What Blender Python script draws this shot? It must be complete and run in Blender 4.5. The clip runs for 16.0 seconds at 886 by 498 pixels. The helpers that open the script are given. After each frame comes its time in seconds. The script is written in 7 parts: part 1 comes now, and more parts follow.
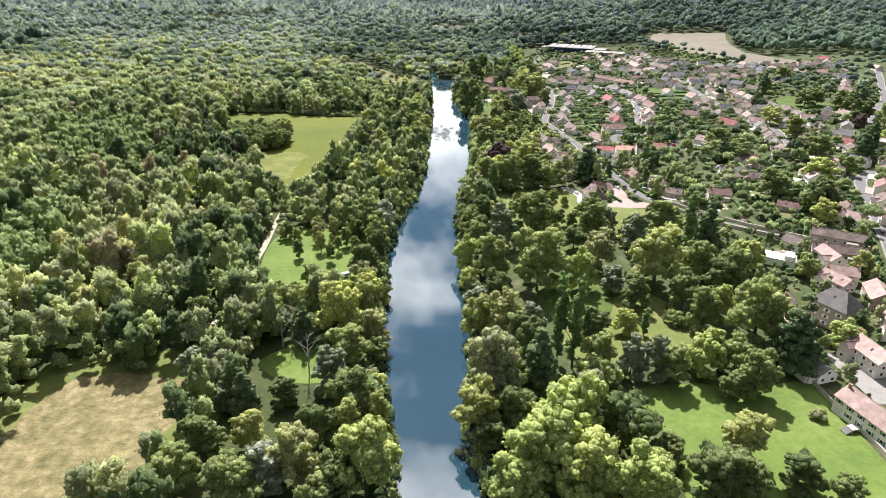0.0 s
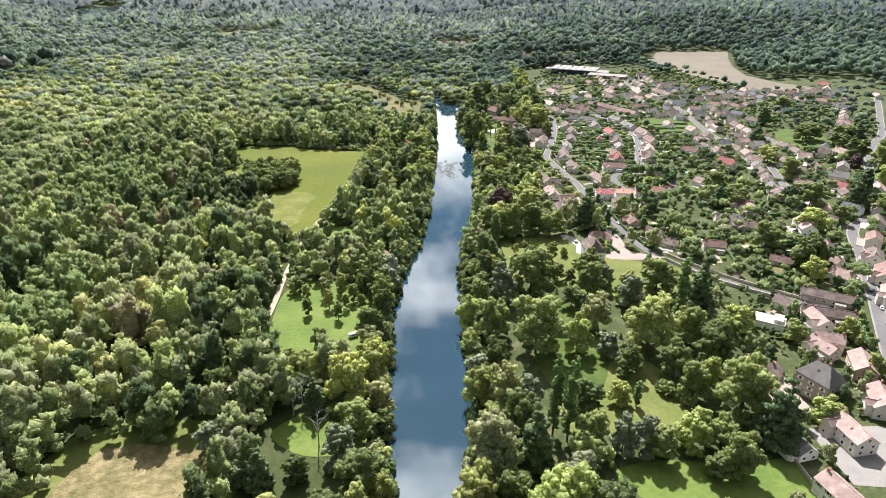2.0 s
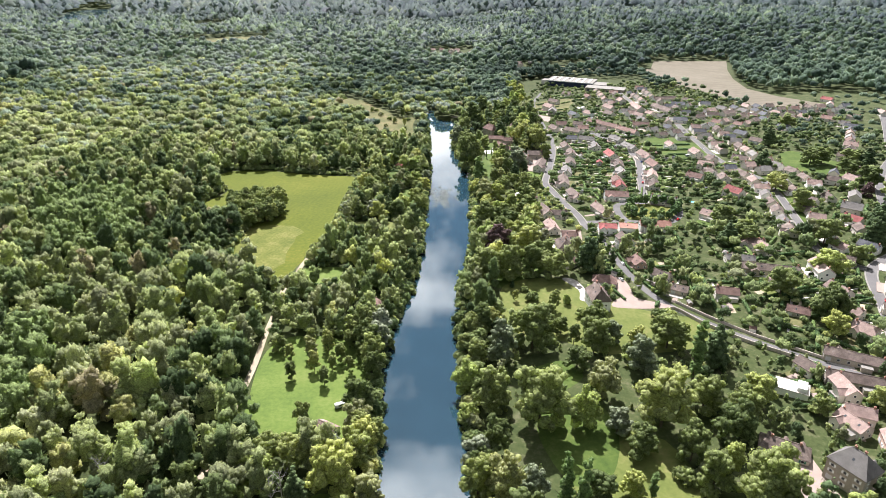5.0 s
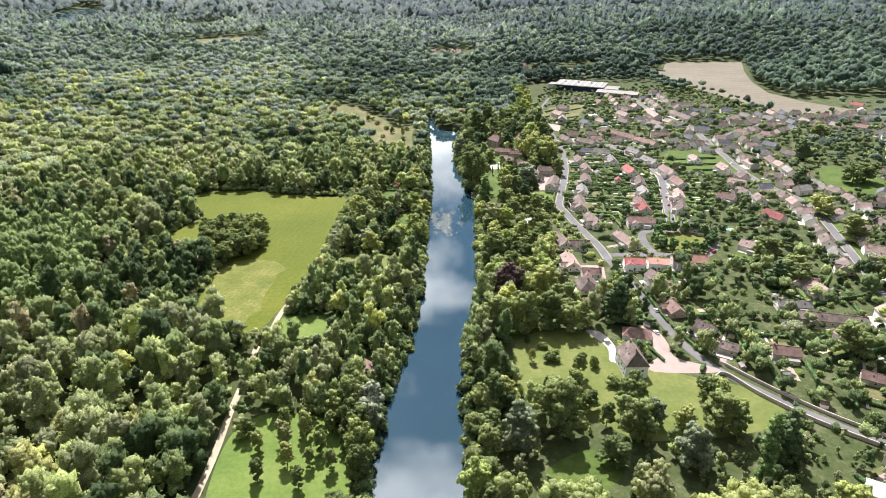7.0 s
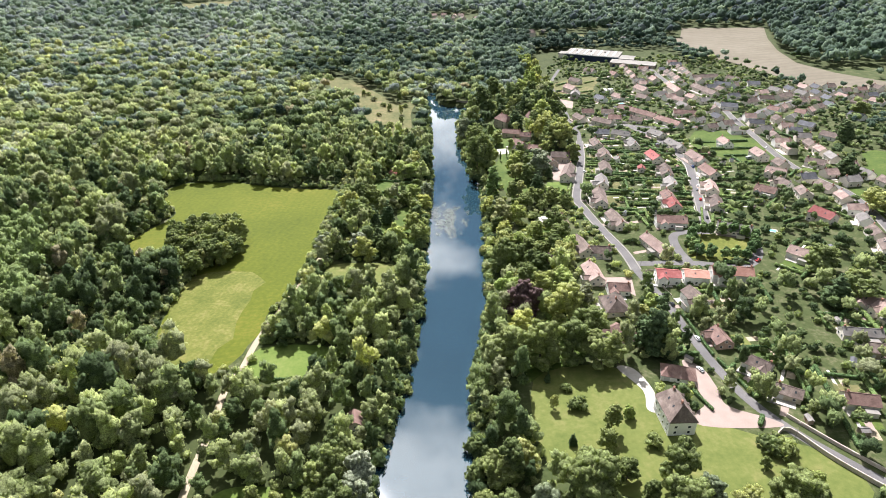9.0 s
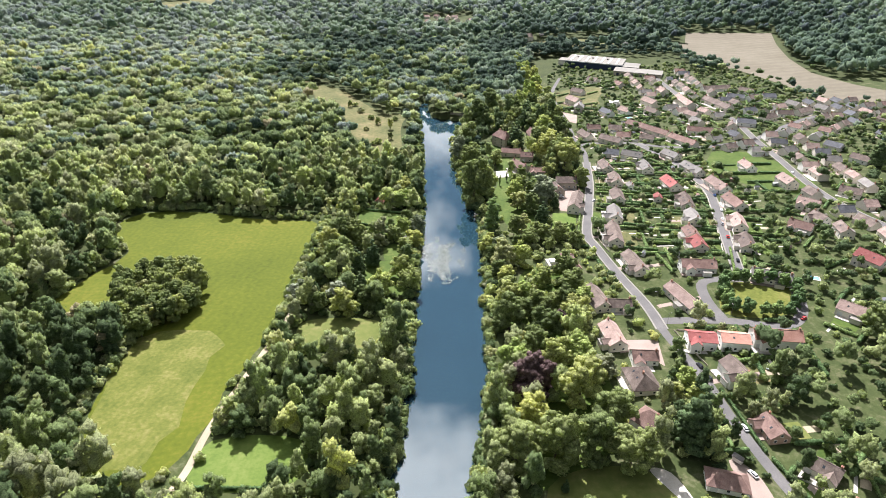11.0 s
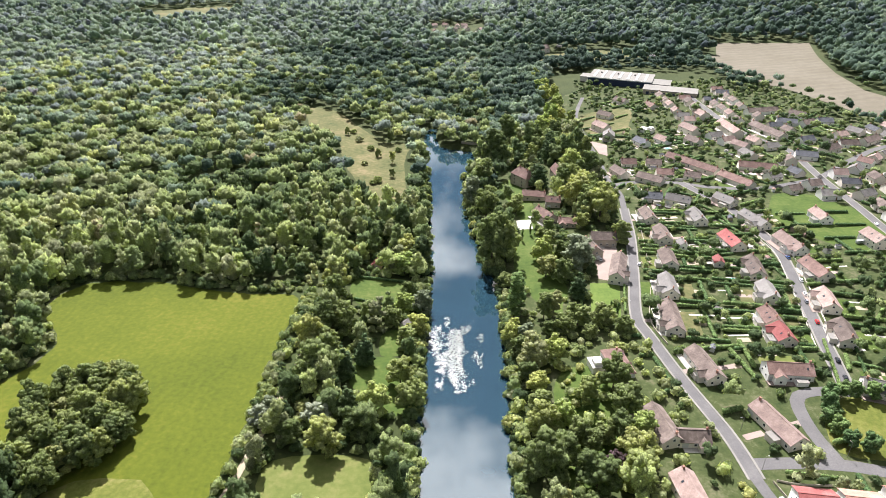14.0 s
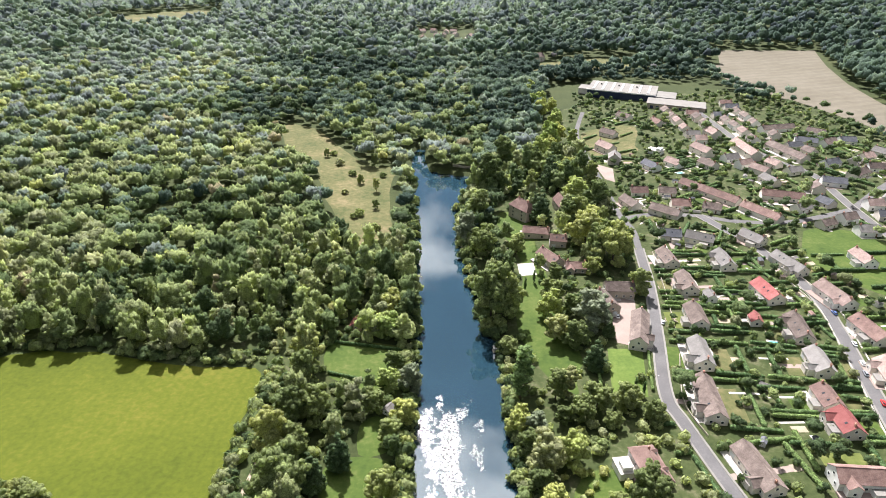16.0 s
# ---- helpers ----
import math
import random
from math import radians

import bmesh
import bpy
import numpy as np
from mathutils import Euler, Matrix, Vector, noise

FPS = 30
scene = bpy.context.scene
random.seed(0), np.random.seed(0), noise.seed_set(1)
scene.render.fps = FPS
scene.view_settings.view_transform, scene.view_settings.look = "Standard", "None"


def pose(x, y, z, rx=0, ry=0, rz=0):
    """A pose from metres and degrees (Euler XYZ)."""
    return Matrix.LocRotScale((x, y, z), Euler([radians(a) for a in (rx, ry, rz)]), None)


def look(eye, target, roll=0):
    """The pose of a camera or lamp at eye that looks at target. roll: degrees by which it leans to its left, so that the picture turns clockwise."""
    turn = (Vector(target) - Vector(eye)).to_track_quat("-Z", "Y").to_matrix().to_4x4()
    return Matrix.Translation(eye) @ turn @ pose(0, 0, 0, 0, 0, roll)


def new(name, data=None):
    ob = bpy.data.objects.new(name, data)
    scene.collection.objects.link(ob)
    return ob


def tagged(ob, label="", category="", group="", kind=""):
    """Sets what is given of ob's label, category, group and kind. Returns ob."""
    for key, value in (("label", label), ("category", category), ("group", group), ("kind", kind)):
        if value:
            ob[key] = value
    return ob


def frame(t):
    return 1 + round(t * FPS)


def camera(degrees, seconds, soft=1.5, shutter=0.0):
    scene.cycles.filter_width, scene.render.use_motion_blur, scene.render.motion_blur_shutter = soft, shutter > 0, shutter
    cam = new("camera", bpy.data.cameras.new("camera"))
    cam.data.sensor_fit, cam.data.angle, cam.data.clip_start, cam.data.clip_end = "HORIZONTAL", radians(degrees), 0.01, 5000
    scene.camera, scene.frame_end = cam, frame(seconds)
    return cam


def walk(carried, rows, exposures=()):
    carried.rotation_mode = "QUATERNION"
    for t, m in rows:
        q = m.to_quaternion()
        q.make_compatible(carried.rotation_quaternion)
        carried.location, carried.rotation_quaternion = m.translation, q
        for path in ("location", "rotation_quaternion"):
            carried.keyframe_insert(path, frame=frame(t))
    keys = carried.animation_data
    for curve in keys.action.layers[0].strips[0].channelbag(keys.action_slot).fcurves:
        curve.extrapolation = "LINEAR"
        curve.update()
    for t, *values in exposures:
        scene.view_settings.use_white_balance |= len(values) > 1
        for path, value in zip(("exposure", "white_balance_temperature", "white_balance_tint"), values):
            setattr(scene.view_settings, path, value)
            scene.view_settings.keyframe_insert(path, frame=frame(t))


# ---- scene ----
cam = camera(70.38, 16.0, soft=0.85)
# seconds, x, y, z, tilt, roll, yaw
PATH = [
    (0, 0.30, 0.00, 131.85, 66.024, -0.915, 0.157),
    (0.5, 0.30, 0.00, 140.14, 66.063, -0.884, 0.534),
    (1, 0.30, 0.00, 148.43, 66.088, -0.834, 0.553),
    (1.5, 0.30, 0.00, 156.71, 66.114, -0.879, 0.555),
    (2, 0.30, 0.00, 165.00, 66.157, -0.982, 0.615),
    (2.5, 0.30, 0.00, 173.29, 66.185, -1.055, 0.657),
    (3, 0.30, 0.00, 180.45, 66.153, -1.080, 0.697),
    (3.5, 0.05, 2.36, 180.90, 66.158, -1.120, 0.115),
    (4, -0.20, 9.36, 180.90, 66.140, -1.172, 0.114),
    (6.5, -1.43, 87.57, 180.90, 65.948, -0.986, 0.072),
    (7, -1.68, 103.36, 180.90, 65.877, -0.950, 0.107),
    (7.5, -1.93, 119.15, 180.90, 65.870, -0.915, 0.152),
    (8, -2.18, 134.94, 180.90, 63.977, -0.921, 0.218),
    (8.5, -2.42, 150.73, 180.90, 62.678, -0.850, 0.294),
    (9, -2.67, 166.52, 180.90, 62.724, -0.769, 0.175),
    (9.2, -2.77, 172.83, 180.90, 62.764, -0.766, -1.891),
    (11.5, -3.91, 245.47, 180.90, 62.514, -1.317, -0.153),
    (12, -4.16, 261.26, 180.90, 62.554, -1.243, -0.114),
    (12.5, -4.40, 277.05, 180.90, 62.585, -1.208, -0.017),
    (13, -4.65, 292.83, 180.90, 62.681, -1.069, 0.065),
    (13.5, -4.90, 308.62, 180.90, 62.658, -1.076, 0.193),
    (14, -5.15, 324.41, 180.90, 62.719, -0.987, 0.228),
    (14.5, -5.39, 340.20, 180.90, 62.757, -1.038, -0.836),
    (15, -5.64, 355.99, 180.90, 62.776, -1.049, -0.907),
    (15.5, -5.89, 371.78, 180.90, 62.769, -1.128, -0.866),
    (16, -6.13, 387.57, 180.90, 62.808, -1.151, -0.808),
]
walk(cam, [(t, pose(x, y, z, rx, ry, rz)) for t, x, y, z, rx, ry, rz in PATH])

# ---- sky, sun, exposure ----
SUN_ELEV, SUN_TURN = 50.0, -9.0     # degrees; turn from straight ahead (+y) towards the right
world = bpy.data.worlds.new("sky")
scene.world = world
world.use_nodes = True
wt = world.node_tree
wt.nodes.clear()


def link(tree, a, b):
    tree.links.new(a, b)


w_out = wt.nodes.new("ShaderNodeOutputWorld")
w_bg = wt.nodes.new("ShaderNodeBackground")
w_sky = wt.nodes.new("ShaderNodeTexSky")
w_sky.sky_type = 'NISHITA'
w_sky.sun_disc = False
w_sky.sun_elevation = radians(SUN_ELEV)
w_sky.sun_rotation = radians(SUN_TURN)
w_sky.air_density, w_sky.dust_density, w_sky.ozone_density = 1.0, 0.4, 2.5
w_bg.inputs["Strength"].default_value = 0.028
# broken fair-weather clouds, seen mirrored in the river
w_co = wt.nodes.new("ShaderNodeTexCoord")
w_map = wt.nodes.new("ShaderNodeMapping")
w_map.inputs["Location"].default_value = (3.1, 0.4, 1.7)
w_map.inputs["Scale"].default_value = (1.0, 1.0, 1.6)
w_no = wt.nodes.new("ShaderNodeTexNoise")
w_no.inputs["Scale"].default_value = 3.2
w_no.inputs["Detail"].default_value = 7.0
w_no.inputs["Roughness"].default_value = 0.55
w_ramp = wt.nodes.new("ShaderNodeValToRGB")
w_ramp.color_ramp.elements[0].position = 0.47
w_ramp.color_ramp.elements[1].position = 0.64
w_mix = wt.nodes.new("ShaderNodeMix")
w_mix.data_type = 'RGBA'
# clouds are whitest towards the sun
w_dot = wt.nodes.new("ShaderNodeVectorMath")
w_dot.operation = 'DOT_PRODUCT'
w_dot.inputs[1].default_value = (math.sin(radians(SUN_TURN)) * math.cos(radians(SUN_ELEV)), math.cos(radians(SUN_TURN)) * math.cos(radians(SUN_ELEV)), math.sin(radians(SUN_ELEV)))
w_white = wt.nodes.new("ShaderNodeValToRGB")
w_white.color_ramp.elements[0].position, w_white.color_ramp.elements[0].color = 0.55, (0.17, 0.174, 0.182, 1)
w_white.color_ramp.elements[1].position, w_white.color_ramp.elements[1].color = 0.98, (1.0, 1.0, 1.0, 1)
w_gain = wt.nodes.new("ShaderNodeVectorMath")
w_gain.operation = 'SCALE'
w_gain.inputs["Scale"].default_value = 64.0
link(wt, w_co.outputs["Generated"], w_dot.inputs[0])
link(wt, w_dot.outputs["Value"], w_white.inputs["Fac"])
link(wt, w_white.outputs["Color"], w_gain.inputs[0])
link(wt, w_gain.outputs["Vector"], w_mix.inputs[7])
link(wt, w_co.outputs["Generated"], w_map.inputs["Vector"])
link(wt, w_map.outputs["Vector"], w_no.inputs["Vector"])
w_sep = wt.nodes.new("ShaderNodeSeparateXYZ")
w_bank = wt.nodes.new("ShaderNodeValToRGB")
for _p in (0.40, 0.46, 0.52, 0.62, 0.69, 0.85):
    w_bank.color_ramp.elements.new(_p)
for _el, _v in zip(w_bank.color_ramp.elements, (0.5, 0.72, 0.55, 0.26, 0.36, 0.86, 0.70, 0.5)):
    _el.color = (_v, _v, _v, 1)
w_cover = wt.nodes.new("ShaderNodeMath")
w_cover.operation = 'MULTIPLY_ADD'
w_cover.inputs[1].default_value = 0.30
w_sum = wt.nodes.new("ShaderNodeMath")
w_sum.operation = 'SUBTRACT'
w_sum.inputs[1].default_value = 0.15
link(wt, w_co.outputs["Generated"], w_sep.inputs[0])
link(wt, w_sep.outputs["Z"], w_bank.inputs["Fac"])
link(wt, w_bank.outputs["Color"], w_cover.inputs[0])
link(wt, w_no.outputs["Fac"], w_cover.inputs[2])
link(wt, w_cover.outputs[0], w_sum.inputs[0])
link(wt, w_sum.outputs[0], w_ramp.inputs["Fac"])
link(wt, w_ramp.outputs["Color"], w_mix.inputs[0])
link(wt, w_sky.outputs["Color"], w_mix.inputs[6])
link(wt, w_mix.outputs[2], w_bg.inputs["Color"])
link(wt, w_bg.outputs["Background"], w_out.inputs["Surface"])

sun_data = bpy.data.lights.new("sun", 'SUN')
sun_data.energy = 5.3
sun_data.angle = radians(0.53)
sun_data.color = (1.0, 0.955, 0.98)
sun = new("sun", sun_data)
_e, _a = radians(SUN_ELEV), radians(SUN_TURN)
sun.matrix_world = look((200 * math.sin(_a) * math.cos(_e), 200 * math.cos(_a) * math.cos(_e), 200 * math.sin(_e)), (0, 0, 0))
scene.view_settings.exposure = 1.46

# ---- materials ----
def ramp_of(nt, stops):
    r = nt.nodes.new("ShaderNodeValToRGB")
    while len(r.color_ramp.elements) < len(stops):
        r.color_ramp.elements.new(0.5)
    for el, (p, c) in zip(r.color_ramp.elements, stops):
        el.position = p
        el.color = (*c, 1.0)
    return r


def noise_of(nt, scale, detail=4.0, rough=0.6, space="Object"):
    co = nt.nodes.new("ShaderNodeTexCoord")
    n = nt.nodes.new("ShaderNodeTexNoise")
    n.inputs["Scale"].default_value = scale
    n.inputs["Detail"].default_value = detail
    n.inputs["Roughness"].default_value = rough
    nt.links.new(co.outputs[space], n.inputs["Vector"])
    return n


def mixed(nt, fac, a, b, blend='MIX'):
    m = nt.nodes.new("ShaderNodeMix")
    m.data_type = 'RGBA'
    m.blend_type = blend
    for i, v in ((0, fac), (6, a), (7, b)):
        if isinstance(v, (int, float)):
            m.inputs[i].default_value = v
        elif isinstance(v, tuple):
            m.inputs[i].default_value = (*v, 1.0)
        else:
            nt.links.new(v, m.inputs[i])
    return m.outputs[2]


def start_mat(name, rough=0.8, metal=0.0):
    m = bpy.data.materials.new(name)
    m.use_nodes = True
    nt = m.node_tree
    b = nt.nodes["Principled BSDF"]
    b.inputs["Roughness"].default_value = rough
    b.inputs["Metallic"].default_value = metal
    b.inputs["Specular IOR Level"].default_value = 0.12
    return m, nt, b


def bump_from(nt, b, height, strength, dist):
    bp = nt.nodes.new("ShaderNodeBump")
    bp.inputs["Strength"].default_value = strength
    bp.inputs["Distance"].default_value = dist
    nt.links.new(height, bp.inputs["Height"])
    nt.links.new(bp.outputs["Normal"], b.inputs["Normal"])


def surface(name, c1, c2, c3, small=1.2, large=0.05, rough=0.85, bump=0.4, dist=0.05, vary=0.0, metal=0.0, stripes=None):
    """Two scales of noise between three colours; vary: change of brightness from object to object."""
    m, nt, b = start_mat(name, rough, metal)
    ns, nl = noise_of(nt, small, 6.0, 0.65), noise_of(nt, large, 4.0, 0.55)
    r = ramp_of(nt, [(0.30, c1), (0.52, c2), (0.72, c3)])
    add = nt.nodes.new("ShaderNodeMath")
    add.operation = 'MULTIPLY_ADD'
    add.inputs[1].default_value = 0.5
    half = nt.nodes.new("ShaderNodeMath")
    half.operation = 'MULTIPLY'
    half.inputs[1].default_value = 0.5
    nt.links.new(nl.outputs["Fac"], half.inputs[0])
    nt.links.new(ns.outputs["Fac"], add.inputs[0])
    nt.links.new(half.outputs[0], add.inputs[2])
    nt.links.new(add.outputs[0], r.inputs["Fac"])
    col = r.outputs["Color"]
    if stripes:
        size, amount, turn = stripes
        co = nt.nodes.new("ShaderNodeTexCoord")
        mp = nt.nodes.new("ShaderNodeMapping")
        mp.inputs["Rotation"].default_value = (0, 0, radians(turn))
        wv = nt.nodes.new("ShaderNodeTexWave")
        wv.inputs["Scale"].default_value = 0.314 / size
        wv.inputs["Distortion"].default_value = 7.0
        wv.inputs["Detail"].default_value = 3.0
        wv.inputs["Detail Scale"].default_value = 0.6
        nt.links.new(co.outputs["Object"], mp.inputs["Vector"])
        nt.links.new(mp.outputs["Vector"], wv.inputs["Vector"])
        sm = nt.nodes.new("ShaderNodeMapRange")
        sm.inputs[3].default_value, sm.inputs[4].default_value = 1 - amount, 1 + amount
        nt.links.new(wv.outputs["Fac"], sm.inputs[0])
        sv = nt.nodes.new("ShaderNodeHueSaturation")
        nt.links.new(sm.outputs[0], sv.inputs["Value"])
        nt.links.new(col, sv.inputs["Color"])
        col = sv.outputs["Color"]
    if vary:
        oi = nt.nodes.new("ShaderNodeObjectInfo")
        hsv = nt.nodes.new("ShaderNodeHueSaturation")
        mr = nt.nodes.new("ShaderNodeMapRange")
        mr.inputs[3].default_value, mr.inputs[4].default_value = 1 - vary, 1 + vary
        nt.links.new(oi.outputs["Random"], mr.inputs[0])
        nt.links.new(mr.outputs[0], hsv.inputs["Value"])
        nt.links.new(col, hsv.inputs["Color"])
        col = hsv.outputs["Color"]
    nt.links.new(col, b.inputs["Base Color"])
    bump_from(nt, b, ns.outputs["Fac"], bump, dist)
    return m


def leaf_mat(name, stops, source, glow=0.48, holes=0.38, blue=1.0, mottle=0.26):
    """Foliage: hue from tree to tree, lightness from clump to clump, light passing through the leaves."""
    m = bpy.data.materials.new(name)
    m.use_nodes = True
    nt = m.node_tree
    nt.nodes.clear()
    out = nt.nodes.new("ShaderNodeOutputMaterial")
    if source == "tree":
        src = nt.nodes.new("ShaderNodeObjectInfo").outputs["Random"]
    else:
        at = nt.nodes.new("ShaderNodeAttribute")
        at.attribute_name = "tint"
        src = at.outputs["Fac"]
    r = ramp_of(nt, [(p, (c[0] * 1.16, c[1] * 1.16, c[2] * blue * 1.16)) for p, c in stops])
    nt.links.new(src, r.inputs["Fac"])
    geo = nt.nodes.new("ShaderNodeNewGeometry")
    mr = nt.nodes.new("ShaderNodeMapRange")
    mr.inputs[3].default_value, mr.inputs[4].default_value = 1 - mottle, 1 + mottle
    nt.links.new(geo.outputs["Random Per Island"], mr.inputs[0])
    fine = noise_of(nt, 1.7, 5.0, 0.7)
    spot = nt.nodes.new("ShaderNodeMapRange")
    spot.inputs[1].default_value, spot.inputs[2].default_value = 0.33, 0.67
    spot.inputs[3].default_value, spot.inputs[4].default_value = 0.38, 1.62
    nt.links.new(fine.outputs["Fac"], spot.inputs[0])
    both = nt.nodes.new("ShaderNodeMath")
    both.operation = 'MULTIPLY'
    nt.links.new(mr.outputs[0], both.inputs[0])
    nt.links.new(spot.outputs[0], both.inputs[1])
    hsv = nt.nodes.new("ShaderNodeHueSaturation")
    hsv.inputs["Saturation"].default_value = 0.86
    nt.links.new(both.outputs[0], hsv.inputs["Value"])
    nt.links.new(r.outputs["Color"], hsv.inputs["Color"])
    b = nt.nodes.new("ShaderNodeBsdfPrincipled")
    bump_from(nt, b, fine.outputs["Fac"], 1.0, 0.6)
    b.inputs["Roughness"].default_value = 0.65
    b.inputs["Specular IOR Level"].default_value = 0.06
    nt.links.new(hsv.outputs["Color"], b.inputs["Base Color"])
    tr = nt.nodes.new("ShaderNodeBsdfTranslucent")
    warm = mixed(nt, 1.0, hsv.outputs["Color"], (1.14, 1.14, 0.70), 'MULTIPLY')
    nt.links.new(warm, tr.inputs["Color"])
    mx = nt.nodes.new("ShaderNodeMixShader")
    mx.inputs[0].default_value = glow
    nt.links.new(b.outputs[0], mx.inputs[1])
    nt.links.new(tr.outputs[0], mx.inputs[2])
    # gaps between the leaves
    gap = noise_of(nt, 2.3, 2.0, 0.6)
    cut = nt.nodes.new("ShaderNodeMath")
    cut.operation = 'LESS_THAN'
    cut.inputs[1].default_value = holes
    nt.links.new(gap.outputs["Fac"], cut.inputs[0])
    clear = nt.nodes.new("ShaderNodeBsdfTransparent")
    cm = nt.nodes.new("ShaderNodeMixShader")
    nt.links.new(cut.outputs[0], cm.inputs[0])
    nt.links.new(mx.outputs[0], cm.inputs[1])
    nt.links.new(clear.outputs[0], cm.inputs[2])
    nt.links.new((cm if holes else mx).outputs[0], out.inputs["Surface"])
    return m


WOODS = [(0.0, (0.050, 0.082, 0.034)), (0.18, (0.098, 0.146, 0.054)), (0.40, (0.196, 0.244, 0.092)), (0.55, (0.178, 0.200, 0.112)),
         (0.70, (0.265, 0.325, 0.108)), (0.82, (0.262, 0.286, 0.170)), (0.93, (0.320, 0.350, 0.100)), (1.0, (0.225, 0.205, 0.125))]
MAT_WOODS = leaf_mat("woodland_leaves", [(p, (c[0] * 1.12, c[1] * 1.10, c[2])) for p, c in WOODS], "stuff")
# mild haze put into the leaf colour: bluer and more even than MAT_WOODS
MAT_VALLEY_HAZE = leaf_mat("valley_leaves_haze_tint", [(p, (c[0] * 0.95, c[1] * 1.02, c[2] * 1.25)) for p, c in WOODS], "stuff", 0.55, blue=1.5, mottle=0.16)
# strong haze painted as leaf colour: paler, bluer, contrast between clumps reduced
MAT_FAR_HAZE = leaf_mat("distant_leaves_haze_tint", [(p, (0.40 * c[0] + 0.060, 0.42 * c[1] + 0.078, 0.46 * c[2] + 0.062)) for p, c in WOODS], "stuff", 0.64, 0.0, 1.66, 0.10)
MAT_LEAF = leaf_mat("tree_leaves", [(0.0, (0.098, 0.136, 0.044)), (0.35, (0.150, 0.192, 0.060)), (0.6, (0.200, 0.240, 0.075)), (0.78, (0.225, 0.270, 0.080)), (0.92, (0.310, 0.330, 0.100)), (1.0, (0.220, 0.235, 0.145))], "tree")
MAT_DARK = leaf_mat("conifer_needles", [(0.0, (0.045, 0.080, 0.030)), (1.0, (0.085, 0.125, 0.045))], "tree", 0.22)
MAT_POPLAR = leaf_mat("poplar_leaves", [(0.0, (0.100, 0.169, 0.053)), (1.0, (0.150, 0.230, 0.064))], "tree")
MAT_LIME = leaf_mat("yellow_green_leaves", [(0.0, (0.225, 0.300, 0.070)), (0.7, (0.285, 0.340, 0.085)), (1.0, (0.350, 0.370, 0.085))], "tree", 0.40)
MAT_SILVER = leaf_mat("silver_leaves", [(0.0, (0.130, 0.165, 0.088)), (0.7, (0.170, 0.200, 0.120)), (1.0, (0.260, 0.290, 0.200))], "tree", 0.3)
MAT_PLANT = leaf_mat("plantation_leaves", [(0.0, (0.135, 0.195, 0.062)), (1.0, (0.185, 0.250, 0.080))], "stuff", 0.42)
MAT_COPPER = leaf_mat("copper_leaves", [(0.0, (0.072, 0.046, 0.049)), (1.0, (0.102, 0.061, 0.055))], "tree", 0.15)
MAT_HEDGE = leaf_mat("hedge_leaves", [(0.0, (0.057, 0.112, 0.035)), (0.6, (0.078, 0.138, 0.040)), (1.0, (0.135, 0.205, 0.048))], "tree", 0.2)
MAT_BARK = surface("bark", (0.06, 0.045, 0.032), (0.10, 0.08, 0.06), (0.16, 0.135, 0.11), 3.0, 0.4)
MAT_DEAD = surface("bare_wood", (0.20, 0.18, 0.17), (0.30, 0.28, 0.27), (0.42, 0.40, 0.39), 3.0, 0.4)
MAT_FLOOR = surface("woodland_floor", (0.022, 0.030, 0.011), (0.038, 0.049, 0.017), (0.064, 0.066, 0.027), 0.6, 0.02, 0.95, 0.6, 0.3)
MAT_FIELD = surface("mown_field_grass", (0.040, 0.056, 0.005), (0.071, 0.086, 0.008), (0.120, 0.110, 0.018), 0.45, 0.013, 0.9, 0.35, 0.1, stripes=(4.2, 0.028, 8))
MAT_HAY = surface("cut_hay", (0.048, 0.066, 0.010), (0.094, 0.104, 0.022), (0.166, 0.146, 0.054), 0.6, 0.09, 0.9, 0.7, 0.2, stripes=(3.2, 0.04, 20))
MAT_MEADOW = surface("dry_meadow", (0.066, 0.066, 0.026), (0.144, 0.122, 0.058), (0.230, 0.190, 0.104), 0.32, 0.16, 0.95, 1.0, 1.2)
MAT_ROUGH = surface("rough_meadow", (0.040, 0.056, 0.018), (0.096, 0.094, 0.040), (0.178, 0.140, 0.078), 0.28, 0.035, 0.95, 1.0, 0.4)
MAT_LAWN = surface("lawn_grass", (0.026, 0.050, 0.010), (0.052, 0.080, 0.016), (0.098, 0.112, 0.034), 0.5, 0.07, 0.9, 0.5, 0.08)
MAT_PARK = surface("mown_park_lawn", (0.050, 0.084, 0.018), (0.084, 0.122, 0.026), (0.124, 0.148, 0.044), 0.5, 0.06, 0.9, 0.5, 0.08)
MAT_DRYLAWN = surface("dry_lawn_grass", (0.058, 0.080, 0.018), (0.094, 0.110, 0.030), (0.150, 0.140, 0.056), 0.4, 0.06, 0.9, 0.5, 0.08)
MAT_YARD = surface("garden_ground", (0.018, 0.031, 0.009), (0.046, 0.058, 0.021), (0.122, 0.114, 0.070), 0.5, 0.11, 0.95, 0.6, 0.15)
MAT_STUBBLE = surface("stubble_field", (0.094, 0.083, 0.060), (0.121, 0.107, 0.080), (0.146, 0.130, 0.101), 0.12, 0.012, 0.95, 0.4, 0.1, stripes=(16.0, 0.045, 74))
MAT_TRACK = surface("chalky_track", (0.20, 0.165, 0.115), (0.28, 0.235, 0.17), (0.36, 0.31, 0.235), 1.5, 0.1)
MAT_GRAVEL = surface("pink_gravel", (0.190, 0.150, 0.130), (0.238, 0.188, 0.163), (0.285, 0.230, 0.202), 4.0, 0.15)
MAT_PAVE = surface("pale_paving", (0.286, 0.265, 0.238), (0.374, 0.347, 0.313), (0.449, 0.428, 0.394), 2.0, 0.2)
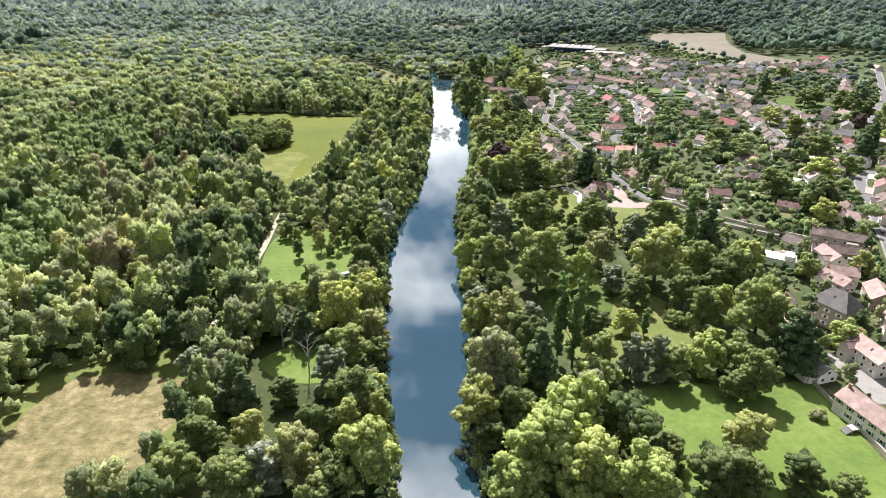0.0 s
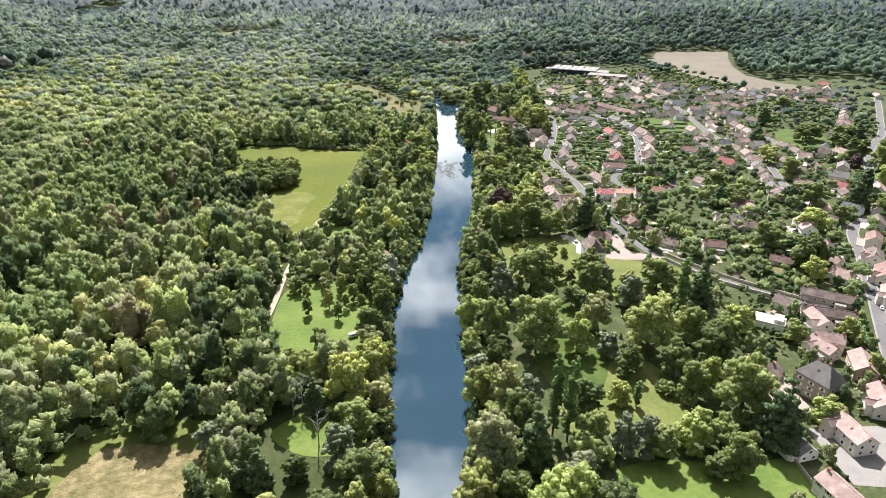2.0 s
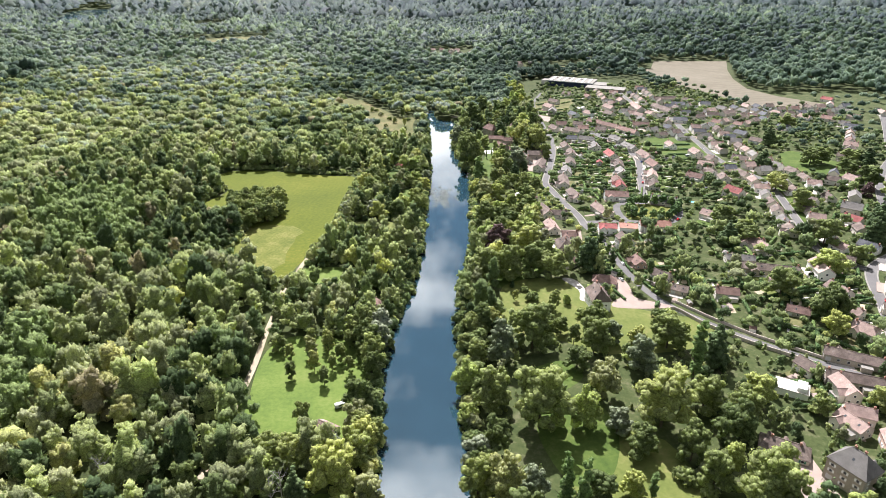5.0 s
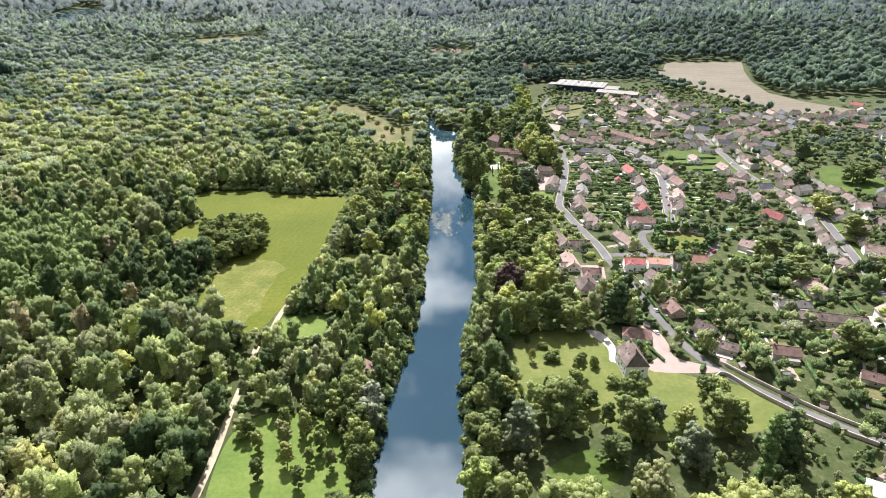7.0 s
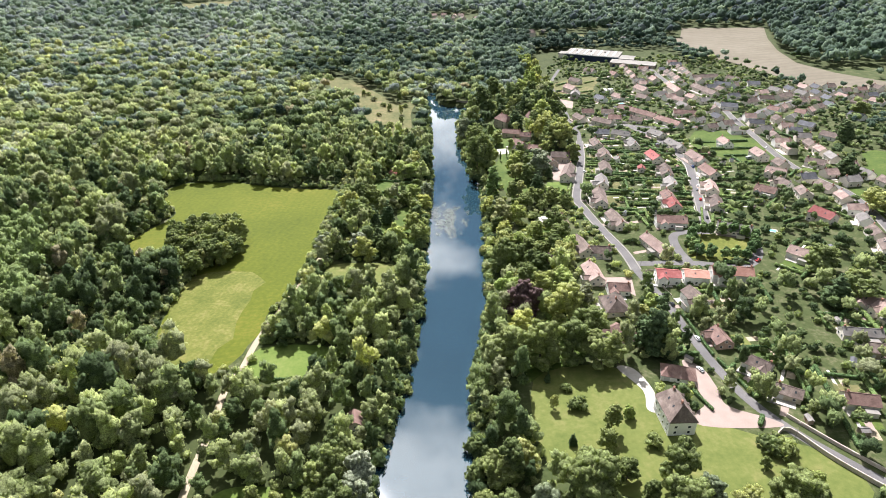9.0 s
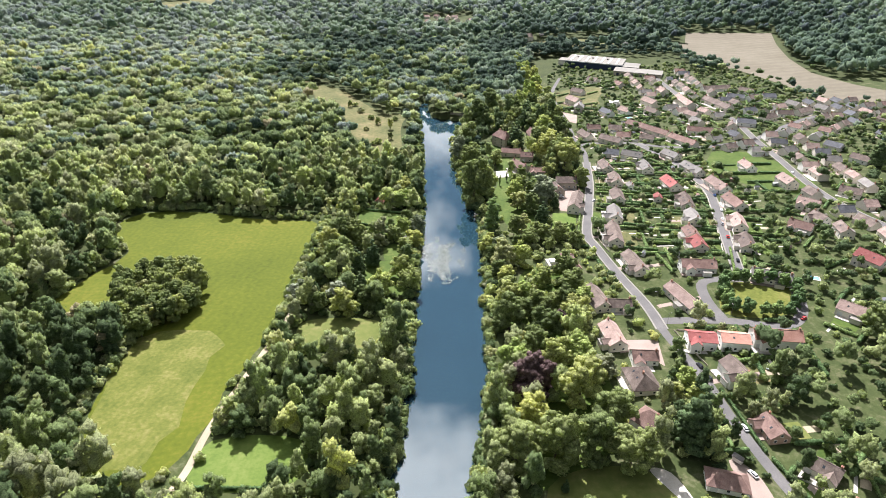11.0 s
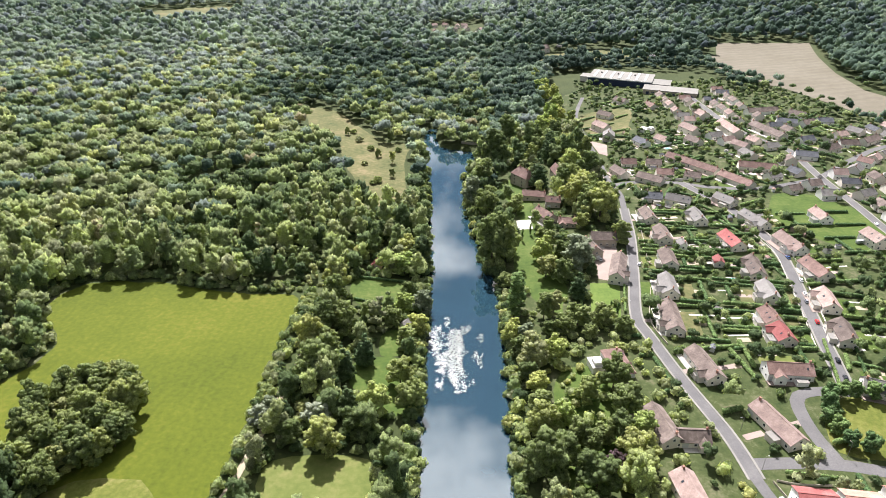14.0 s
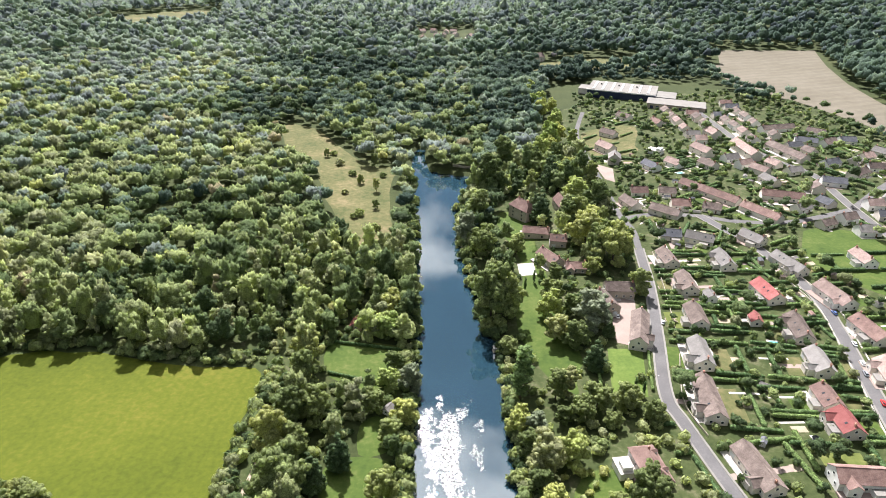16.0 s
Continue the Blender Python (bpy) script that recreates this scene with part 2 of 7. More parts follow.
MAT_ROAD = surface("asphalt", (0.074, 0.072, 0.072), (0.104, 0.100, 0.099), (0.142, 0.136, 0.131), 1.5, 0.08, 0.9, 0.3, 0.02)
MAT_KERB = surface("concrete_pavement", (0.136, 0.132, 0.121), (0.178, 0.168, 0.152), (0.226, 0.215, 0.194), 1.5, 0.1)
MAT_WALLSTONE = surface("rubble_stone", (0.30, 0.26, 0.22), (0.43, 0.38, 0.33), (0.55, 0.50, 0.43), 1.6, 0.2, 0.9, 0.9, 0.15)


def tile_roof(name, c1, c2, c3, rows=2.9):
    """Roof covering: courses running along the roof, weathered in patches."""
    m, nt, b = start_mat(name, 0.8)
    co = nt.nodes.new("ShaderNodeTexCoord")
    ns, nl = noise_of(nt, 3.2, 8.0, 0.75), noise_of(nt, 0.22, 5.0, 0.7)
    r = ramp_of(nt, [(0.38, c1), (0.5, c2), (0.60, c3), (0.68, tuple(0.55 * v + 0.45 * sum(c3) / 3 for v in c3))])
    ad = nt.nodes.new("ShaderNodeMath")
    ad.operation = 'MULTIPLY_ADD'
    ad.inputs[1].default_value = 0.45
    hf = nt.nodes.new("ShaderNodeMath")
    hf.operation = 'MULTIPLY'
    hf.inputs[1].default_value = 0.55
    nt.links.new(nl.outputs["Fac"], hf.inputs[0])
    nt.links.new(ns.outputs["Fac"], ad.inputs[0])
    nt.links.new(hf.outputs[0], ad.inputs[2])
    nt.links.new(ad.outputs[0], r.inputs["Fac"])
    oi = nt.nodes.new("ShaderNodeObjectInfo")
    hsv = nt.nodes.new("ShaderNodeHueSaturation")
    mr = nt.nodes.new("ShaderNodeMapRange")
    mr.inputs[3].default_value, mr.inputs[4].default_value = 0.78, 1.22
    nt.links.new(oi.outputs["Random"], mr.inputs[0])
    nt.links.new(mr.outputs[0], hsv.inputs["Value"])
    nt.links.new(r.outputs["Color"], hsv.inputs["Color"])
    nt.links.new(hsv.outputs["Color"], b.inputs["Base Color"])
    wv = nt.nodes.new("ShaderNodeTexWave")
    wv.wave_type, wv.bands_direction, wv.wave_profile = 'BANDS', 'Y', 'SAW'
    wv.inputs["Scale"].default_value = rows * 0.314
    nt.links.new(co.outputs["Object"], wv.inputs["Vector"])
    bump_from(nt, b, wv.outputs["Fac"], 0.5, 0.05)
    return m


ROOFS = [
    tile_roof("weathered_brown_tiles", (0.066, 0.051, 0.045), (0.122, 0.095, 0.082), (0.195, 0.158, 0.138)),
    tile_roof("faded_pink_tiles", (0.150, 0.108, 0.095), (0.235, 0.172, 0.150), (0.330, 0.250, 0.222)),
    tile_roof("red_tiles", (0.165, 0.048, 0.046), (0.225, 0.078, 0.072), (0.280, 0.118, 0.108)),
    tile_roof("dark_slates", (0.055, 0.058, 0.065), (0.085, 0.088, 0.098), (0.130, 0.132, 0.142)),
    tile_roof("grey_fibre_cement", (0.112, 0.104, 0.097), (0.152, 0.143, 0.134), (0.196, 0.186, 0.174)),
    tile_roof("red_brown_tiles", (0.098, 0.062, 0.054), (0.158, 0.102, 0.087), (0.225, 0.156, 0.134)),
    tile_roof("salmon_tiles", (0.250, 0.130, 0.100), (0.330, 0.180, 0.140), (0.400, 0.240, 0.195)),
]
ROOF_WORDS = ["weathered brown tile", "faded pink tile", "bright red tile", "dark slate", "pale grey sheet", "red-brown tile", "salmon pink tile"]
WALLS = [
    surface("cream_render", (0.52, 0.47, 0.41), (0.64, 0.59, 0.52), (0.72, 0.68, 0.62), 1.5, 0.2, 0.9, 0.15, 0.01, 0.14),
    surface("white_render", (0.66, 0.64, 0.60), (0.75, 0.73, 0.69), (0.80, 0.785, 0.755), 1.5, 0.2, 0.9, 0.15, 0.01, 0.10),
    surface("pinkish_brick", (0.30, 0.20, 0.16), (0.39, 0.28, 0.23), (0.47, 0.36, 0.30), 2.5, 0.3, 0.9, 0.4, 0.03, 0.08),
    surface("old_stone_wall", (0.27, 0.24, 0.19), (0.37, 0.33, 0.27), (0.46, 0.42, 0.35), 1.6, 0.2, 0.9, 0.6, 0.05, 0.10),
]
WALLS.append(surface("fresh_white_render", (0.72, 0.70, 0.67), (0.80, 0.785, 0.755), (0.84, 0.83, 0.81), 1.5, 0.2, 0.9, 0.15, 0.01))
WALL_WORDS = ["cream rendered", "white rendered", "pinkish brick", "old stone", "white rendered"]
MAT_BRICKSTACK = surface("chimney_brick", (0.26, 0.13, 0.10), (0.36, 0.20, 0.15), (0.44, 0.28, 0.22), 4.0, 0.5)
MAT_FRAME = surface("white_frame_paint", (0.68, 0.68, 0.66), (0.76, 0.76, 0.74), (0.80, 0.80, 0.79), 3.0, 0.5, 0.5, 0.05, 0.01)
MAT_DOOR = surface("brown_door_paint", (0.10, 0.055, 0.03), (0.15, 0.085, 0.05), (0.20, 0.12, 0.08), 3.0, 0.5, 0.5, 0.1, 0.01, 0.3)
MAT_SHUTTER = surface("green_shutter_paint", (0.03, 0.14, 0.09), (0.05, 0.19, 0.12), (0.08, 0.24, 0.16), 3.0, 0.5, 0.5, 0.1, 0.01)
MAT_WHITE = surface("white_metal", (0.462, 0.462, 0.455), (0.518, 0.518, 0.511), (0.560, 0.560, 0.560), 1.0, 0.1, 0.45, 0.05, 0.01)
MAT_NAVY = surface("dark_blue_cladding", (0.020, 0.028, 0.055), (0.030, 0.040, 0.075), (0.045, 0.055, 0.095), 0.5, 0.05, 0.5, 0.1, 0.02)
MAT_TIMBER = surface("grey_timber", (0.20, 0.16, 0.12), (0.30, 0.25, 0.19), (0.40, 0.35, 0.28), 2.5, 0.3, 0.8, 0.3, 0.02, 0.15)
MAT_RUBBER, _, _b = start_mat("rubber", 0.8)
_b.inputs["Base Color"].default_value = (0.02, 0.02, 0.02, 1)


def paint(name, rgb):
    m, nt, b = start_mat(name, 0.25)
    n = noise_of(nt, 6.0)
    nt.links.new(mixed(nt, n.outputs["Fac"], tuple(v * 0.85 for v in rgb), tuple(min(1, v * 1.12) for v in rgb)), b.inputs["Base Color"])
    b.inputs["Coat Weight"].default_value = 0.6
    return m


CAR_PAINT = [paint("car_white", (0.72, 0.72, 0.72)), paint("car_black", (0.02, 0.02, 0.025)), paint("car_red", (0.50, 0.03, 0.03)),
             paint("car_grey", (0.22, 0.23, 0.25)), paint("car_blue", (0.05, 0.09, 0.22))]
CAR_WORDS = ["white", "black", "red", "grey", "dark blue"]
MAT_GLASS, _, _b = start_mat("window_glass", 0.06)
_b.inputs["Base Color"].default_value = (0.030, 0.036, 0.042, 1)
_b.inputs["Specular IOR Level"].default_value = 0.6


def water_mat(name, deep, rough, ripple):
    m, nt, b = start_mat(name, rough)
    n = noise_of(nt, 0.04, 3.0)
    nt.links.new(mixed(nt, n.outputs["Fac"], deep, tuple(v * 1.5 for v in deep)), b.inputs["Base Color"])
    b.inputs["IOR"].default_value = 1.6
    b.inputs["Specular IOR Level"].default_value = 0.75
    n2 = noise_of(nt, 1.1, 3.0, 0.5)
    bump_from(nt, b, n2.outputs["Fac"], ripple, 0.02)
    return m


MAT_RIVER = water_mat("river_water", (0.010, 0.026, 0.038), 0.03, 0.03)
MAT_POOL = surface("pool_water", (0.10, 0.42, 0.48), (0.14, 0.50, 0.56), (0.20, 0.58, 0.62), 1.0, 0.3, 0.08, 0.05, 0.01)
MAT_PAD = surface("floating_weed", (0.030, 0.045, 0.035), (0.050, 0.065, 0.050), (0.080, 0.090, 0.075), 3.0, 0.3, 0.26, 0.05, 0.01)
MAT_PAD.node_tree.nodes["Principled BSDF"].inputs["Specular IOR Level"].default_value = 0.5


def with_gaps(m, scale, share_of):
    """Clear gaps between small floating leaves."""
    nt = m.node_tree
    gap = noise_of(nt, scale, 6.0, 0.75)
    cut = nt.nodes.new("ShaderNodeMath")
    cut.operation = 'LESS_THAN'
    cut.inputs[1].default_value = share_of
    clear = nt.nodes.new("ShaderNodeBsdfTransparent")
    mx = nt.nodes.new("ShaderNodeMixShader")
    nt.links.new(gap.outputs["Fac"], cut.inputs[0])
    nt.links.new(cut.outputs[0], mx.inputs[0])
    nt.links.new(nt.nodes["Principled BSDF"].outputs[0], mx.inputs[1])
    nt.links.new(clear.outputs[0], mx.inputs[2])
    nt.links.new(mx.outputs[0], nt.nodes["Material Output"].inputs["Surface"])


with_gaps(MAT_PAD, 1.3, 0.49)

# ---- helpers for building ----
def part(name, bm, material, parent=None, label="", smooth=False):
    me = bpy.data.meshes.new(name)
    bm.to_mesh(me)
    bm.free()
    me.materials.append(material)
    if smooth:
        for p in me.polygons:
            p.use_smooth = True
    ob = new(name, me)
    ob.parent = parent
    if label:
        ob["label"] = label
    return ob


def share(name, me, parent, m, label=""):
    """Another object on a mesh that is there already."""
    ob = new(name, me)
    ob.parent = parent
    ob.matrix_basis = m
    if label:
        ob["label"] = label
    return ob


def box(bm, x0, x1, y0, y1, z0, z1):
    v = [bm.verts.new(p) for p in ((x0, y0, z0), (x1, y0, z0), (x1, y1, z0), (x0, y1, z0), (x0, y0, z1), (x1, y0, z1), (x1, y1, z1), (x0, y1, z1))]
    for f in ((3, 2, 1, 0), (4, 5, 6, 7), (0, 1, 5, 4), (1, 2, 6, 5), (2, 3, 7, 6), (3, 0, 4, 7)):
        bm.faces.new([v[i] for i in f])


def boxed(*dims):
    bm = bmesh.new()
    box(bm, *dims)
    return bm


def mesh_from(name, verts, tris, material, tint=None):
    """A mesh from numpy arrays of points and triangles."""
    me = bpy.data.meshes.new(name)
    me.vertices.add(len(verts))
    me.vertices.foreach_set("co", np.ascontiguousarray(verts, dtype=np.float32).ravel())
    me.loops.add(len(tris) * 3)
    me.loops.foreach_set("vertex_index", np.ascontiguousarray(tris, dtype=np.int32).ravel())
    me.polygons.add(len(tris))
    me.polygons.foreach_set("loop_start", np.arange(0, len(tris) * 3, 3, dtype=np.int32))
    me.polygons.foreach_set("use_smooth", np.ones(len(tris), dtype=bool))
    me.update(calc_edges=True)
    if tint is not None:
        a = me.attributes.new("tint", 'FLOAT', 'POINT')
        a.data.foreach_set("value", np.ascontiguousarray(tint, dtype=np.float32))
    me.materials.append(material)
    return me


# ---- the lie of the land ----
WATER = -6.75
BANK_L = [(-600, -18), (139.5, -15), (169.5, -17.2), (199.5, -25.5), (232.5, -25.5), (297, -29.2), (336, -27), (361.5, -24), (393, -19.5), (442.5, -14.2), (538.5, -13.5), (609, -14.2), (648, -12),
          (723, -15.8), (807, -17.2), (900, -21), (927, -22), (950, -20), (963, -14), (972, 0), (7500, 0)]
BANK_R = [(-600, 18), (138, 16.5), (157.5, 12.8), (249, 15), (291, 12), (364.5, 12.8), (397.5, 15), (463.5, 24), (523.5, 27), (570, 29.2), (636, 30), (675, 21.8), (723, 18.8),
          (771, 14.2), (817.5, 16), (845, 28), (862, 38), (876, 39), (886, 26), (893, 2), (900, -8), (930, -12), (963, -12), (7500, -12)]


def step(a, b, x):
    u = np.clip((np.asarray(x, float) - a) / (b - a), 0, 1)
    return u * u * (3 - 2 * u)


def bank_left(y):
    return np.interp(y, [p[0] for p in BANK_L], [p[1] for p in BANK_L])


def bank_right(y):
    return np.interp(y, [p[0] for p in BANK_R], [p[1] for p in BANK_R])


def ground(x, y):
    """Height of the land, for numbers or arrays."""
    x, y = np.asarray(x, float), np.asarray(y, float)
    z = -4.5 + 5.25 * step(22, 105, x) + 4.5 * step(105, 195, x) + 0.035 * np.clip(x - 195, 0, 750)
    z = z + 0.7 * step(-45, -135, x)
    z = z + 6 * step(1275, 2600, y) + 26 * step(1300, 1950, y) * step(-60, 480, x) + 22 * step(2400, 4600, y)
    z = z + step(1050, 2100, y) * (4 * np.sin(x / 285 + 1) * np.sin(y / 390) + 3 * np.sin(x / 125 + y / 210))
    # the level hollow of the far lake
    u, v = ((x + 1300) * 0.351 - (y - 2480) * 0.936) / 520, ((x + 1300) * 0.936 + (y - 2480) * 0.351) / 150
    z = z + (-3.0 - z) * (1 - step(0.95, 1.5, np.sqrt(u * u + v * v)))
    inside = np.minimum(x - bank_left(y), bank_right(y) - x)
    return np.where(inside > -3.5, z + (-9.2 - z) * step(-3.5, 2.0, inside), z)


def gz(x, y):
    return float(ground(x, y))


XS = np.unique(np.concatenate([np.arange(-1620, -980, 40.0), np.arange(-75, 76, 2.5), np.arange(-600, 951, 5.0), -600 - 60 * 1.35 ** np.arange(14), 950 + 60 * 1.35 ** np.arange(14)]))
YS = np.unique(np.concatenate([np.arange(2520, 3100, 60.0), np.arange(-600, 1401, 20.0), np.arange(840, 981, 5.0), np.arange(1450, 2501, 50.0), 2500 + 80 * 1.3 ** np.arange(13)]))
_gx, _gy = np.meshgrid(XS, YS)
_v = np.stack([_gx.ravel(), _gy.ravel(), ground(_gx, _gy).ravel()], 1)
_n = len(XS)
_i = (np.arange(len(YS) - 1)[:, None] * _n + np.arange(_n - 1)[None]).ravel()
_t = np.concatenate([np.stack([_i, _i + 1, _i + _n + 1], 1), np.stack([_i, _i + _n + 1, _i + _n], 1)])
tagged(new("ground", mesh_from("ground", _v, _t, MAT_FLOOR)), "dark woodland floor spreading over the whole valley", "ground", kind="structure")


def smooth_outline(pts, steps=4, closed=True):
    """A rounded line through the points (Catmull-Rom)."""
    p = [np.array(q, float) for q in pts]
    n, out = len(p), []
    for i in range(n if closed else n - 1):
        a, b, c, d = ((p[(i + k) % n] if closed else p[min(max(i + k, 0), n - 1)]) for k in (-1, 0, 1, 2))
        for s in range(steps):
            u = s / steps
            out.append(0.5 * (2 * b + (c - a) * u + (2 * a - 5 * b + 4 * c - d) * u * u + (3 * b - a - 3 * c + d) * u ** 3))
    if not closed:
        out.append(p[-1])
    return out


def inside_poly(x, y, poly):
    x, y = np.asarray(x, float), np.asarray(y, float)
    hit = np.zeros(x.shape, bool)
    for (x0, y0), (x1, y1) in zip(poly, poly[1:] + poly[:1]):
        if y0 != y1:
            hit ^= ((y0 > y) != (y1 > y)) & (x < (x1 - x0) * (y - y0) / (y1 - y0) + x0)
    return hit


CLEAR = []          # outlines where no woodland grows


def patch(name, pts, material, lift, label, category, rounded=True, clear=True, ragged=0.0):
    """A piece of open land laid over the ground."""
    line = smooth_outline(pts) if rounded else [np.array(p, float) for p in pts]
    if ragged:
        line = [q + ragged * np.array([noise.noise((q[0] * 0.13, q[1] * 0.13, 1.0)), noise.noise((q[0] * 0.13, q[1] * 0.13, 7.0))]) for q in line]
    if clear:
        CLEAR.append([tuple(q) for q in line])
    bm = bmesh.new()
    bm.faces.new([bm.verts.new((q[0], q[1], 0)) for q in line])
    bmesh.ops.triangulate(bm, faces=bm.faces[:])
    xs, ys = [q[0] for q in line], [q[1] for q in line]
    for lo, hi, gap, axis in ((min(xs), max(xs), 5.0, (1, 0, 0)), (min(ys), max(ys), 20.0, (0, 1, 0))):
        k = math.ceil(lo / gap)
        while k * gap < hi:
            bmesh.ops.bisect_plane(bm, geom=bm.verts[:] + bm.edges[:] + bm.faces[:], plane_co=Vector(axis) * (k * gap), plane_no=axis)
            k += 1
    for v in bm.verts:
        v.co.z = gz(v.co.x, v.co.y) + lift
    bmesh.ops.recalc_face_normals(bm, faces=bm.faces[:])
    for f in bm.faces:
        if f.normal.z < 0:
            f.normal_flip()
    return tagged(part(name, bm, material), label, category, kind="structure")


LANES = []          # centre lines with half widths, kept free of trees


def lane_points(pts, gap=4.0):
    line = smooth_outline(pts, 8, closed=False)
    out, left = [line[0]], 0.0
    for a, b in zip(line, line[1:]):
        d = np.linalg.norm(b - a)
        s = gap - left
        while s <= d:
            out.append(a + (b - a) * s / d)
            s += gap
        left = (left + d) % gap
    return out + [line[-1]]


def strip(name, pts, w0, w1, material, lift, label, category, depth=0.0):
    """A ribbon along a line, between two distances from it (left is minus), with an edge of the given depth."""
    line = lane_points(pts)
    bm = bmesh.new()
    rings = []
    for i, q in enumerate(line):
        d = line[min(i + 1, len(line) - 1)] - line[max(i - 1, 0)]
        nrm = np.array([d[1], -d[0]]) / (np.linalg.norm(d) + 1e-9)
        ring = []
        for k in range(4):
            e = q + nrm * (w0 + (w1 - w0) * k / 3)
            ring.append(bm.verts.new((e[0], e[1], gz(e[0], e[1]) + lift)))
        if depth:
            ring = [bm.verts.new(ring[0].co - Vector((0, 0, depth)))] + ring + [bm.verts.new(ring[-1].co - Vector((0, 0, depth)))]
        rings.append(ring)
    for a, b in zip(rings, rings[1:]):
        for k in range(len(a) - 1):
            bm.faces.new((a[k], a[k + 1], b[k + 1], b[k]))
    return tagged(part(name, bm, material), label, category, kind="structure")


def road(name, pts, half, label, walks=True):
    LANES.append((lane_points(pts, 3.0), half + (2.0 if walks else 0.8)))
    strip(name, pts, -half, half, MAT_ROAD, 0.10, label, "road")
    if walks:
        for s in (-1, 1):
            a, b = sorted((s * half, s * (half + 0.9)))
            strip("pavement", pts, a, b, MAT_KERB, 0.22, "pale concrete pavement with a kerb beside the street", "pavement", 0.16)


# river
bm = bmesh.new()
_prev = None
for y in list(range(-450, 964, 7)):
    r = [bm.verts.new((x, y, WATER)) for x in (bank_left(y) - 4, (bank_left(y) + bank_right(y)) / 2, bank_right(y) + 4)]
    if _prev:
        for k in (0, 1):
            bm.faces.new((_prev[k], _prev[k + 1], r[k + 1], r[k]))
    _prev = r
tagged(part("water", bm, MAT_RIVER), "calm dark river mirroring sky and clouds", "river", kind="structure")

# open land, west bank
FIELD = [(-212, 602), (-214, 618), (-207, 630), (-190, 635), (-165, 634.5), (-129, 626), (-105, 624), (-83, 621), (-83, 590), (-84.5, 545), (-85, 510), (-88, 474), (-94, 445), (-95, 424.5),
         (-102, 402), (-114, 393), (-129, 399), (-145.5, 430.5), (-147, 465), (-148.5, 486), (-174, 496), (-208, 500), (-205, 522), (-199, 548), (-191, 565), (-193, 578)]
patch("meadow", [(-228, 610), (-226, 640), (-190, 652), (-129, 646), (-72, 640), (-70, 590), (-76, 520), (-84, 440), (-88, 400), (-112, 384), (-140, 396), (-158, 440), (-162, 484), (-222, 490), (-216, 530), (-208, 570)], MAT_YARD, 0.03, "rough grass margin round the green meadow", "field", clear=False, ragged=2.0)
patch("field", FIELD, MAT_FIELD, 0.06, "bright green mown meadow enclosed by woodland", "field", ragged=2.0)
patch("hay_patch", [(-147, 484.5), (-109.5, 487.5), (-108, 450), (-111, 408), (-126, 402), (-144, 432)], MAT_HAY, 0.11, "paler cut patch within the green meadow", "field", clear=False, ragged=6.0)
patch("meadow", [(-182, 84), (-158, 136), (-142, 194), (-110, 204), (-76, 198), (-72, 160), (-74, 132), (-84, 100), (-105, 62)], MAT_DRYLAWN, 0.04, "rough grass edging the dry meadow", "field", clear=False, ragged=3.0)
patch("meadow", [(-168, 90), (-144, 132), (-132, 180), (-123, 189), (-90, 187.5), (-85.5, 162), (-87, 142.5), (-93, 112.5), (-112.5, 75)], MAT_MEADOW, 0.06, "dry straw-coloured meadow with flattened grass", "field", ragged=3.0)
patch("meadow", [(-157.5, 1017), (-123, 1009.5), (-66, 912), (-37.5, 897), (-37.5, 844.5), (-31.5, 757.5), (-54, 747), (-69, 781.5), (-88.5, 843), (-103.5, 894), (-132, 937.5)], MAT_ROUGH, 0.06,
      "rough tan meadow scattered with bushes", "field", ragged=3.0)
patch("lawn", [(-91, 308), (-89, 281), (-83, 255), (-55, 250), (-38, 255), (-36, 302), (-50, 328), (-77, 332), (-88, 322)], MAT_PARK, 0.06, "bright riverside lawn among light trees", "lawn", clear=False)
patch("lawn", [(-90, 393), (-90, 417), (-55.5, 418.5), (-54, 396)], MAT_PARK, 0.06, "small garden lawn behind a hedge", "lawn")
patch("lawn", [(-69, 502.5), (-31.5, 504), (-33, 480), (-66, 478.5)], MAT_DRYLAWN, 0.06, "kitchen garden lawn with beds", "lawn")
patch("lawn", [(-52.5, 645), (-13.5, 636), (-16.5, 606), (-51, 618)], MAT_LAWN, 0.06, "riverside garden lawn with a clipped hedge", "lawn")
patch("lawn", [(-43.5, 567), (-21, 567), (-21, 546), (-43.5, 546)], MAT_LAWN, 0.06, "small lawn on the river bank", "lawn")
patch("lawn", [(-67.5, 199.5), (-45, 219), (-33, 210), (-30, 192), (-51, 186)], MAT_PARK, 0.06, "grassy glade with dead trees", "lawn")
patch("lawn", [(-50, 642), (-15, 640), (-14, 612), (-38, 611)], MAT_DRYLAWN, 0.05, "open garden grass beside the river", "lawn", ragged=2.0)
patch("lawn", [(-33, 590), (-21, 589), (-22, 572), (-33, 571)], MAT_LAWN, 0.05, "small green garden between conifers", "lawn", ragged=1.5)
patch("lawn", [(-38, 548), (-20, 543), (-20, 530), (-37, 530)], MAT_LAWN, 0.05, "small green garden on the bank", "lawn", ragged=1.5)
TRACK = [(-93, 225), (-93, 297), (-95.2, 333), (-96, 360), (-97.5, 385.5), (-94.5, 402), (-92.2, 430.5), (-78.8, 502.5), (-70.5, 570), (-67.5, 600)]
strip("track", TRACK, -1.5, 1.5, MAT_TRACK, 0.12, "pale chalky farm track along the meadow", "track")
LANES.append((lane_points(TRACK, 3.0), 2.0))

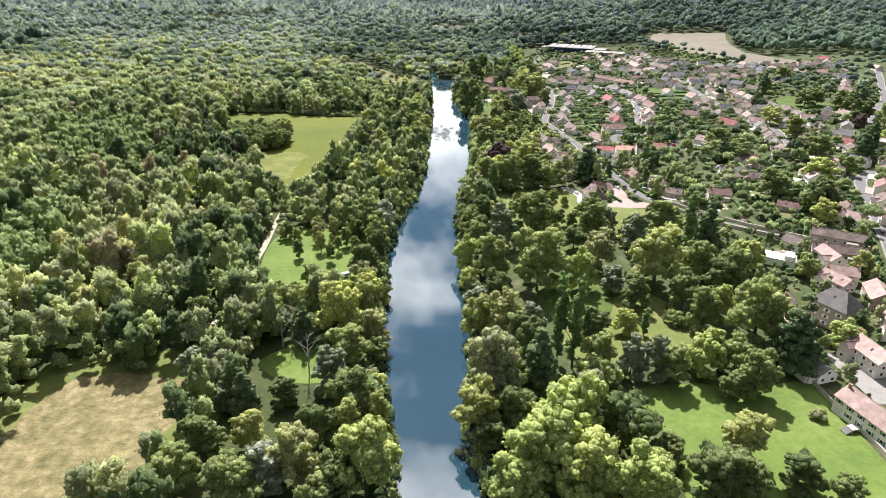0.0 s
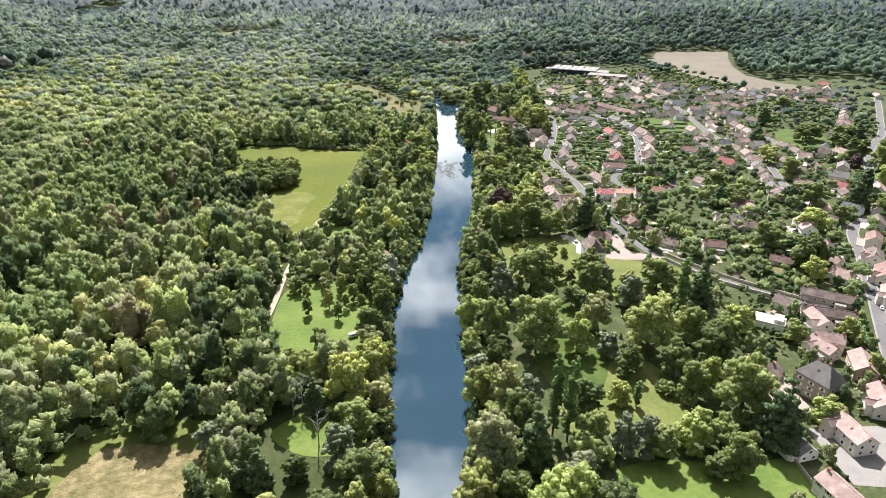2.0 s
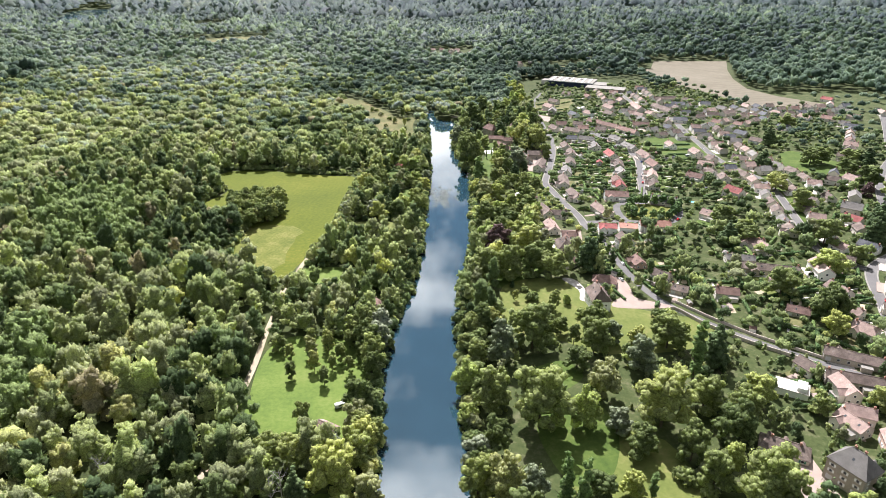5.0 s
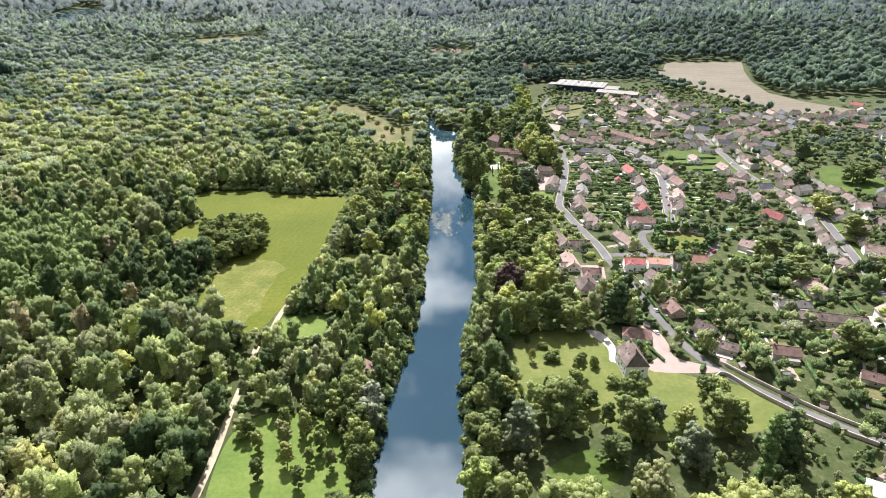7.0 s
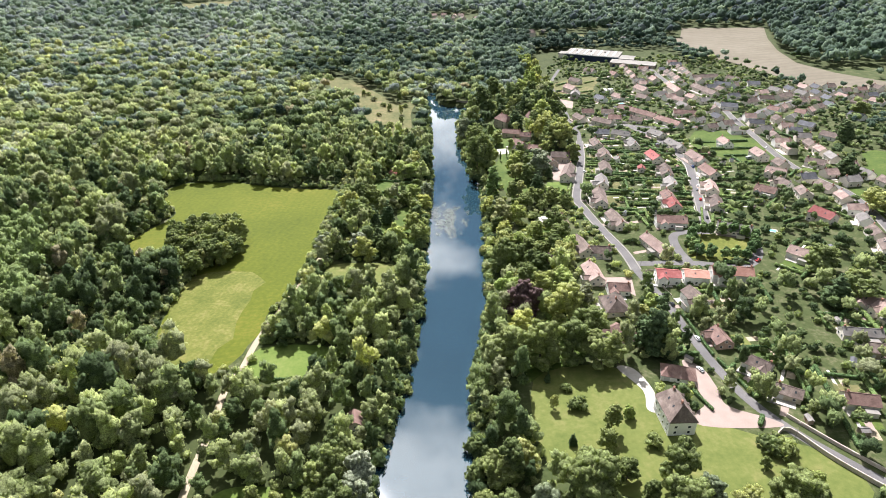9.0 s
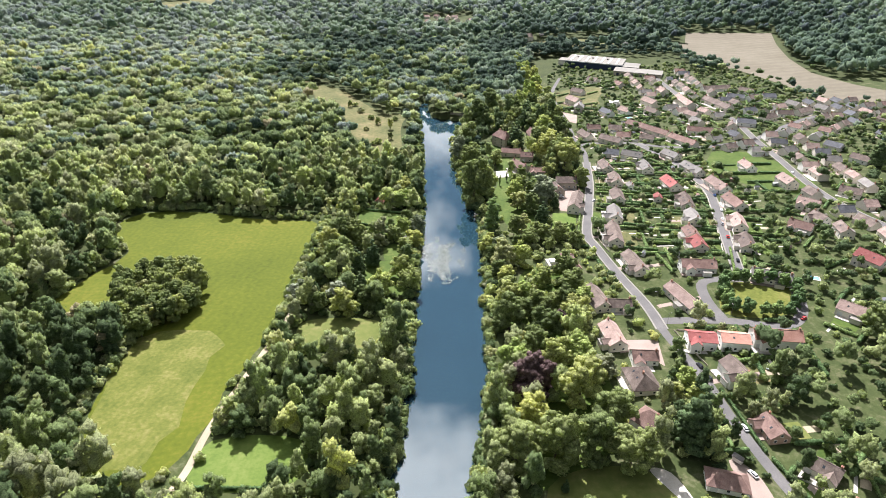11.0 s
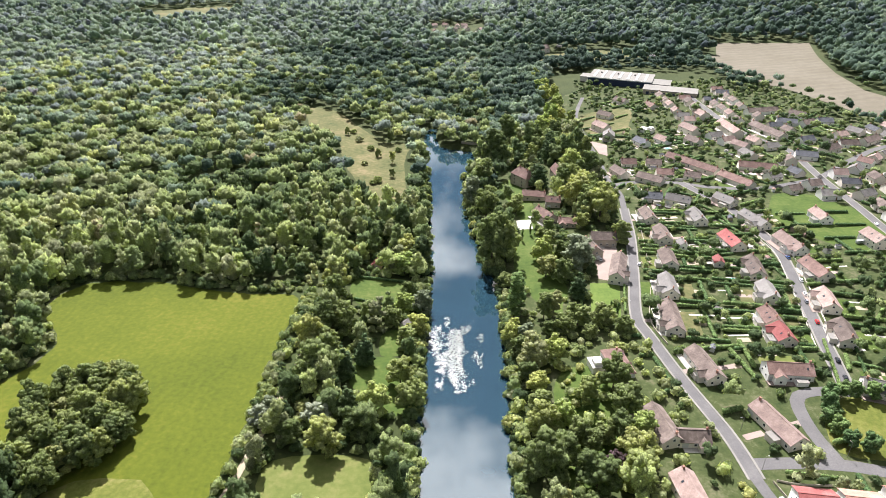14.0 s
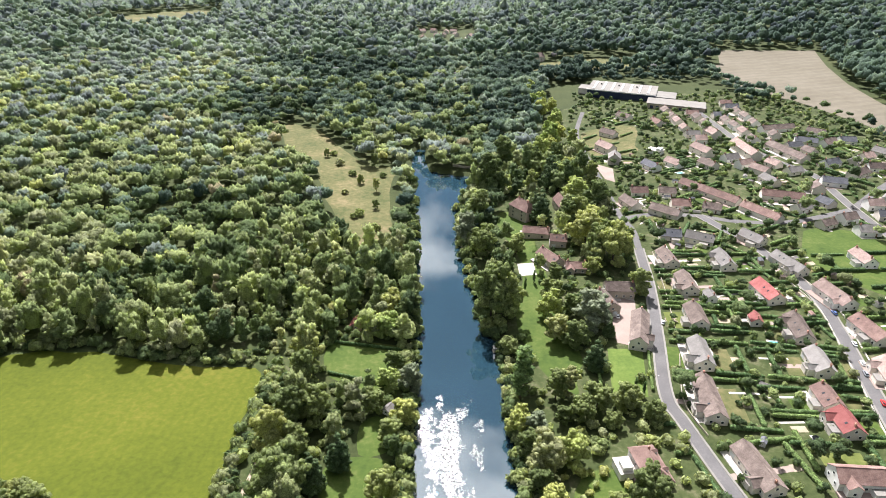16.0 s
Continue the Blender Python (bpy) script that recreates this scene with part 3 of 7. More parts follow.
patch("field", [(-680, 1690), (-600, 1870), (-500, 1930), (-455, 1760), (-560, 1650)], MAT_ROUGH, 0.2, "pale clearing in the far woods", "field", ragged=8.0)
patch("field", [(-860, 2060), (-760, 2420), (-660, 2300), (-690, 2030)], MAT_ROUGH, 0.3, "pale clearing in the far woods", "field", ragged=8.0)
patch("field", [(142, 1268), (150, 1332), (290, 1362), (285, 1298)], MAT_ROUGH, 0.2, "narrow grass field behind the factory", "field", ragged=4.0)
# open land, east bank
patch("garden_ground", [(24, 90), (21, 300), (22.5, 390), (33, 465), (37.5, 540), (39, 630), (31.5, 682.5), (27, 780), (45, 870), (90, 975), (142.5, 1080), (195, 1113), (300, 1140), (450, 1035),
                        (630, 1050), (780, 960), (645, 720), (525, 570), (390, 360), (285, 195), (225, 90)], MAT_YARD, 0.04, "patchwork of village gardens and rough grass", "ground", rounded=False, clear=False)
patch("lawn", [(64.5, 178.5), (85.5, 183), (108, 180), (129, 183), (131.2, 168), (132, 142.5), (132, 105), (75, 105), (70.5, 145.5), (72, 162)], MAT_PARK, 0.09, "wide bright lawn beside a stone wall", "lawn")
patch("lawn", [(40.5, 394.5), (70.5, 403.5), (85.5, 393), (93, 381), (117, 360), (147, 345), (148.5, 321), (90, 312), (67.5, 327), (40.5, 342)], MAT_DRYLAWN, 0.09, "open lawn round the white villa", "lawn")
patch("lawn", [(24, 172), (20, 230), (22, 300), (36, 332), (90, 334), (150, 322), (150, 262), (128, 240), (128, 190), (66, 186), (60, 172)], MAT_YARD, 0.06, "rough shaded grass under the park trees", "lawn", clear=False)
patch("lawn", [(52, 200), (54, 236), (66, 256), (92, 250), (104, 226), (100, 200), (78, 198)], MAT_DRYLAWN, 0.075, "sunny park lawn between tall trees", "lawn", ragged=3.0, clear=False)
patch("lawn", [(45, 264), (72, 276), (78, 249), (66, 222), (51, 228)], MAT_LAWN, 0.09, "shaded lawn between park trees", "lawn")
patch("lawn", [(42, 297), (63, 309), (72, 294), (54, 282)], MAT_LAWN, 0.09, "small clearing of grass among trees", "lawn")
patch("lawn", [(40.5, 795), (63, 798), (60, 742.5), (49.5, 717), (42, 660), (49.5, 615), (60, 606), (67.5, 637.5), (61.5, 682.5)], MAT_LAWN, 0.09, "riverside lawn of the old mill houses", "lawn", ragged=4.0)
patch("lawn", [(81, 636), (97.5, 634.5), (90, 600), (75, 601.5)], MAT_PARK, 0.09, "neat bright lawn enclosed by hedges", "lawn", rounded=False)
patch("lawn", [(150, 504), (180, 501), (195, 526.5), (183, 532.5), (160.5, 532.5)], MAT_HAY, 0.09, "dry grass plot ringed by a hedge", "lawn")
patch("lawn", [(303, 606), (297, 560), (287, 512), (276, 466), (271, 450), (277, 450), (288, 487), (298, 530), (308, 570), (313, 600)], MAT_LAWN, 0.09, "long grass verge beside the lane", "lawn")
patch("lawn", [(225, 705), (262.5, 660), (292.5, 682.5), (277.5, 750), (240, 757.5)], MAT_LAWN, 0.09, "open paddock behind the houses", "lawn", ragged=3.0)
patch("lawn", [(336, 622), (352, 616), (375, 597), (386, 575), (401, 596), (402, 640), (385, 681), (370, 694), (347, 664)], MAT_LAWN, 0.09, "rough green paddock between garden trees", "lawn", ragged=3.0)
patch("stubble_field", [(376, 1308), (407, 1302), (445, 1407), (590, 1392), (545, 1275), (510, 1167), (493, 1070), (508, 1005), (545, 940), (514, 908), (435, 930), (425, 1000), (404, 1092), (376, 1140)], MAT_STUBBLE, 0.25, "large pale stubble field on the slope", "field", rounded=False, ragged=4.0)
patch("gravel_drive", [(111, 405), (118.5, 399), (120, 384), (120, 373.5), (135, 364.5), (135, 360), (105, 361.5), (105, 369), (111, 375), (111, 387)], MAT_GRAVEL, 0.13, "pink gravel drive sweeping to the villa", "drive")
patch("terrace", [(79.5, 400.5), (87, 399), (91.5, 384), (90, 370.5), (85.5, 372), (87, 384)], MAT_PAVE, 0.14, "pale curved terrace beside the villa", "terrace")
patch("gravel_drive", [(90, 687), (106.5, 678), (96, 636), (87, 640.5), (87, 660)], MAT_GRAVEL, 0.13, "gravel courtyard in front of the barn", "drive", rounded=False)
patch("gravel_drive", [(87, 483), (108, 483), (105, 462), (96, 474), (87, 472.5)], MAT_GRAVEL, 0.13, "pink gravel forecourt", "drive", rounded=False)
patch("gravel_drive", [(137, 231), (152, 236), (152, 205), (137, 209)], MAT_GRAVEL, 0.13, "pale courtyard of the manor", "drive", rounded=False)
patch("gravel_drive", [(144, 199.5), (174, 199.5), (174, 165), (145.5, 169.5)], MAT_KERB, 0.13, "pale car park behind the long house", "drive", rounded=False)
patch("gravel_drive", [(134, 900), (147, 885), (141, 855), (135, 862.5)], MAT_GRAVEL, 0.13, "pale parking place by the road", "drive", rounded=False)

patch("lawn", [(38, 500), (44, 530), (50, 556), (62, 562), (76, 545), (82, 515), (70, 492), (50, 488)], MAT_LAWN, 0.09, "sunny garden lawn under scattered trees", "lawn", clear=False, ragged=3.0)
patch("lawn", [(36, 400), (40, 470), (58, 484), (76, 470), (76, 440), (68, 412), (50, 398)], MAT_LAWN, 0.08, "garden lawn between the river trees and the houses", "lawn", clear=False, ragged=3.0)
patch("terrace", [(48, 712), (58, 712), (58, 727), (48, 727)], MAT_PAVE, 0.13, "white terrace beside the riverside lawn", "terrace", rounded=False)
patch("garden_plot", [(142, 985), (199, 1006), (184, 950), (176, 924), (140, 914)], MAT_ROUGH, 0.10, "pale dry plots behind the village houses", "field", clear=True, ragged=3.0)
RIVER_ROAD = [(159, 1062), (136.5, 982.5), (132, 903), (130.5, 837), (128.2, 793.5), (130.5, 768), (126.8, 741), (119.2, 693), (108, 643.5), (98.2, 601.5), (99.8, 583.5), (105, 549), (111.8, 514.5), (113.2, 492), (116.2, 474),
              (120, 453), (122.2, 421.5), (128.2, 384), (137.2, 361.5), (151.5, 340.5), (168, 321), (192, 300), (211.5, 285)]
road("road", RIVER_ROAD[:7], 2.1, "narrow grey village road between gardens and trees", False)
road("road", RIVER_ROAD[6:14], 2.5, "narrow grey village road along the river gardens")
road("road", RIVER_ROAD[12:], 2.3, "narrow grey lane between old walls", False)
STREET = [(172.5, 537), (175.5, 550.5), (183, 582), (192, 618), (199.5, 648), (204.8, 681), (199.5, 735), (189.8, 763.5), (181.5, 786)]
road("road", STREET, 2.8, "grey residential street between two rows of houses")
road("road", [(114, 499.5), (132, 499.5), (150, 497.2), (175.5, 491.2), (190.5, 505.5), (197.2, 528)], 2.9, "grey access road round a hedged plot", False)
road("road", [(147, 498), (145.5, 517.5), (149.2, 535.5), (162, 539.2), (174, 537)], 2.8, "grey access road beside a hedged plot", False)
road("road", [(129, 786), (150, 790.5), (181.5, 784.5), (202.5, 775.5), (240, 772.5), (295.5, 792)], 2.8, "grey cross street", False)
road("road", [(283.5, 1080), (282, 1050), (280.5, 990), (280.5, 933), (289.5, 892.5), (301.5, 859.5), (297, 817.5), (294, 792), (290, 735), (286, 690), (286, 655), (291, 625), (298, 598), (293, 554), (282, 508), (272, 468), (265, 441), (268, 423), (279, 404)], 2.7,
     "grey village lane climbing through the houses")
road("road", [(294, 792), (343.5, 834), (393, 867), (450, 879), (570, 900)], 2.9, "grey road at the village edge", False)
road("road", [(600, 905), (560, 830), (500, 729), (462, 665), (427, 622), (394.6, 575.7), (370.5, 534.6), (350, 491), (338, 460), (322, 436), (281, 404), (258, 355), (244, 326), (232.8, 301), (222, 278.6), (211.4, 256.5), (202, 235), (192, 190), (186, 120)], 2.9, "pale main street of the old village")

# ---- trees ----
rng = np.random.default_rng(7)

def ico(level):
    bm = bmesh.new()
    bmesh.ops.create_icosphere(bm, subdivisions=level, radius=1.0)
    bm.verts.index_update()
    v = np.array([q.co[:] for q in bm.verts])
    f = np.array([[q.index for q in p.verts] for p in bm.faces])
    bm.free()
    return v, f


BALL = ico(1)
DOME = (BALL[0], np.array([f for f in BALL[1] if BALL[0][f].mean(0)[2] > -0.45]))


def unit(a):
    return a / (np.linalg.norm(a, axis=-1, keepdims=True) + 1e-9)


def foliage(lobes, cards, size, seed, core=0.94, wild=0.42, ball=DOME):
    """Leaf clumps on the outside of a heap of lobes (rows of x, y, z, r, flatness). Gives points and triangles."""
    r = np.random.default_rng(seed)
    lob = np.array(lobes, float)
    ball_v, ball_f = ball
    vs, fs, n = [], [], 0
    for x, y, z, rad, flat in lob:
        jag = 1 + 0.26 * (r.random((len(ball_v), 1)) - 0.5)
        vs.append(ball_v * jag * rad * core * np.array([1, 1, flat]) + (x, y, z))
        fs.append(ball_f + n)
        n += len(ball_v)
    w = lob[:, 3] ** 2
    pick = r.choice(len(lob), cards * 3, p=w / w.sum())
    d = unit(r.normal(size=(cards * 3, 3)))
    d[:, 2] = np.where(d[:, 2] < -0.45, -d[:, 2], d[:, 2])
    c = lob[pick, :3] + d * lob[pick, 3:4] * np.stack([np.ones(cards * 3), np.ones(cards * 3), lob[pick, 4]], 1)
    keep = np.ones(cards * 3, bool)
    for i, (x, y, z, rad, flat) in enumerate(lob):
        q = (c - (x, y, z)) / (1, 1, flat)
        keep &= (np.linalg.norm(q, axis=1) > rad * 0.9) | (pick == i)
    c, d = c[keep][:cards], d[keep][:cards]
    m = len(c)
    nrm = unit(d + wild * unit(r.normal(size=(m, 3))))
    a = unit(np.cross(nrm, unit(r.normal(size=(m, 3)))))
    b = np.cross(nrm, a)
    s = size * (0.6 + 0.8 * r.random((m, 1)))
    q = np.stack([c + a * s * (0.9 + 0.5 * r.random((m, 1))), c + b * s * (0.8 + 0.5 * r.random((m, 1))) + nrm * s * 0.25, c - (a + b) * s * (0.5 + 0.35 * r.random((m, 1)))], 1)
    vs.append(q.reshape(-1, 3))
    fs.append(n + 3 * np.arange(m)[:, None] + np.array([[0, 1, 2]]))
    return np.concatenate(vs), np.concatenate(fs)


_ring = 2 * np.pi * np.arange(6) / 6
CAP = (np.concatenate([[(0, 0, 0.9)], np.stack([0.95 * np.cos(_ring), 0.95 * np.sin(_ring), -0.35 + 0 * _ring], 1)]), np.array([(0, k + 1, (k + 1) % 6 + 1) for k in range(6)]))


def crown(lobes, clumps, cards, size, seed, rc=1.2, core=0.80, wild=0.7, knob=CAP, ball=DOME):
    """A crown: a dark heart of lobes, leafy clumps on its outside, and loose sprays of leaves on the clumps."""
    r = np.random.default_rng(seed)
    lob = np.array(lobes, float)
    ball_v, ball_f = ball
    vs, fs, n = [], [], 0
    for x, y, z, rad, flat in lob:
        jag = 1 + 0.2 * (r.random((len(ball_v), 1)) - 0.5)
        vs.append(ball_v * jag * rad * core * np.array([1, 1, flat]) + (x, y, z))
        fs.append(ball_f + n)
        n += len(ball_v)
    many = clumps * 8
    w = lob[:, 3] ** 2
    pick = r.choice(len(lob), many, p=w / w.sum())
    d = unit(r.normal(size=(many, 3)))
    d[:, 2] = np.where(d[:, 2] < -0.30, -d[:, 2], d[:, 2])
    c = lob[pick, :3] + d * lob[pick, 3:4] * 0.90 * np.stack([np.ones(many), np.ones(many), lob[pick, 4]], 1)
    keep = np.ones(many, bool)
    for i, (x, y, z, rad, flat) in enumerate(lob):
        q = (c - (x, y, z)) / (1, 1, flat)
        keep &= (np.linalg.norm(q, axis=1) > rad * 0.86) | (pick == i)
    c, d = c[keep], d[keep]
    chosen = []
    for i in range(len(c)):
        if len(chosen) < clumps and all(np.sum((c[i] - c[j]) ** 2) > (0.82 * rc) ** 2 for j in chosen):
            chosen.append(i)
    c, d = c[chosen], d[chosen]
    rr = rc * (0.65 + 0.7 * r.random(len(c)))
    knob_v, knob_f = knob
    for p, o, rad in zip(c, d, rr):
        # clumps lean outwards from the crown
        up = unit(o + np.array([0, 0, 0.9]))
        e1 = unit(np.cross(up, (0.3, 0.9, 0.1)))
        e2 = np.cross(up, e1)
        jag = 1 + 0.6 * (r.random((len(knob_v), 1)) - 0.5)
        vs.append((knob_v * jag * rad) @ np.stack([e1, e2, up]) + p)
        fs.append(knob_f + n)
        n += len(knob_v)
    if cards:
        k = r.integers(len(c), size=cards)
        o = unit(0.7 * d[k] + unit(r.normal(size=(cards, 3))))
        p = c[k] + o * rr[k, None] * (0.9 + 0.35 * r.random((cards, 1)))
        nrm = unit(o + wild * unit(r.normal(size=(cards, 3))))
        a = unit(np.cross(nrm, unit(r.normal(size=(cards, 3)))))
        b = np.cross(nrm, a)
        s = size * (0.6 + 0.8 * r.random((cards, 1)))
        q = np.stack([p + a * s, p + b * s * 0.9 + nrm * s * 0.25, p - (a + b) * s * (0.5 + 0.35 * r.random((cards, 1)))], 1)
        vs.append(q.reshape(-1, 3))
        fs.append(n + 3 * np.arange(cards)[:, None] + np.array([[0, 1, 2]]))
    return np.concatenate(vs), np.concatenate(fs)


def round_lobes(seed, count, radius, height, spread=0.64, low=0.10):
    """Lobes of a broad crown that reaches down to the ground: radius and tree height in metres."""
    r = np.random.default_rng(seed)
    out = [(0, 0, height * 0.50, radius * 0.66, min(1.9, 0.40 * height / (radius * 0.66)))]
    for i in range(count):
        a = 2.4 * i + r.random() * 0.9
        u = (i + r.random()) / count
        z = height * (low + (0.86 - low) * u)
        reach = radius * spread * math.sqrt(max(0.05, 1 - ((z / height - 0.36) / 0.56) ** 2)) * (0.75 + 0.5 * r.random())
        out.append((reach * math.cos(a), reach * math.sin(a), z, radius * (0.30 + 0.18 * r.random()), 1.05))
    return out


def column_lobes(seed, radius, height):
    r = np.random.default_rng(seed)
    out = []
    for i in range(15):
        u = (i + 0.5) / 15
        rad = radius * (0.55 + 0.6 * math.sin(math.pi * min(1, u * 0.9 + 0.14))) * (0.85 + 0.3 * r.random())
        a = r.random() * 6.3
        out.append((0.35 * radius * math.cos(a), 0.35 * radius * math.sin(a), height * (0.10 + 0.86 * u), rad * 0.8, 1.5))
    return out


def cone_lobes(seed, radius, height):
    r = np.random.default_rng(seed)
    out = []
    for i in range(9):
        u = i / 8
        rad = radius * (1 - u * 0.93)
        for k in range(4 if u < 0.55 else 2 if u < 0.9 else 1):
            a = k * 1.57 + i * 0.7 + r.random() * 0.6
            out.append((rad * 0.45 * math.cos(a), rad * 0.45 * math.sin(a), height * (0.12 + 0.83 * u), max(0.35, rad * 0.62), 0.6))
    return out


def trunk_mesh(name, height, radius, seed, limbs=5, bare=False):
    bm = bmesh.new()
    r = random.Random(seed)

    def limb(p, q, r0, r1, sides=6):
        p, q = Vector(p), Vector(q)
        d = (q - p).normalized()
        u = d.orthogonal().normalized()
        w = d.cross(u)
        rings = [[bm.verts.new(c + (u * math.cos(k * math.tau / sides) + w * math.sin(k * math.tau / sides)) * rr) for k in range(sides)] for c, rr in ((p, r0), (p.lerp(q, 0.5), (r0 + r1) / 2.2), (q, r1))]
        for a, b in zip(rings, rings[1:]):
            for k in range(sides):
                bm.faces.new((a[k], a[(k + 1) % sides], b[(k + 1) % sides], b[k]))
        bm.faces.new(rings[-1])
    limb((0, 0, -0.4), (r.uniform(-.3, .3), r.uniform(-.3, .3), height), radius, radius * 0.25)
    for i in range(limbs):
        z = height * (0.35 + 0.6 * i / max(1, limbs))
        a = i * 2.4 + r.random()
        ln = height * (0.34 - 0.2 * i / max(1, limbs))
        tip = (ln * math.cos(a), ln * math.sin(a), z + ln * 0.8)
        limb((0, 0, z), tip, radius * 0.4, radius * 0.08, 4)
        if bare:
            for s in (0.4, 0.65, 0.85):
                b = (tip[0] * s, tip[1] * s, z + ln * 0.8 * s)
                limb(b, (b[0] + r.uniform(-1.1, 1.1), b[1] + r.uniform(-1.1, 1.1), b[2] + r.uniform(.4, 1.6)), radius * 0.12, radius * 0.03, 3)
    me = bpy.data.meshes.new(name)
    bm.to_mesh(me)
    bm.free()
    me.materials.append(MAT_DEAD if bare else MAT_BARK)
    return me


TRUNKS = [trunk_mesh("trunk", 13.5, 0.42, s) for s in (1, 2, 3)]
KINDS = {}


def kind(name, mat, shapes, clumps, cards, size, label, rc=1.25):
    meshes = []
    for i, lobes in enumerate(shapes):
        v, f = crown(lobes, clumps, cards, size, 100 + i, rc, 0.84, 0.8, DOME)
        meshes.append(mesh_from("crown", v, f, mat))
    KINDS[name] = (meshes, label)


kind("broad", MAT_LEAF, [round_lobes(s, 11, 6.9, 19.5) for s in range(6)], 100, 620, 0.36, "broadleaf tree with a full green crown", 1.05)
kind("tall", MAT_LEAF, [round_lobes(s + 20, 11, 5.5, 24.0, 0.58, 0.15) for s in range(5)], 95, 600, 0.34, "tall slender broadleaf tree in leaf", 1.0)
kind("lime", MAT_LIME, [round_lobes(s + 40, 11, 6.9, 18.8) for s in range(3)], 110, 700, 0.36, "broad tree with yellow-green foliage", 1.05)
kind("silver", MAT_SILVER, [round_lobes(s + 50, 11, 6.3, 19.5) for s in range(3)], 95, 600, 0.34, "leafy tree with silvery grey-green foliage", 1.1)
kind("copper", MAT_COPPER, [round_lobes(s + 60, 12, 7.8, 19.5) for s in range(1)], 80, 560, 0.40, "dark purple copper beech tree")
kind("poplar", MAT_POPLAR, [column_lobes(s, 1.75, 36.0) for s in range(2)], 90, 560, 0.36, "tall narrow columnar poplar tree", 0.8)
kind("conifer", MAT_DARK, [cone_lobes(s, 6.0, 24.0) for s in range(2)], 80, 520, 0.42, "dark green conical conifer tree", 1.0)
kind("bush", MAT_LEAF, [[(0, 0, 0.9, 1.0, 0.9), (0.7, 0.3, 0.8, 0.8, 0.9), (-0.6, 0.5, 0.7, 0.8, 0.9), (0.1, -0.7, 0.7, 0.75, 0.9)]], 22, 130, 0.26, "rounded leafy green garden bush", 0.42)
kind("ball", MAT_HEDGE, [round_lobes(s + 30, 6, 3.3, 7.6, 0.5, 0.2) for s in range(2)], 44, 240, 0.32, "small dense round-crowned tree", 0.8)
DEADWOOD = [trunk_mesh("trunk", 18.0, 0.30, s, 9, True) for s in (5, 6)]


def tree(what, x, y, size=1.0, tall=1.0, turn=None, label="", group="", category="tree"):
    meshes, words = KINDS[what]
    i = rng.integers(len(meshes))
    root = new({"bush": "bush", "conifer": "conifer_tree", "poplar": "poplar_tree", "ball": "round_tree"}.get(what, "tree"))
    root.matrix_basis = pose(x, y, gz(x, y), 0, 0, rng.random() * 360 if turn is None else turn) @ Matrix.Diagonal((size, size, size * tall, 1))
    share("crown", meshes[i], root, Matrix())
    if what != "bush":
        share("trunk", TRUNKS[rng.integers(3)], root, Matrix.Diagonal((0.5, 0.5, 0.42, 1) if what == "ball" else (1, 1, 1.9 if what == "poplar" else 1.2, 1)), "")
    return tagged(root, label or words, "bush" if what == "bush" else category, group)


def dead_tree(x, y, size=1.0):
    root = new("dead_tree")
    root.matrix_basis = pose(x, y, gz(x, y), 0, 0, rng.random() * 360) @ Matrix.Diagonal((size, size, size, 1))
    share("trunk", DEADWOOD[rng.integers(2)], root, Matrix())
    return tagged(root, "bare grey dead tree with fine branches", "tree")


def scatter(x0, x1, y0, y1, gap, jitter=0.42, seed=0):
    r = np.random.default_rng(seed)
    gx, gy = np.meshgrid(np.arange(x0, x1, gap), np.arange(y0, y1, gap * 0.87))
    gx = gx + (np.arange(gx.shape[0])[:, None] % 2) * gap / 2
    return (gx + r.uniform(-jitter, jitter, gx.shape) * gap).ravel(), (gy + r.uniform(-jitter, jitter, gy.shape) * gap).ravel()


def in_water(x, y, edge):
    return (x > bank_left(y) - edge) & (x < bank_right(y) + edge)


def near_lane(x, y, extra):
    hit = np.zeros(np.shape(x), bool)
    for line, half in LANES:
        for q in line:
            hit |= (x - q[0]) ** 2 + (y - q[1]) ** 2 < (half + extra) ** 2
    return hit


def near_house(x, y, extra):
    hit = np.zeros(np.shape(x), bool)
    for hx, hy, hl, hw, rot in HOUSES:
        c, s = math.cos(radians(rot)), math.sin(radians(rot))
        u, v = (x - hx) * c + (y - hy) * s, -(x - hx) * s + (y - hy) * c
        hit |= (np.abs(u) < hl / 2 + extra) & (np.abs(v) < hw / 2 + extra)
    return hit


def in_clear(x, y):
    hit = np.zeros(np.shape(x), bool)
    for poly in CLEAR:
        hit |= inside_poly(x, y, poly)
    return hit


def outside(x, y, edge=2.5):
    """Open land grown in by the width of a crown: true where a tree may stand."""
    bad = in_clear(x, y)
    for dx, dy in ((edge, 0), (-edge, 0), (0, edge), (0, -edge)):
        bad |= in_clear(x + dx, y + dy)
    return ~bad


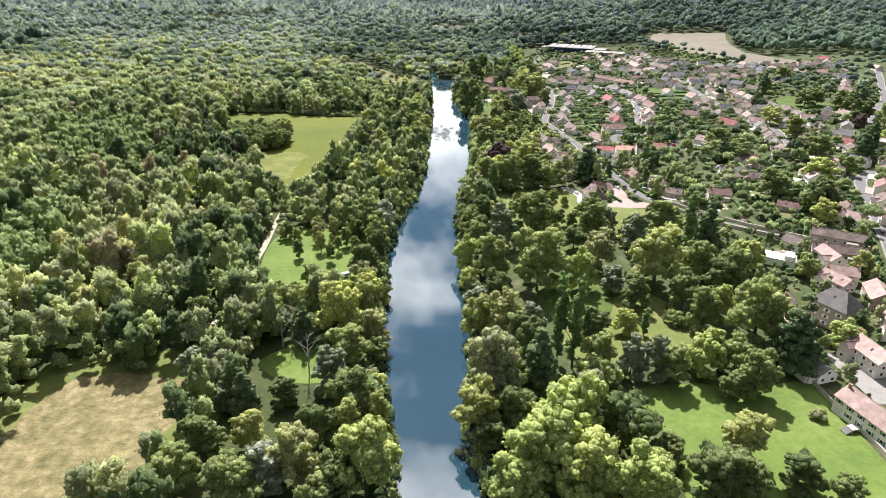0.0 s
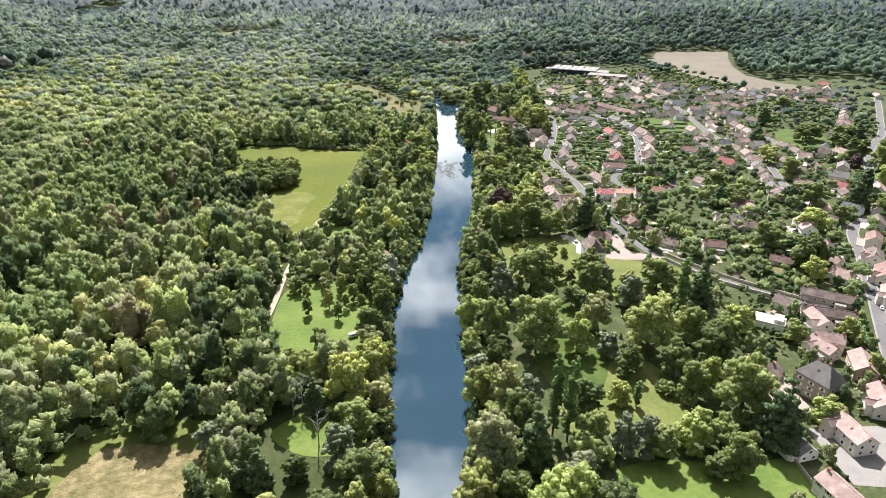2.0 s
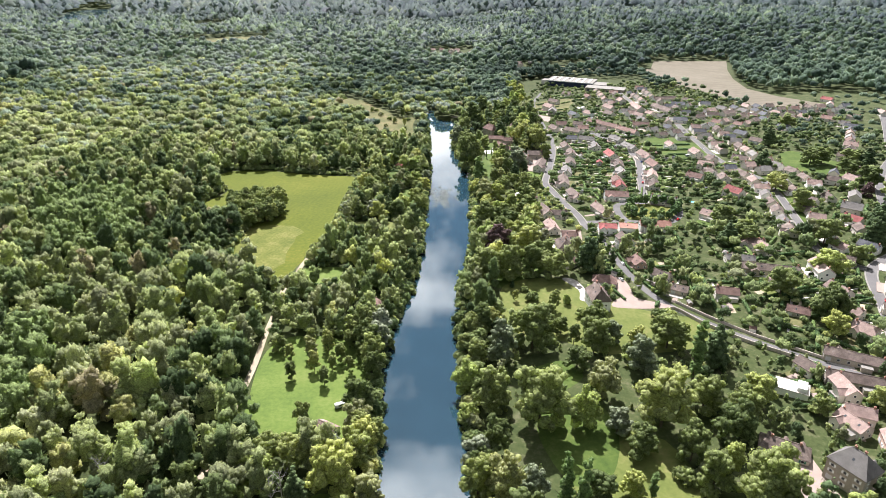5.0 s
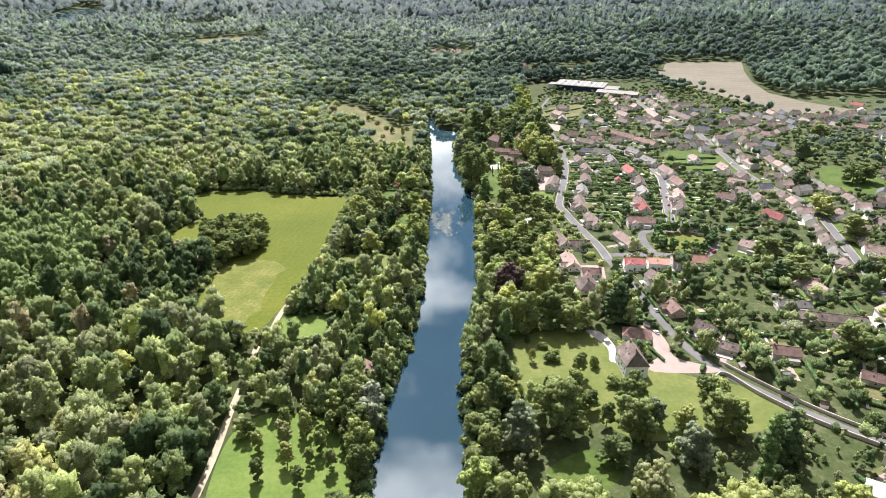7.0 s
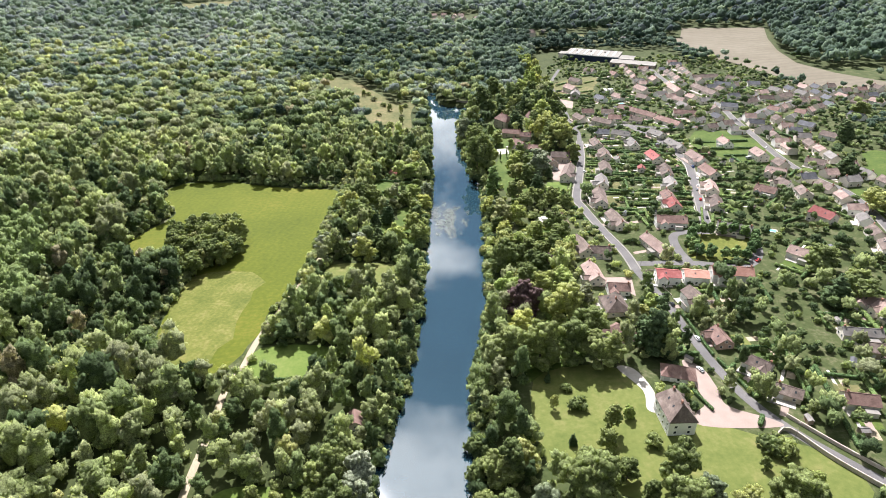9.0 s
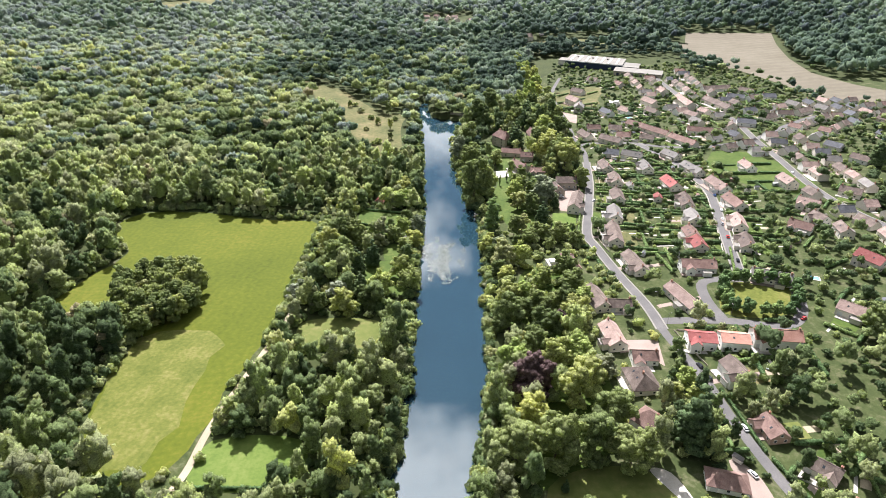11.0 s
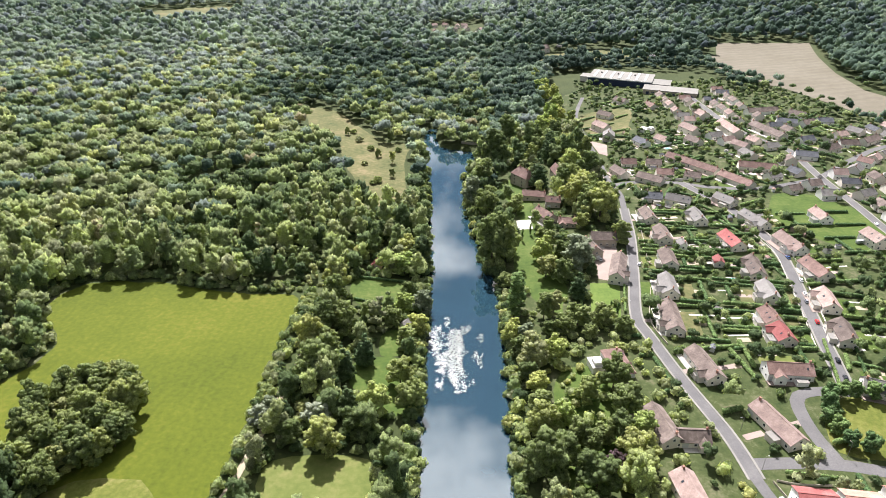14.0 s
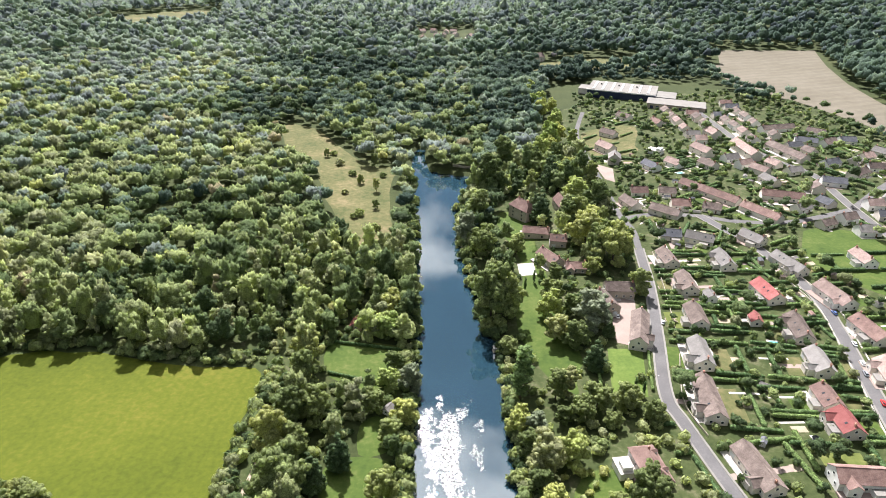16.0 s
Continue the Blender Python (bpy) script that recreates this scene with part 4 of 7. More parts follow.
def forest(name, x, y, size, templates, material, label, seed, tint=None):
    """All the trees of a wood in one mesh."""
    r = np.random.default_rng(seed)
    z = ground(x, y)
    which = r.integers(len(templates), size=len(x))
    turn = r.random(len(x)) * math.tau
    sc = size * (0.62 + 0.76 * r.random(len(x)))
    tl = 0.80 + 0.45 * r.random(len(x))
    if tint is None:
        # broad drift of stand colour, doubling as painted sunlit and cloud-shaded patches
        drift = np.array([noise.noise((a * 0.0045, b * 0.0045, 3.0)) + 0.5 * noise.noise((a * 0.015, b * 0.015, 5.0)) for a, b in zip(x, y)])
        # lower tint beyond the meadow to the east: cloud shadow put into the colour
        tint = np.where(r.random(len(x)) < 0.006, 1.0, np.clip(0.47 + 0.85 * drift + 0.14 * r.normal(size=len(x)) - 0.28 * step(-420, -180, x) * step(880, 1060, y), 0, 0.95))
    vs, fs, ts, n = [], [], [], 0
    for k, (v, f) in enumerate(templates):
        i = np.nonzero(which == k)[0]
        if not len(i):
            continue
        c, s = np.cos(turn[i])[:, None], np.sin(turn[i])[:, None]
        px = (v[None, :, 0] * c - v[None, :, 1] * s) * sc[i, None] + x[i, None]
        py = (v[None, :, 0] * s + v[None, :, 1] * c) * sc[i, None] + y[i, None]
        pz = v[None, :, 2] * (sc[i] * tl[i])[:, None] + z[i, None]
        vs.append(np.stack([px, py, pz], 2).reshape(-1, 3))
        fs.append((f[None] + (n + len(v) * np.arange(len(i)))[:, None, None]).reshape(-1, 3))
        ts.append(np.repeat(tint[i], len(v)))
        n += len(v) * len(i)
    me = mesh_from(name, np.concatenate(vs), np.concatenate(fs), material, np.concatenate(ts))
    return tagged(new(name, me), label, "woodland", kind="stuff")

# ---- houses ----
HOUSES = []
hr = random.Random(11)


def keep_mesh(ob):
    me = ob.data
    bpy.data.objects.remove(ob)
    return me


def window_bm(w, h):
    """A window frame: one ring with depth."""
    bm = bmesh.new()
    t = 0.1
    rings = []
    for dx, yy in ((0, 0.02), (0, -0.08), (t, -0.08), (t, 0.02)):
        rings.append([bm.verts.new(p) for p in ((-w / 2 + dx, yy, dx), (w / 2 - dx, yy, dx), (w / 2 - dx, yy, h - dx), (-w / 2 + dx, yy, h - dx))])
    for a, b in zip(rings, rings[1:]):
        for k in range(4):
            bm.faces.new((a[k], a[(k + 1) % 4], b[(k + 1) % 4], b[k]))
    bmesh.ops.recalc_face_normals(bm, faces=bm.faces[:])
    return bm


WIN_FRAME = keep_mesh(part("frame", window_bm(1.3, 1.35), MAT_FRAME))
WIN_PANE = keep_mesh(part("pane", boxed(-0.58, 0.58, -0.03, 0.02, 0.06, 1.30), MAT_GLASS))
BAY_FRAME = keep_mesh(part("frame", window_bm(2.4, 2.1), MAT_FRAME))
BAY_PANE = keep_mesh(part("pane", boxed(-1.13, 1.13, -0.03, 0.02, 0.06, 2.04), MAT_GLASS))
DOOR = keep_mesh(part("door", boxed(-0.5, 0.5, -0.06, 0.02, 0, 2.1), MAT_DOOR))
GARAGE = keep_mesh(part("garage_door", boxed(-1.25, 1.25, -0.06, 0.02, 0, 2.1), MAT_WHITE))
SHUTTER_M = keep_mesh(part("shutter", boxed(-0.3, 0.3, -0.06, 0.0, 0, 1.35), MAT_SHUTTER))
SHUTTER_W = keep_mesh(part("shutter", boxed(-0.3, 0.3, -0.06, 0.0, 0, 1.35), MAT_FRAME))


def roof_bm(L, W, eave, ridge, hip, over=0.45):
    """A tiled roof with thickness; hip is the length by which the ridge is shorter at each end."""
    bm = bmesh.new()
    a, b, t = L / 2 + (over if hip else 0.3), W / 2 + over, 0.18
    drop = (ridge - eave) * over / (W / 2)
    lo = eave - drop
    r = L / 2 - hip if hip else a
    top = [(-a, -b, lo + t), (a, -b, lo + t), (a, b, lo + t), (-a, b, lo + t), (-r, 0, ridge + t), (r, 0, ridge + t)]
    bot = [(-a, -b, lo), (a, -b, lo), (a, b, lo), (-a, b, lo), (-r, 0, ridge), (r, 0, ridge)]
    v = [bm.verts.new(p) for p in top + bot]
    faces = [(0, 1, 5, 4), (2, 3, 4, 5), (6, 10, 11, 7), (8, 11, 10, 9), (0, 6, 7, 1), (2, 8, 9, 3)]
    if hip:
        faces += [(1, 2, 5), (3, 0, 4), (7, 11, 8), (9, 10, 6), (1, 7, 8, 2), (3, 9, 6, 0)]
    else:
        faces += [(1, 7, 11, 5), (5, 11, 8, 2), (3, 9, 10, 4), (4, 10, 6, 0)]
    for f in faces:
        bm.faces.new([v[i] for i in f])
    # ridge capping
    box(bm, -r, r, -0.14, 0.14, ridge + t - 0.06, ridge + t + 0.07)
    bmesh.ops.recalc_face_normals(bm, faces=bm.faces[:])
    return bm


def wall_bm(L, W, eave, ridge, hip):
    bm = bmesh.new()
    a, b = L / 2, W / 2
    prof = [(-b, -0.8), (b, -0.8), (b, eave)] + ([] if hip else [(0, ridge - 0.02)]) + [(-b, eave)]
    l = [bm.verts.new((-a, y, z)) for y, z in prof]
    r = [bm.verts.new((a, y, z)) for y, z in prof]
    bm.faces.new(l[::-1])
    bm.faces.new(r)
    n = len(prof)
    for i in range(n):
        bm.faces.new((l[i], l[(i + 1) % n], r[(i + 1) % n], r[i]))
    bmesh.ops.recalc_face_normals(bm, faces=bm.faces[:])
    return bm


def house(x, y, L, W, rot, eave=3.0, roof=0, wall=0, hip=0.0, rise=None, chimneys=1, shutters=None, name="house", what="house", dormers=0):
    """A house whose ridge runs along its local x."""
    ridge = eave + (rise if rise else W / 2 * 0.70)
    root = new(name)
    root.matrix_basis = pose(x, y, gz(x, y), 0, 0, rot)
    HOUSES.append((x, y, L, W, rot))
    part("wall", wall_bm(L, W, eave, ridge, hip), WALLS[wall], root)
    part("roof", roof_bm(L, W, eave, ridge, hip), ROOFS[roof], root)
    for k in range(chimneys):
        cx = (hr.choice((-1, 1)) if chimneys == 1 else (-1, 1)[k % 2]) * (L / 2 - hip - 1.0)
        cy = hr.uniform(-0.8, 0.8)
        bm = boxed(cx - 0.4, cx + 0.4, cy - 0.3, cy + 0.3, ridge - 1.2, ridge + 1.0)
        box(bm, cx - 0.48, cx + 0.48, cy - 0.38, cy + 0.38, ridge + 1.0, ridge + 1.12)
        for px in (-0.2, 0.2):
            box(bm, cx + px - 0.1, cx + px + 0.1, cy - 0.1, cy + 0.1, ridge + 1.12, ridge + 1.45)
        part("chimney", bm, MAT_BRICKSTACK, root)
    far = y > 760 or x > 270
    if y > 330:
        shutters = None
    if y > 330 and name == "house" and x > 50:
        # paved court along one side
        cs = hr.choice((-1, 1))
        y0, y1 = sorted((cs * (W / 2 + 0.02), cs * (W / 2 + hr.uniform(2.5, 4.5))))
        part("paved_court", boxed(-L / 2 + hr.uniform(0, 3), L / 2 - hr.uniform(-2, 2), y0, y1, -0.5, 0.13), hr.choice((MAT_PAVE, MAT_PAVE, MAT_GRAVEL)), root)
    floors = max(1, int((eave + 0.3) // 2.8))
    cr, sn = math.cos(radians(rot)), math.sin(radians(rot))

    def seen(nx, ny):
        """Whether a wall with this local normal faces the valley side."""
        wx, wy = nx * cr - ny * sn, nx * sn + ny * cr
        return max(-wx * x - wy * y, -wx * x + wy * (430 - y)) > 0
    for side, turn in ((-1, 0), (1, 180)):
        n = 1 if not seen(0, side) else 2 if far else max(2, int(L // 3.8))
        for fl in range(floors):
            for i in range(n):
                px = -L / 2 + L * (i + 0.5) / n
                m = pose(side * -px if side > 0 else px, side * W / 2, 0, 0, 0, turn)
                if fl == 0 and i == (n // 2) and side < 0:
                    share("door", DOOR, root, m @ pose(0, 0, 0.1))
                    continue
                if fl == 0 and i == 0 and side > 0 and L > 9 and not far:
                    share("garage_door", GARAGE, root, m @ pose(0, 0, 0.1))
                    continue
                big = fl == 0 and i % 3 == 1 and side < 0 and L > 10
                if far:
                    share("window", WIN_PANE, root, m @ pose(0, 0, 0.95 + 2.7 * fl))
                    continue
                w = share("window", BAY_FRAME if big else WIN_FRAME, root, m @ pose(0, 0, (0.2 if big else 0.95) + 2.7 * fl))
                share("pane", BAY_PANE if big else WIN_PANE, w, Matrix())
                if shutters is not None and not big:
                    for s in (-1, 1):
                        share("shutter", shutters, root, m @ pose(s * 0.98, 0, 0.95 + 2.7 * fl))
    for side, turn in ((-1, -90), (1, 90)):
        for fl in range(1 if far else floors + (0 if hip else 1)):
            z = 0.95 + 2.7 * fl
            if z + 1.4 > (eave if hip else ridge - 0.9):
                continue
            for py in () if far or not seen(side, 0) else ((-W / 4, W / 4) if fl < floors and W > 6.5 and not far else (0,)):
                m = pose(side * L / 2, py, z, 0, 0, turn)
                if far:
                    share("window", WIN_PANE, root, m)
                    continue
                w = share("window", WIN_FRAME, root, m)
                share("pane", WIN_PANE, w, Matrix())
    for k in range(dormers):
        px = -L / 2 + L * (k + 0.5) / dormers
        bm = bmesh.new()
        y0, y1, z0 = -W / 2 + 0.7, -W / 2 + 2.6, eave + 0.5
        box(bm, px - 0.7, px + 0.7, y0, y1, z0, z0 + 1.3)
        part("dormer", bm, WALLS[wall], root)
        bm = bmesh.new()
        vs = [bm.verts.new(p) for p in ((px - 0.95, y0 - 0.2, z0 + 1.25), (px + 0.95, y0 - 0.2, z0 + 1.25), (px, y0 - 0.2, z0 + 2.0), (px - 0.95, y1 + 0.9, z0 + 1.25), (px + 0.95, y1 + 0.9, z0 + 1.25), (px, y1 + 0.9, z0 + 2.0))]
        for f in ((0, 1, 2), (3, 5, 4), (0, 2, 5, 3), (1, 4, 5, 2), (0, 3, 4, 1)):
            bm.faces.new([vs[i] for i in f])
        part("dormer_roof", bm, ROOFS[roof], root)
        w = share("window", WIN_FRAME, root, pose(px, y0, z0 + 0.1) @ Matrix.Diagonal((0.8, 1, 0.8, 1)))
        share("pane", WIN_PANE, w, Matrix())
    if not far and L > 12.5 and eave < 5 and not hip:
        # low flat-roofed annex against the back wall
        ax, ad = -L / 2 + L * 0.3, 3.4
        part("annex", boxed(ax - 2.4, ax + 2.4, W / 2 - 0.05, W / 2 + ad, -0.8, 2.5), WALLS[wall], root)
        part("annex_roof", boxed(ax - 2.6, ax + 2.6, W / 2 + 0.47, W / 2 + ad + 0.2, 2.5, 2.68), MAT_KERB, root)
    if not far and L > 11 and not hip and hr.random() < 0.6:
        # cross wing with a gable of its own
        ws = -1 if seen(0, -1) else 1
        wy, wl, ww = ws * (W / 2 + 0.4), 4.6, hr.uniform(4.2, 5.4)
        wx = hr.choice((-1, 1)) * L * 0.27
        for nm, bm, mt in (("wing_wall", wall_bm(wl, ww, eave - 0.35, eave - 0.35 + ww * 0.36, 0), WALLS[wall]), ("wing_roof", roof_bm(wl, ww, eave - 0.35, eave - 0.35 + ww * 0.36, 0, 0.3), ROOFS[roof])):
            part(nm, bm, mt, root).matrix_basis = pose(wx, wy, 0, 0, 0, 90)
        w = share("window", WIN_FRAME, root, pose(wx, wy + ws * (wl / 2 + 0.01), 0.9, 0, 0, 0 if ws < 0 else 180))
        share("pane", WIN_PANE, w, Matrix())
    if not far and L > 9:
        # roof windows on the slope
        up = (ridge - eave) / (W / 2)
        ks = -1 if seen(0, -1) else 1
        for _ in range(hr.choice((0, 1, 1, 2))):
            px, py = hr.uniform(-L / 2 + 1.5, L / 2 - 1.5) * (0.5 if hip else 1), ks * W * 0.25
            part("roof_window", boxed(px - 0.4, px + 0.4, -0.55, 0.55, -0.05, 0.10), MAT_GLASS, root).matrix_basis = pose(0, py, ridge + 0.18 - abs(py) * up, -ks * math.degrees(math.atan(up)), 0, 0)
    words = f"{WALL_WORDS[wall]} {what} with a {ROOF_WORDS[roof]} roof"
    return tagged(root, words, "house", "village houses")


# x, y, length, width, turn, eaves, roof, wall
OLD_WEST = [
    (99, 646.5, 27.7, 8.4, 72, 5.0, 0, 0), (88.5, 672, 15.8, 9.0, 104, 5.0, 0, 3), (99, 685.5, 15.8, 9.0, 178, 5.0, 0, 3), (67.5, 724.5, 17.2, 9.0, 118, 5.0, 5, 3),
    (81, 714, 11.9, 6.7, 172, 3.6, 5, 3), (64.5, 763.5, 17.2, 7.8, 170, 4.1, 5, 3), (76.5, 748.5, 10.6, 7.8, 171, 4.8, 5, 3), (85.5, 517.5, 19.8, 9.5, 100, 3.6, 0, 0),
    (96, 511.5, 11.9, 7.8, 178, 3.1, 0, 0), (85.5, 483, 18.5, 9.0, 95, 3.8, 1, 0), (96, 466.5, 11.9, 7.8, 178, 3.4, 5, 1),
]
MIDDLE = [
    (114, 595.5, 26.4, 9.0, 83, 3.8, 0, 0), (122.2, 627, 19.8, 9.0, 82, 3.8, 4, 0), (132, 658.5, 18.5, 9.0, 84, 3.6, 0, 0), (138.8, 691.5, 18.5, 9.0, 86, 3.6, 0, 0),
    (138, 721.5, 17.2, 9.0, 92, 3.6, 0, 0), (150, 753, 13.2, 9.0, 172, 3.6, 3, 0), (166.5, 745.5, 17.2, 9.0, 150, 3.6, 4, 0), (169.5, 715.5, 18.5, 9.0, 88, 3.6, 4, 0),
    (117, 556.5, 22.4, 9.0, 98, 3.6, 0, 0), (151.5, 550.5, 19.8, 9.0, 176, 4.1, 5, 1), (132, 517.5, 23.8, 9.0, 106, 3.6, 1, 0), (147, 678, 7.9, 5.6, 85, 2.9, 4, 1),
]
MIDDLE_2 = [(162, 477, 22.4, 9.0, 175, 5.2, 6, 1), (133.5, 453, 14.5, 9.0, 100, 4.8, 0, 1), (133.5, 418.5, 11.9, 8.4, 95, 3.1, 5, 2), (142.5, 397.5, 11.9, 7.8, 134, 3.1, 0, 0), (147, 378, 10.6, 6.7, 149, 3.1, 0, 3)]
STREET_W = [(177.8, 678, 18.5, 10.1, 97, 3.8, 2, 0), (177, 643.5, 21.1, 9.0, 80, 3.6, 0, 0), (172.5, 616.5, 17.2, 9.0, 82, 3.6, 4, 0), (162.8, 592.5, 13.2, 9.0, 86, 3.6, 5, 0), (162, 577.5, 13.2, 9.0, 87, 3.6, 2, 0), (160.5, 654, 7.9, 5.6, 80, 2.9, 2, 0)]
STREET_E = [(212.2, 673.5, 22.4, 10.1, 100, 3.8, 1, 1), (210.8, 640.5, 19.8, 10.1, 97, 3.8, 5, 0), (205.5, 709.5, 22.4, 9.0, 106, 3.6, 4, 0), (199.5, 744, 15.8, 9.0, 120, 3.6, 4, 0),
            (187.5, 535.5, 21.1, 9.0, 158, 3.6, 4, 0), (199.5, 607.5, 18.5, 9.0, 78, 3.6, 1, 0), (192, 577.5, 18.5, 9.0, 76, 3.6, 0, 0)]
NORTH = [
    (193.5, 835.5, 15.8, 9.0, 125, 3.6, 5, 0), (207, 814.5, 31.7, 9.0, 125, 3.6, 5, 0), (223.5, 783, 29.0, 9.0, 120, 3.6, 5, 0), (159, 789, 21.1, 9.0, 137, 3.6, 0, 0),
    (139.5, 807, 17.2, 9.0, 108, 3.6, 0, 0), (252, 811.5, 29.0, 9.0, 165, 3.6, 5, 0), (258, 843, 15.8, 9.0, 103, 3.6, 4, 0), (270, 913.5, 39.6, 10.1, 92, 5.8, 1, 0),
    (304.5, 909, 43.6, 10.1, 104, 3.8, 0, 0), (330, 979.5, 37.0, 9.0, 15, 3.6, 0, 1), (304.5, 837, 17.2, 9.0, 161, 3.8, 3, 1), (334.5, 855, 19.8, 9.0, 31, 3.6, 0, 0),
]
NORTH_2 = [
    (151.5, 930, 18.5, 10.1, 116, 5.3, 1, 0), (151.5, 900, 13.2, 10.1, 76, 5.8, 4, 0), (177, 880.5, 15.8, 9.0, 115, 3.6, 3, 1), (198, 886.5, 14.5, 9.0, 119, 3.8, 1, 1),
    (232.5, 915, 21.1, 10.1, 109, 5.3, 1, 0), (225, 882, 15.8, 9.0, 115, 3.8, 0, 0), (261, 964.5, 17.2, 10.1, 99, 5.5, 1, 0), (252, 714, 15.8, 9.0, 92, 3.8, 1, 1),
    (165, 973.5, 15.8, 9.0, 131, 3.8, 0, 0), (360, 964.5, 15.8, 9.0, 134, 3.6, 0, 1), (336, 937.5, 18.5, 9.0, 159, 3.6, 3, 1), (354, 933, 17.2, 9.0, 30, 3.6, 0, 1),
]
NORTH_3 = [
    (373.5, 937.5, 14.5, 9.0, 177, 3.6, 3, 1), (325.5, 879, 15.8, 9.0, 21, 3.8, 3, 1), (357, 867, 15.8, 9.0, 176, 3.6, 0, 1), (381, 876, 23.8, 9.0, 33, 3.6, 0, 0),
    (303, 750, 14.5, 9.0, 25, 4.1, 4, 0), (195, 1030.5, 15.8, 9.0, 125, 3.8, 0, 0), (222, 1008, 14.5, 9.0, 107, 3.6, 5, 0), (265.5, 676.5, 15.8, 10.1, 95, 5.3, 1, 0),
    (261, 636, 14.5, 9.0, 140, 4.1, 1, 0), (303, 657, 14.5, 9.0, 140, 3.6, 0, 0), (237, 600, 14.5, 9.0, 138, 3.6, 5, 1), (253.5, 552, 15.8, 10.1, 118, 5.0, 2, 0),
]
NORTH_4 = [
    (303, 528, 15.8, 11.2, 127, 4.1, 0, 0), (352.5, 727.5, 14.5, 9.0, 126, 3.6, 0, 1), (349.5, 762, 14.5, 9.0, 125, 3.6, 3, 0), (414, 790.5, 15.8, 9.0, 109, 3.6, 3, 1),
    (445.5, 840, 15.8, 9.0, 125, 3.6, 0, 0), (466.5, 843, 15.8, 9.0, 116, 3.6, 1, 1), (490.5, 832.5, 15.8, 9.0, 128, 3.6, 5, 0), (495, 802.5, 15.8, 9.0, 145, 3.6, 4, 1),
    (558, 957, 15.8, 9.0, 125, 3.6, 2, 0), (528, 840, 15.8, 9.0, 110, 3.6, 0, 0), (543, 922.5, 15.8, 9.0, 60, 3.6, 1, 1), (577.5, 862.5, 15.8, 9.0, 80, 3.6, 1, 0),
]
EAST = [
    (213, 402, 35.6, 7.8, 168, 3.6, 0, 3), (244.5, 399, 19.8, 10.1, 80, 5.2, 1, 1), (265.5, 412.5, 14.5, 9, 150, 4.3, 0, 0), (225, 435, 14.5, 9, 105, 3.8, 1, 0),
    (211.5, 382.5, 11.9, 9, 113, 4.3, 1, 0), (204, 348, 11.9, 6.7, 151, 3.1, 5, 3), (172.5, 370.5, 13.2, 7.8, 170, 3.8, 5, 0), (207, 300, 26.4, 7.6, 152, 3.6, 0, 3),
    (196.5, 282, 25.1, 7.6, 160, 3.8, 0, 3), (238.5, 369, 14.5, 9, 106, 5, 1, 0), (232.5, 346.5, 13.2, 7.8, 119, 4.2, 1, 0), (228, 325.5, 11.9, 9, 124, 4, 1, 0),
]
EAST_2 = [
    (180, 292.5, 10.6, 7.8, 113, 4.1, 0, 0), (187.5, 274.5, 14.5, 7.8, 90, 4.8, 1, 0), (183, 256.5, 11.9, 7.8, 157, 4.8, 1, 0), (261, 349.5, 15.8, 9, 60, 4.8, 0, 0),
    (252, 325.5, 18.5, 9, 62, 4.8, 5, 0), (295.5, 403.5, 15.8, 9, 60, 5, 0, 0), (328.5, 508.5, 14.5, 11.2, 144, 4.8, 4, 0), (213, 499.5, 14.5, 9, 134, 3.8, 1, 0),
    (316.5, 486, 13.2, 9, 122, 3.6, 2, 1), (373.5, 582, 15.8, 10.1, 106, 4.2, 1, 0), (201, 418.5, 18.5, 6.7, 174, 3.4, 4, 0), (222, 445.5, 14.5, 9, 141, 3.8, 1, 0),
]
EAST_3 = [
    (156, 192, 17.2, 9, 98, 5.8, 1, 0), (177, 250.5, 13.2, 7.8, 110, 4.2, 1, 0), (186, 235.5, 15.8, 9, 70, 5, 1, 2), (240, 300, 17.2, 9, 63, 5, 1, 0),
    (232.5, 279, 15.8, 9, 66, 5, 0, 0), (223.5, 252, 17.2, 9, 72, 5, 5, 0), (178.5, 210, 15.8, 9, 72, 5.2, 1, 0), (276, 375, 15.8, 9, 58, 5, 5, 0),
    (348, 537, 15.8, 9, 60, 4.6, 4, 0), (393, 607.5, 15.8, 9, 60, 4.3, 0, 0), (342, 477, 15.8, 9, 60, 3.8, 1, 1), (315, 432, 15.8, 9, 58, 4.2, 0, 0),
]
for group_of in (OLD_WEST, MIDDLE, MIDDLE_2, STREET_W, STREET_E, NORTH, NORTH_2, NORTH_3, NORTH_4, EAST, EAST_2, EAST_3):
    for hx, hy, hl, hw, hrot, he, hroof, hwall in group_of:
        house(hx, hy, hl, hw, hrot, he, hroof, hwall, chimneys=hr.choice((1, 1, 2)), shutters=SHUTTER_W if he > 3.9 and hwall != 3 else None)
# pair of houses with red and pink halves
house(126.8, 478.5, 13.2, 9.5, 173, 5.2, 2, 1, rise=2.0, chimneys=0, what="terraced house")
house(141.8, 476.7, 13.2, 9.5, 173, 5.2, 6, 1, rise=2.0, chimneys=0, what="terraced house")
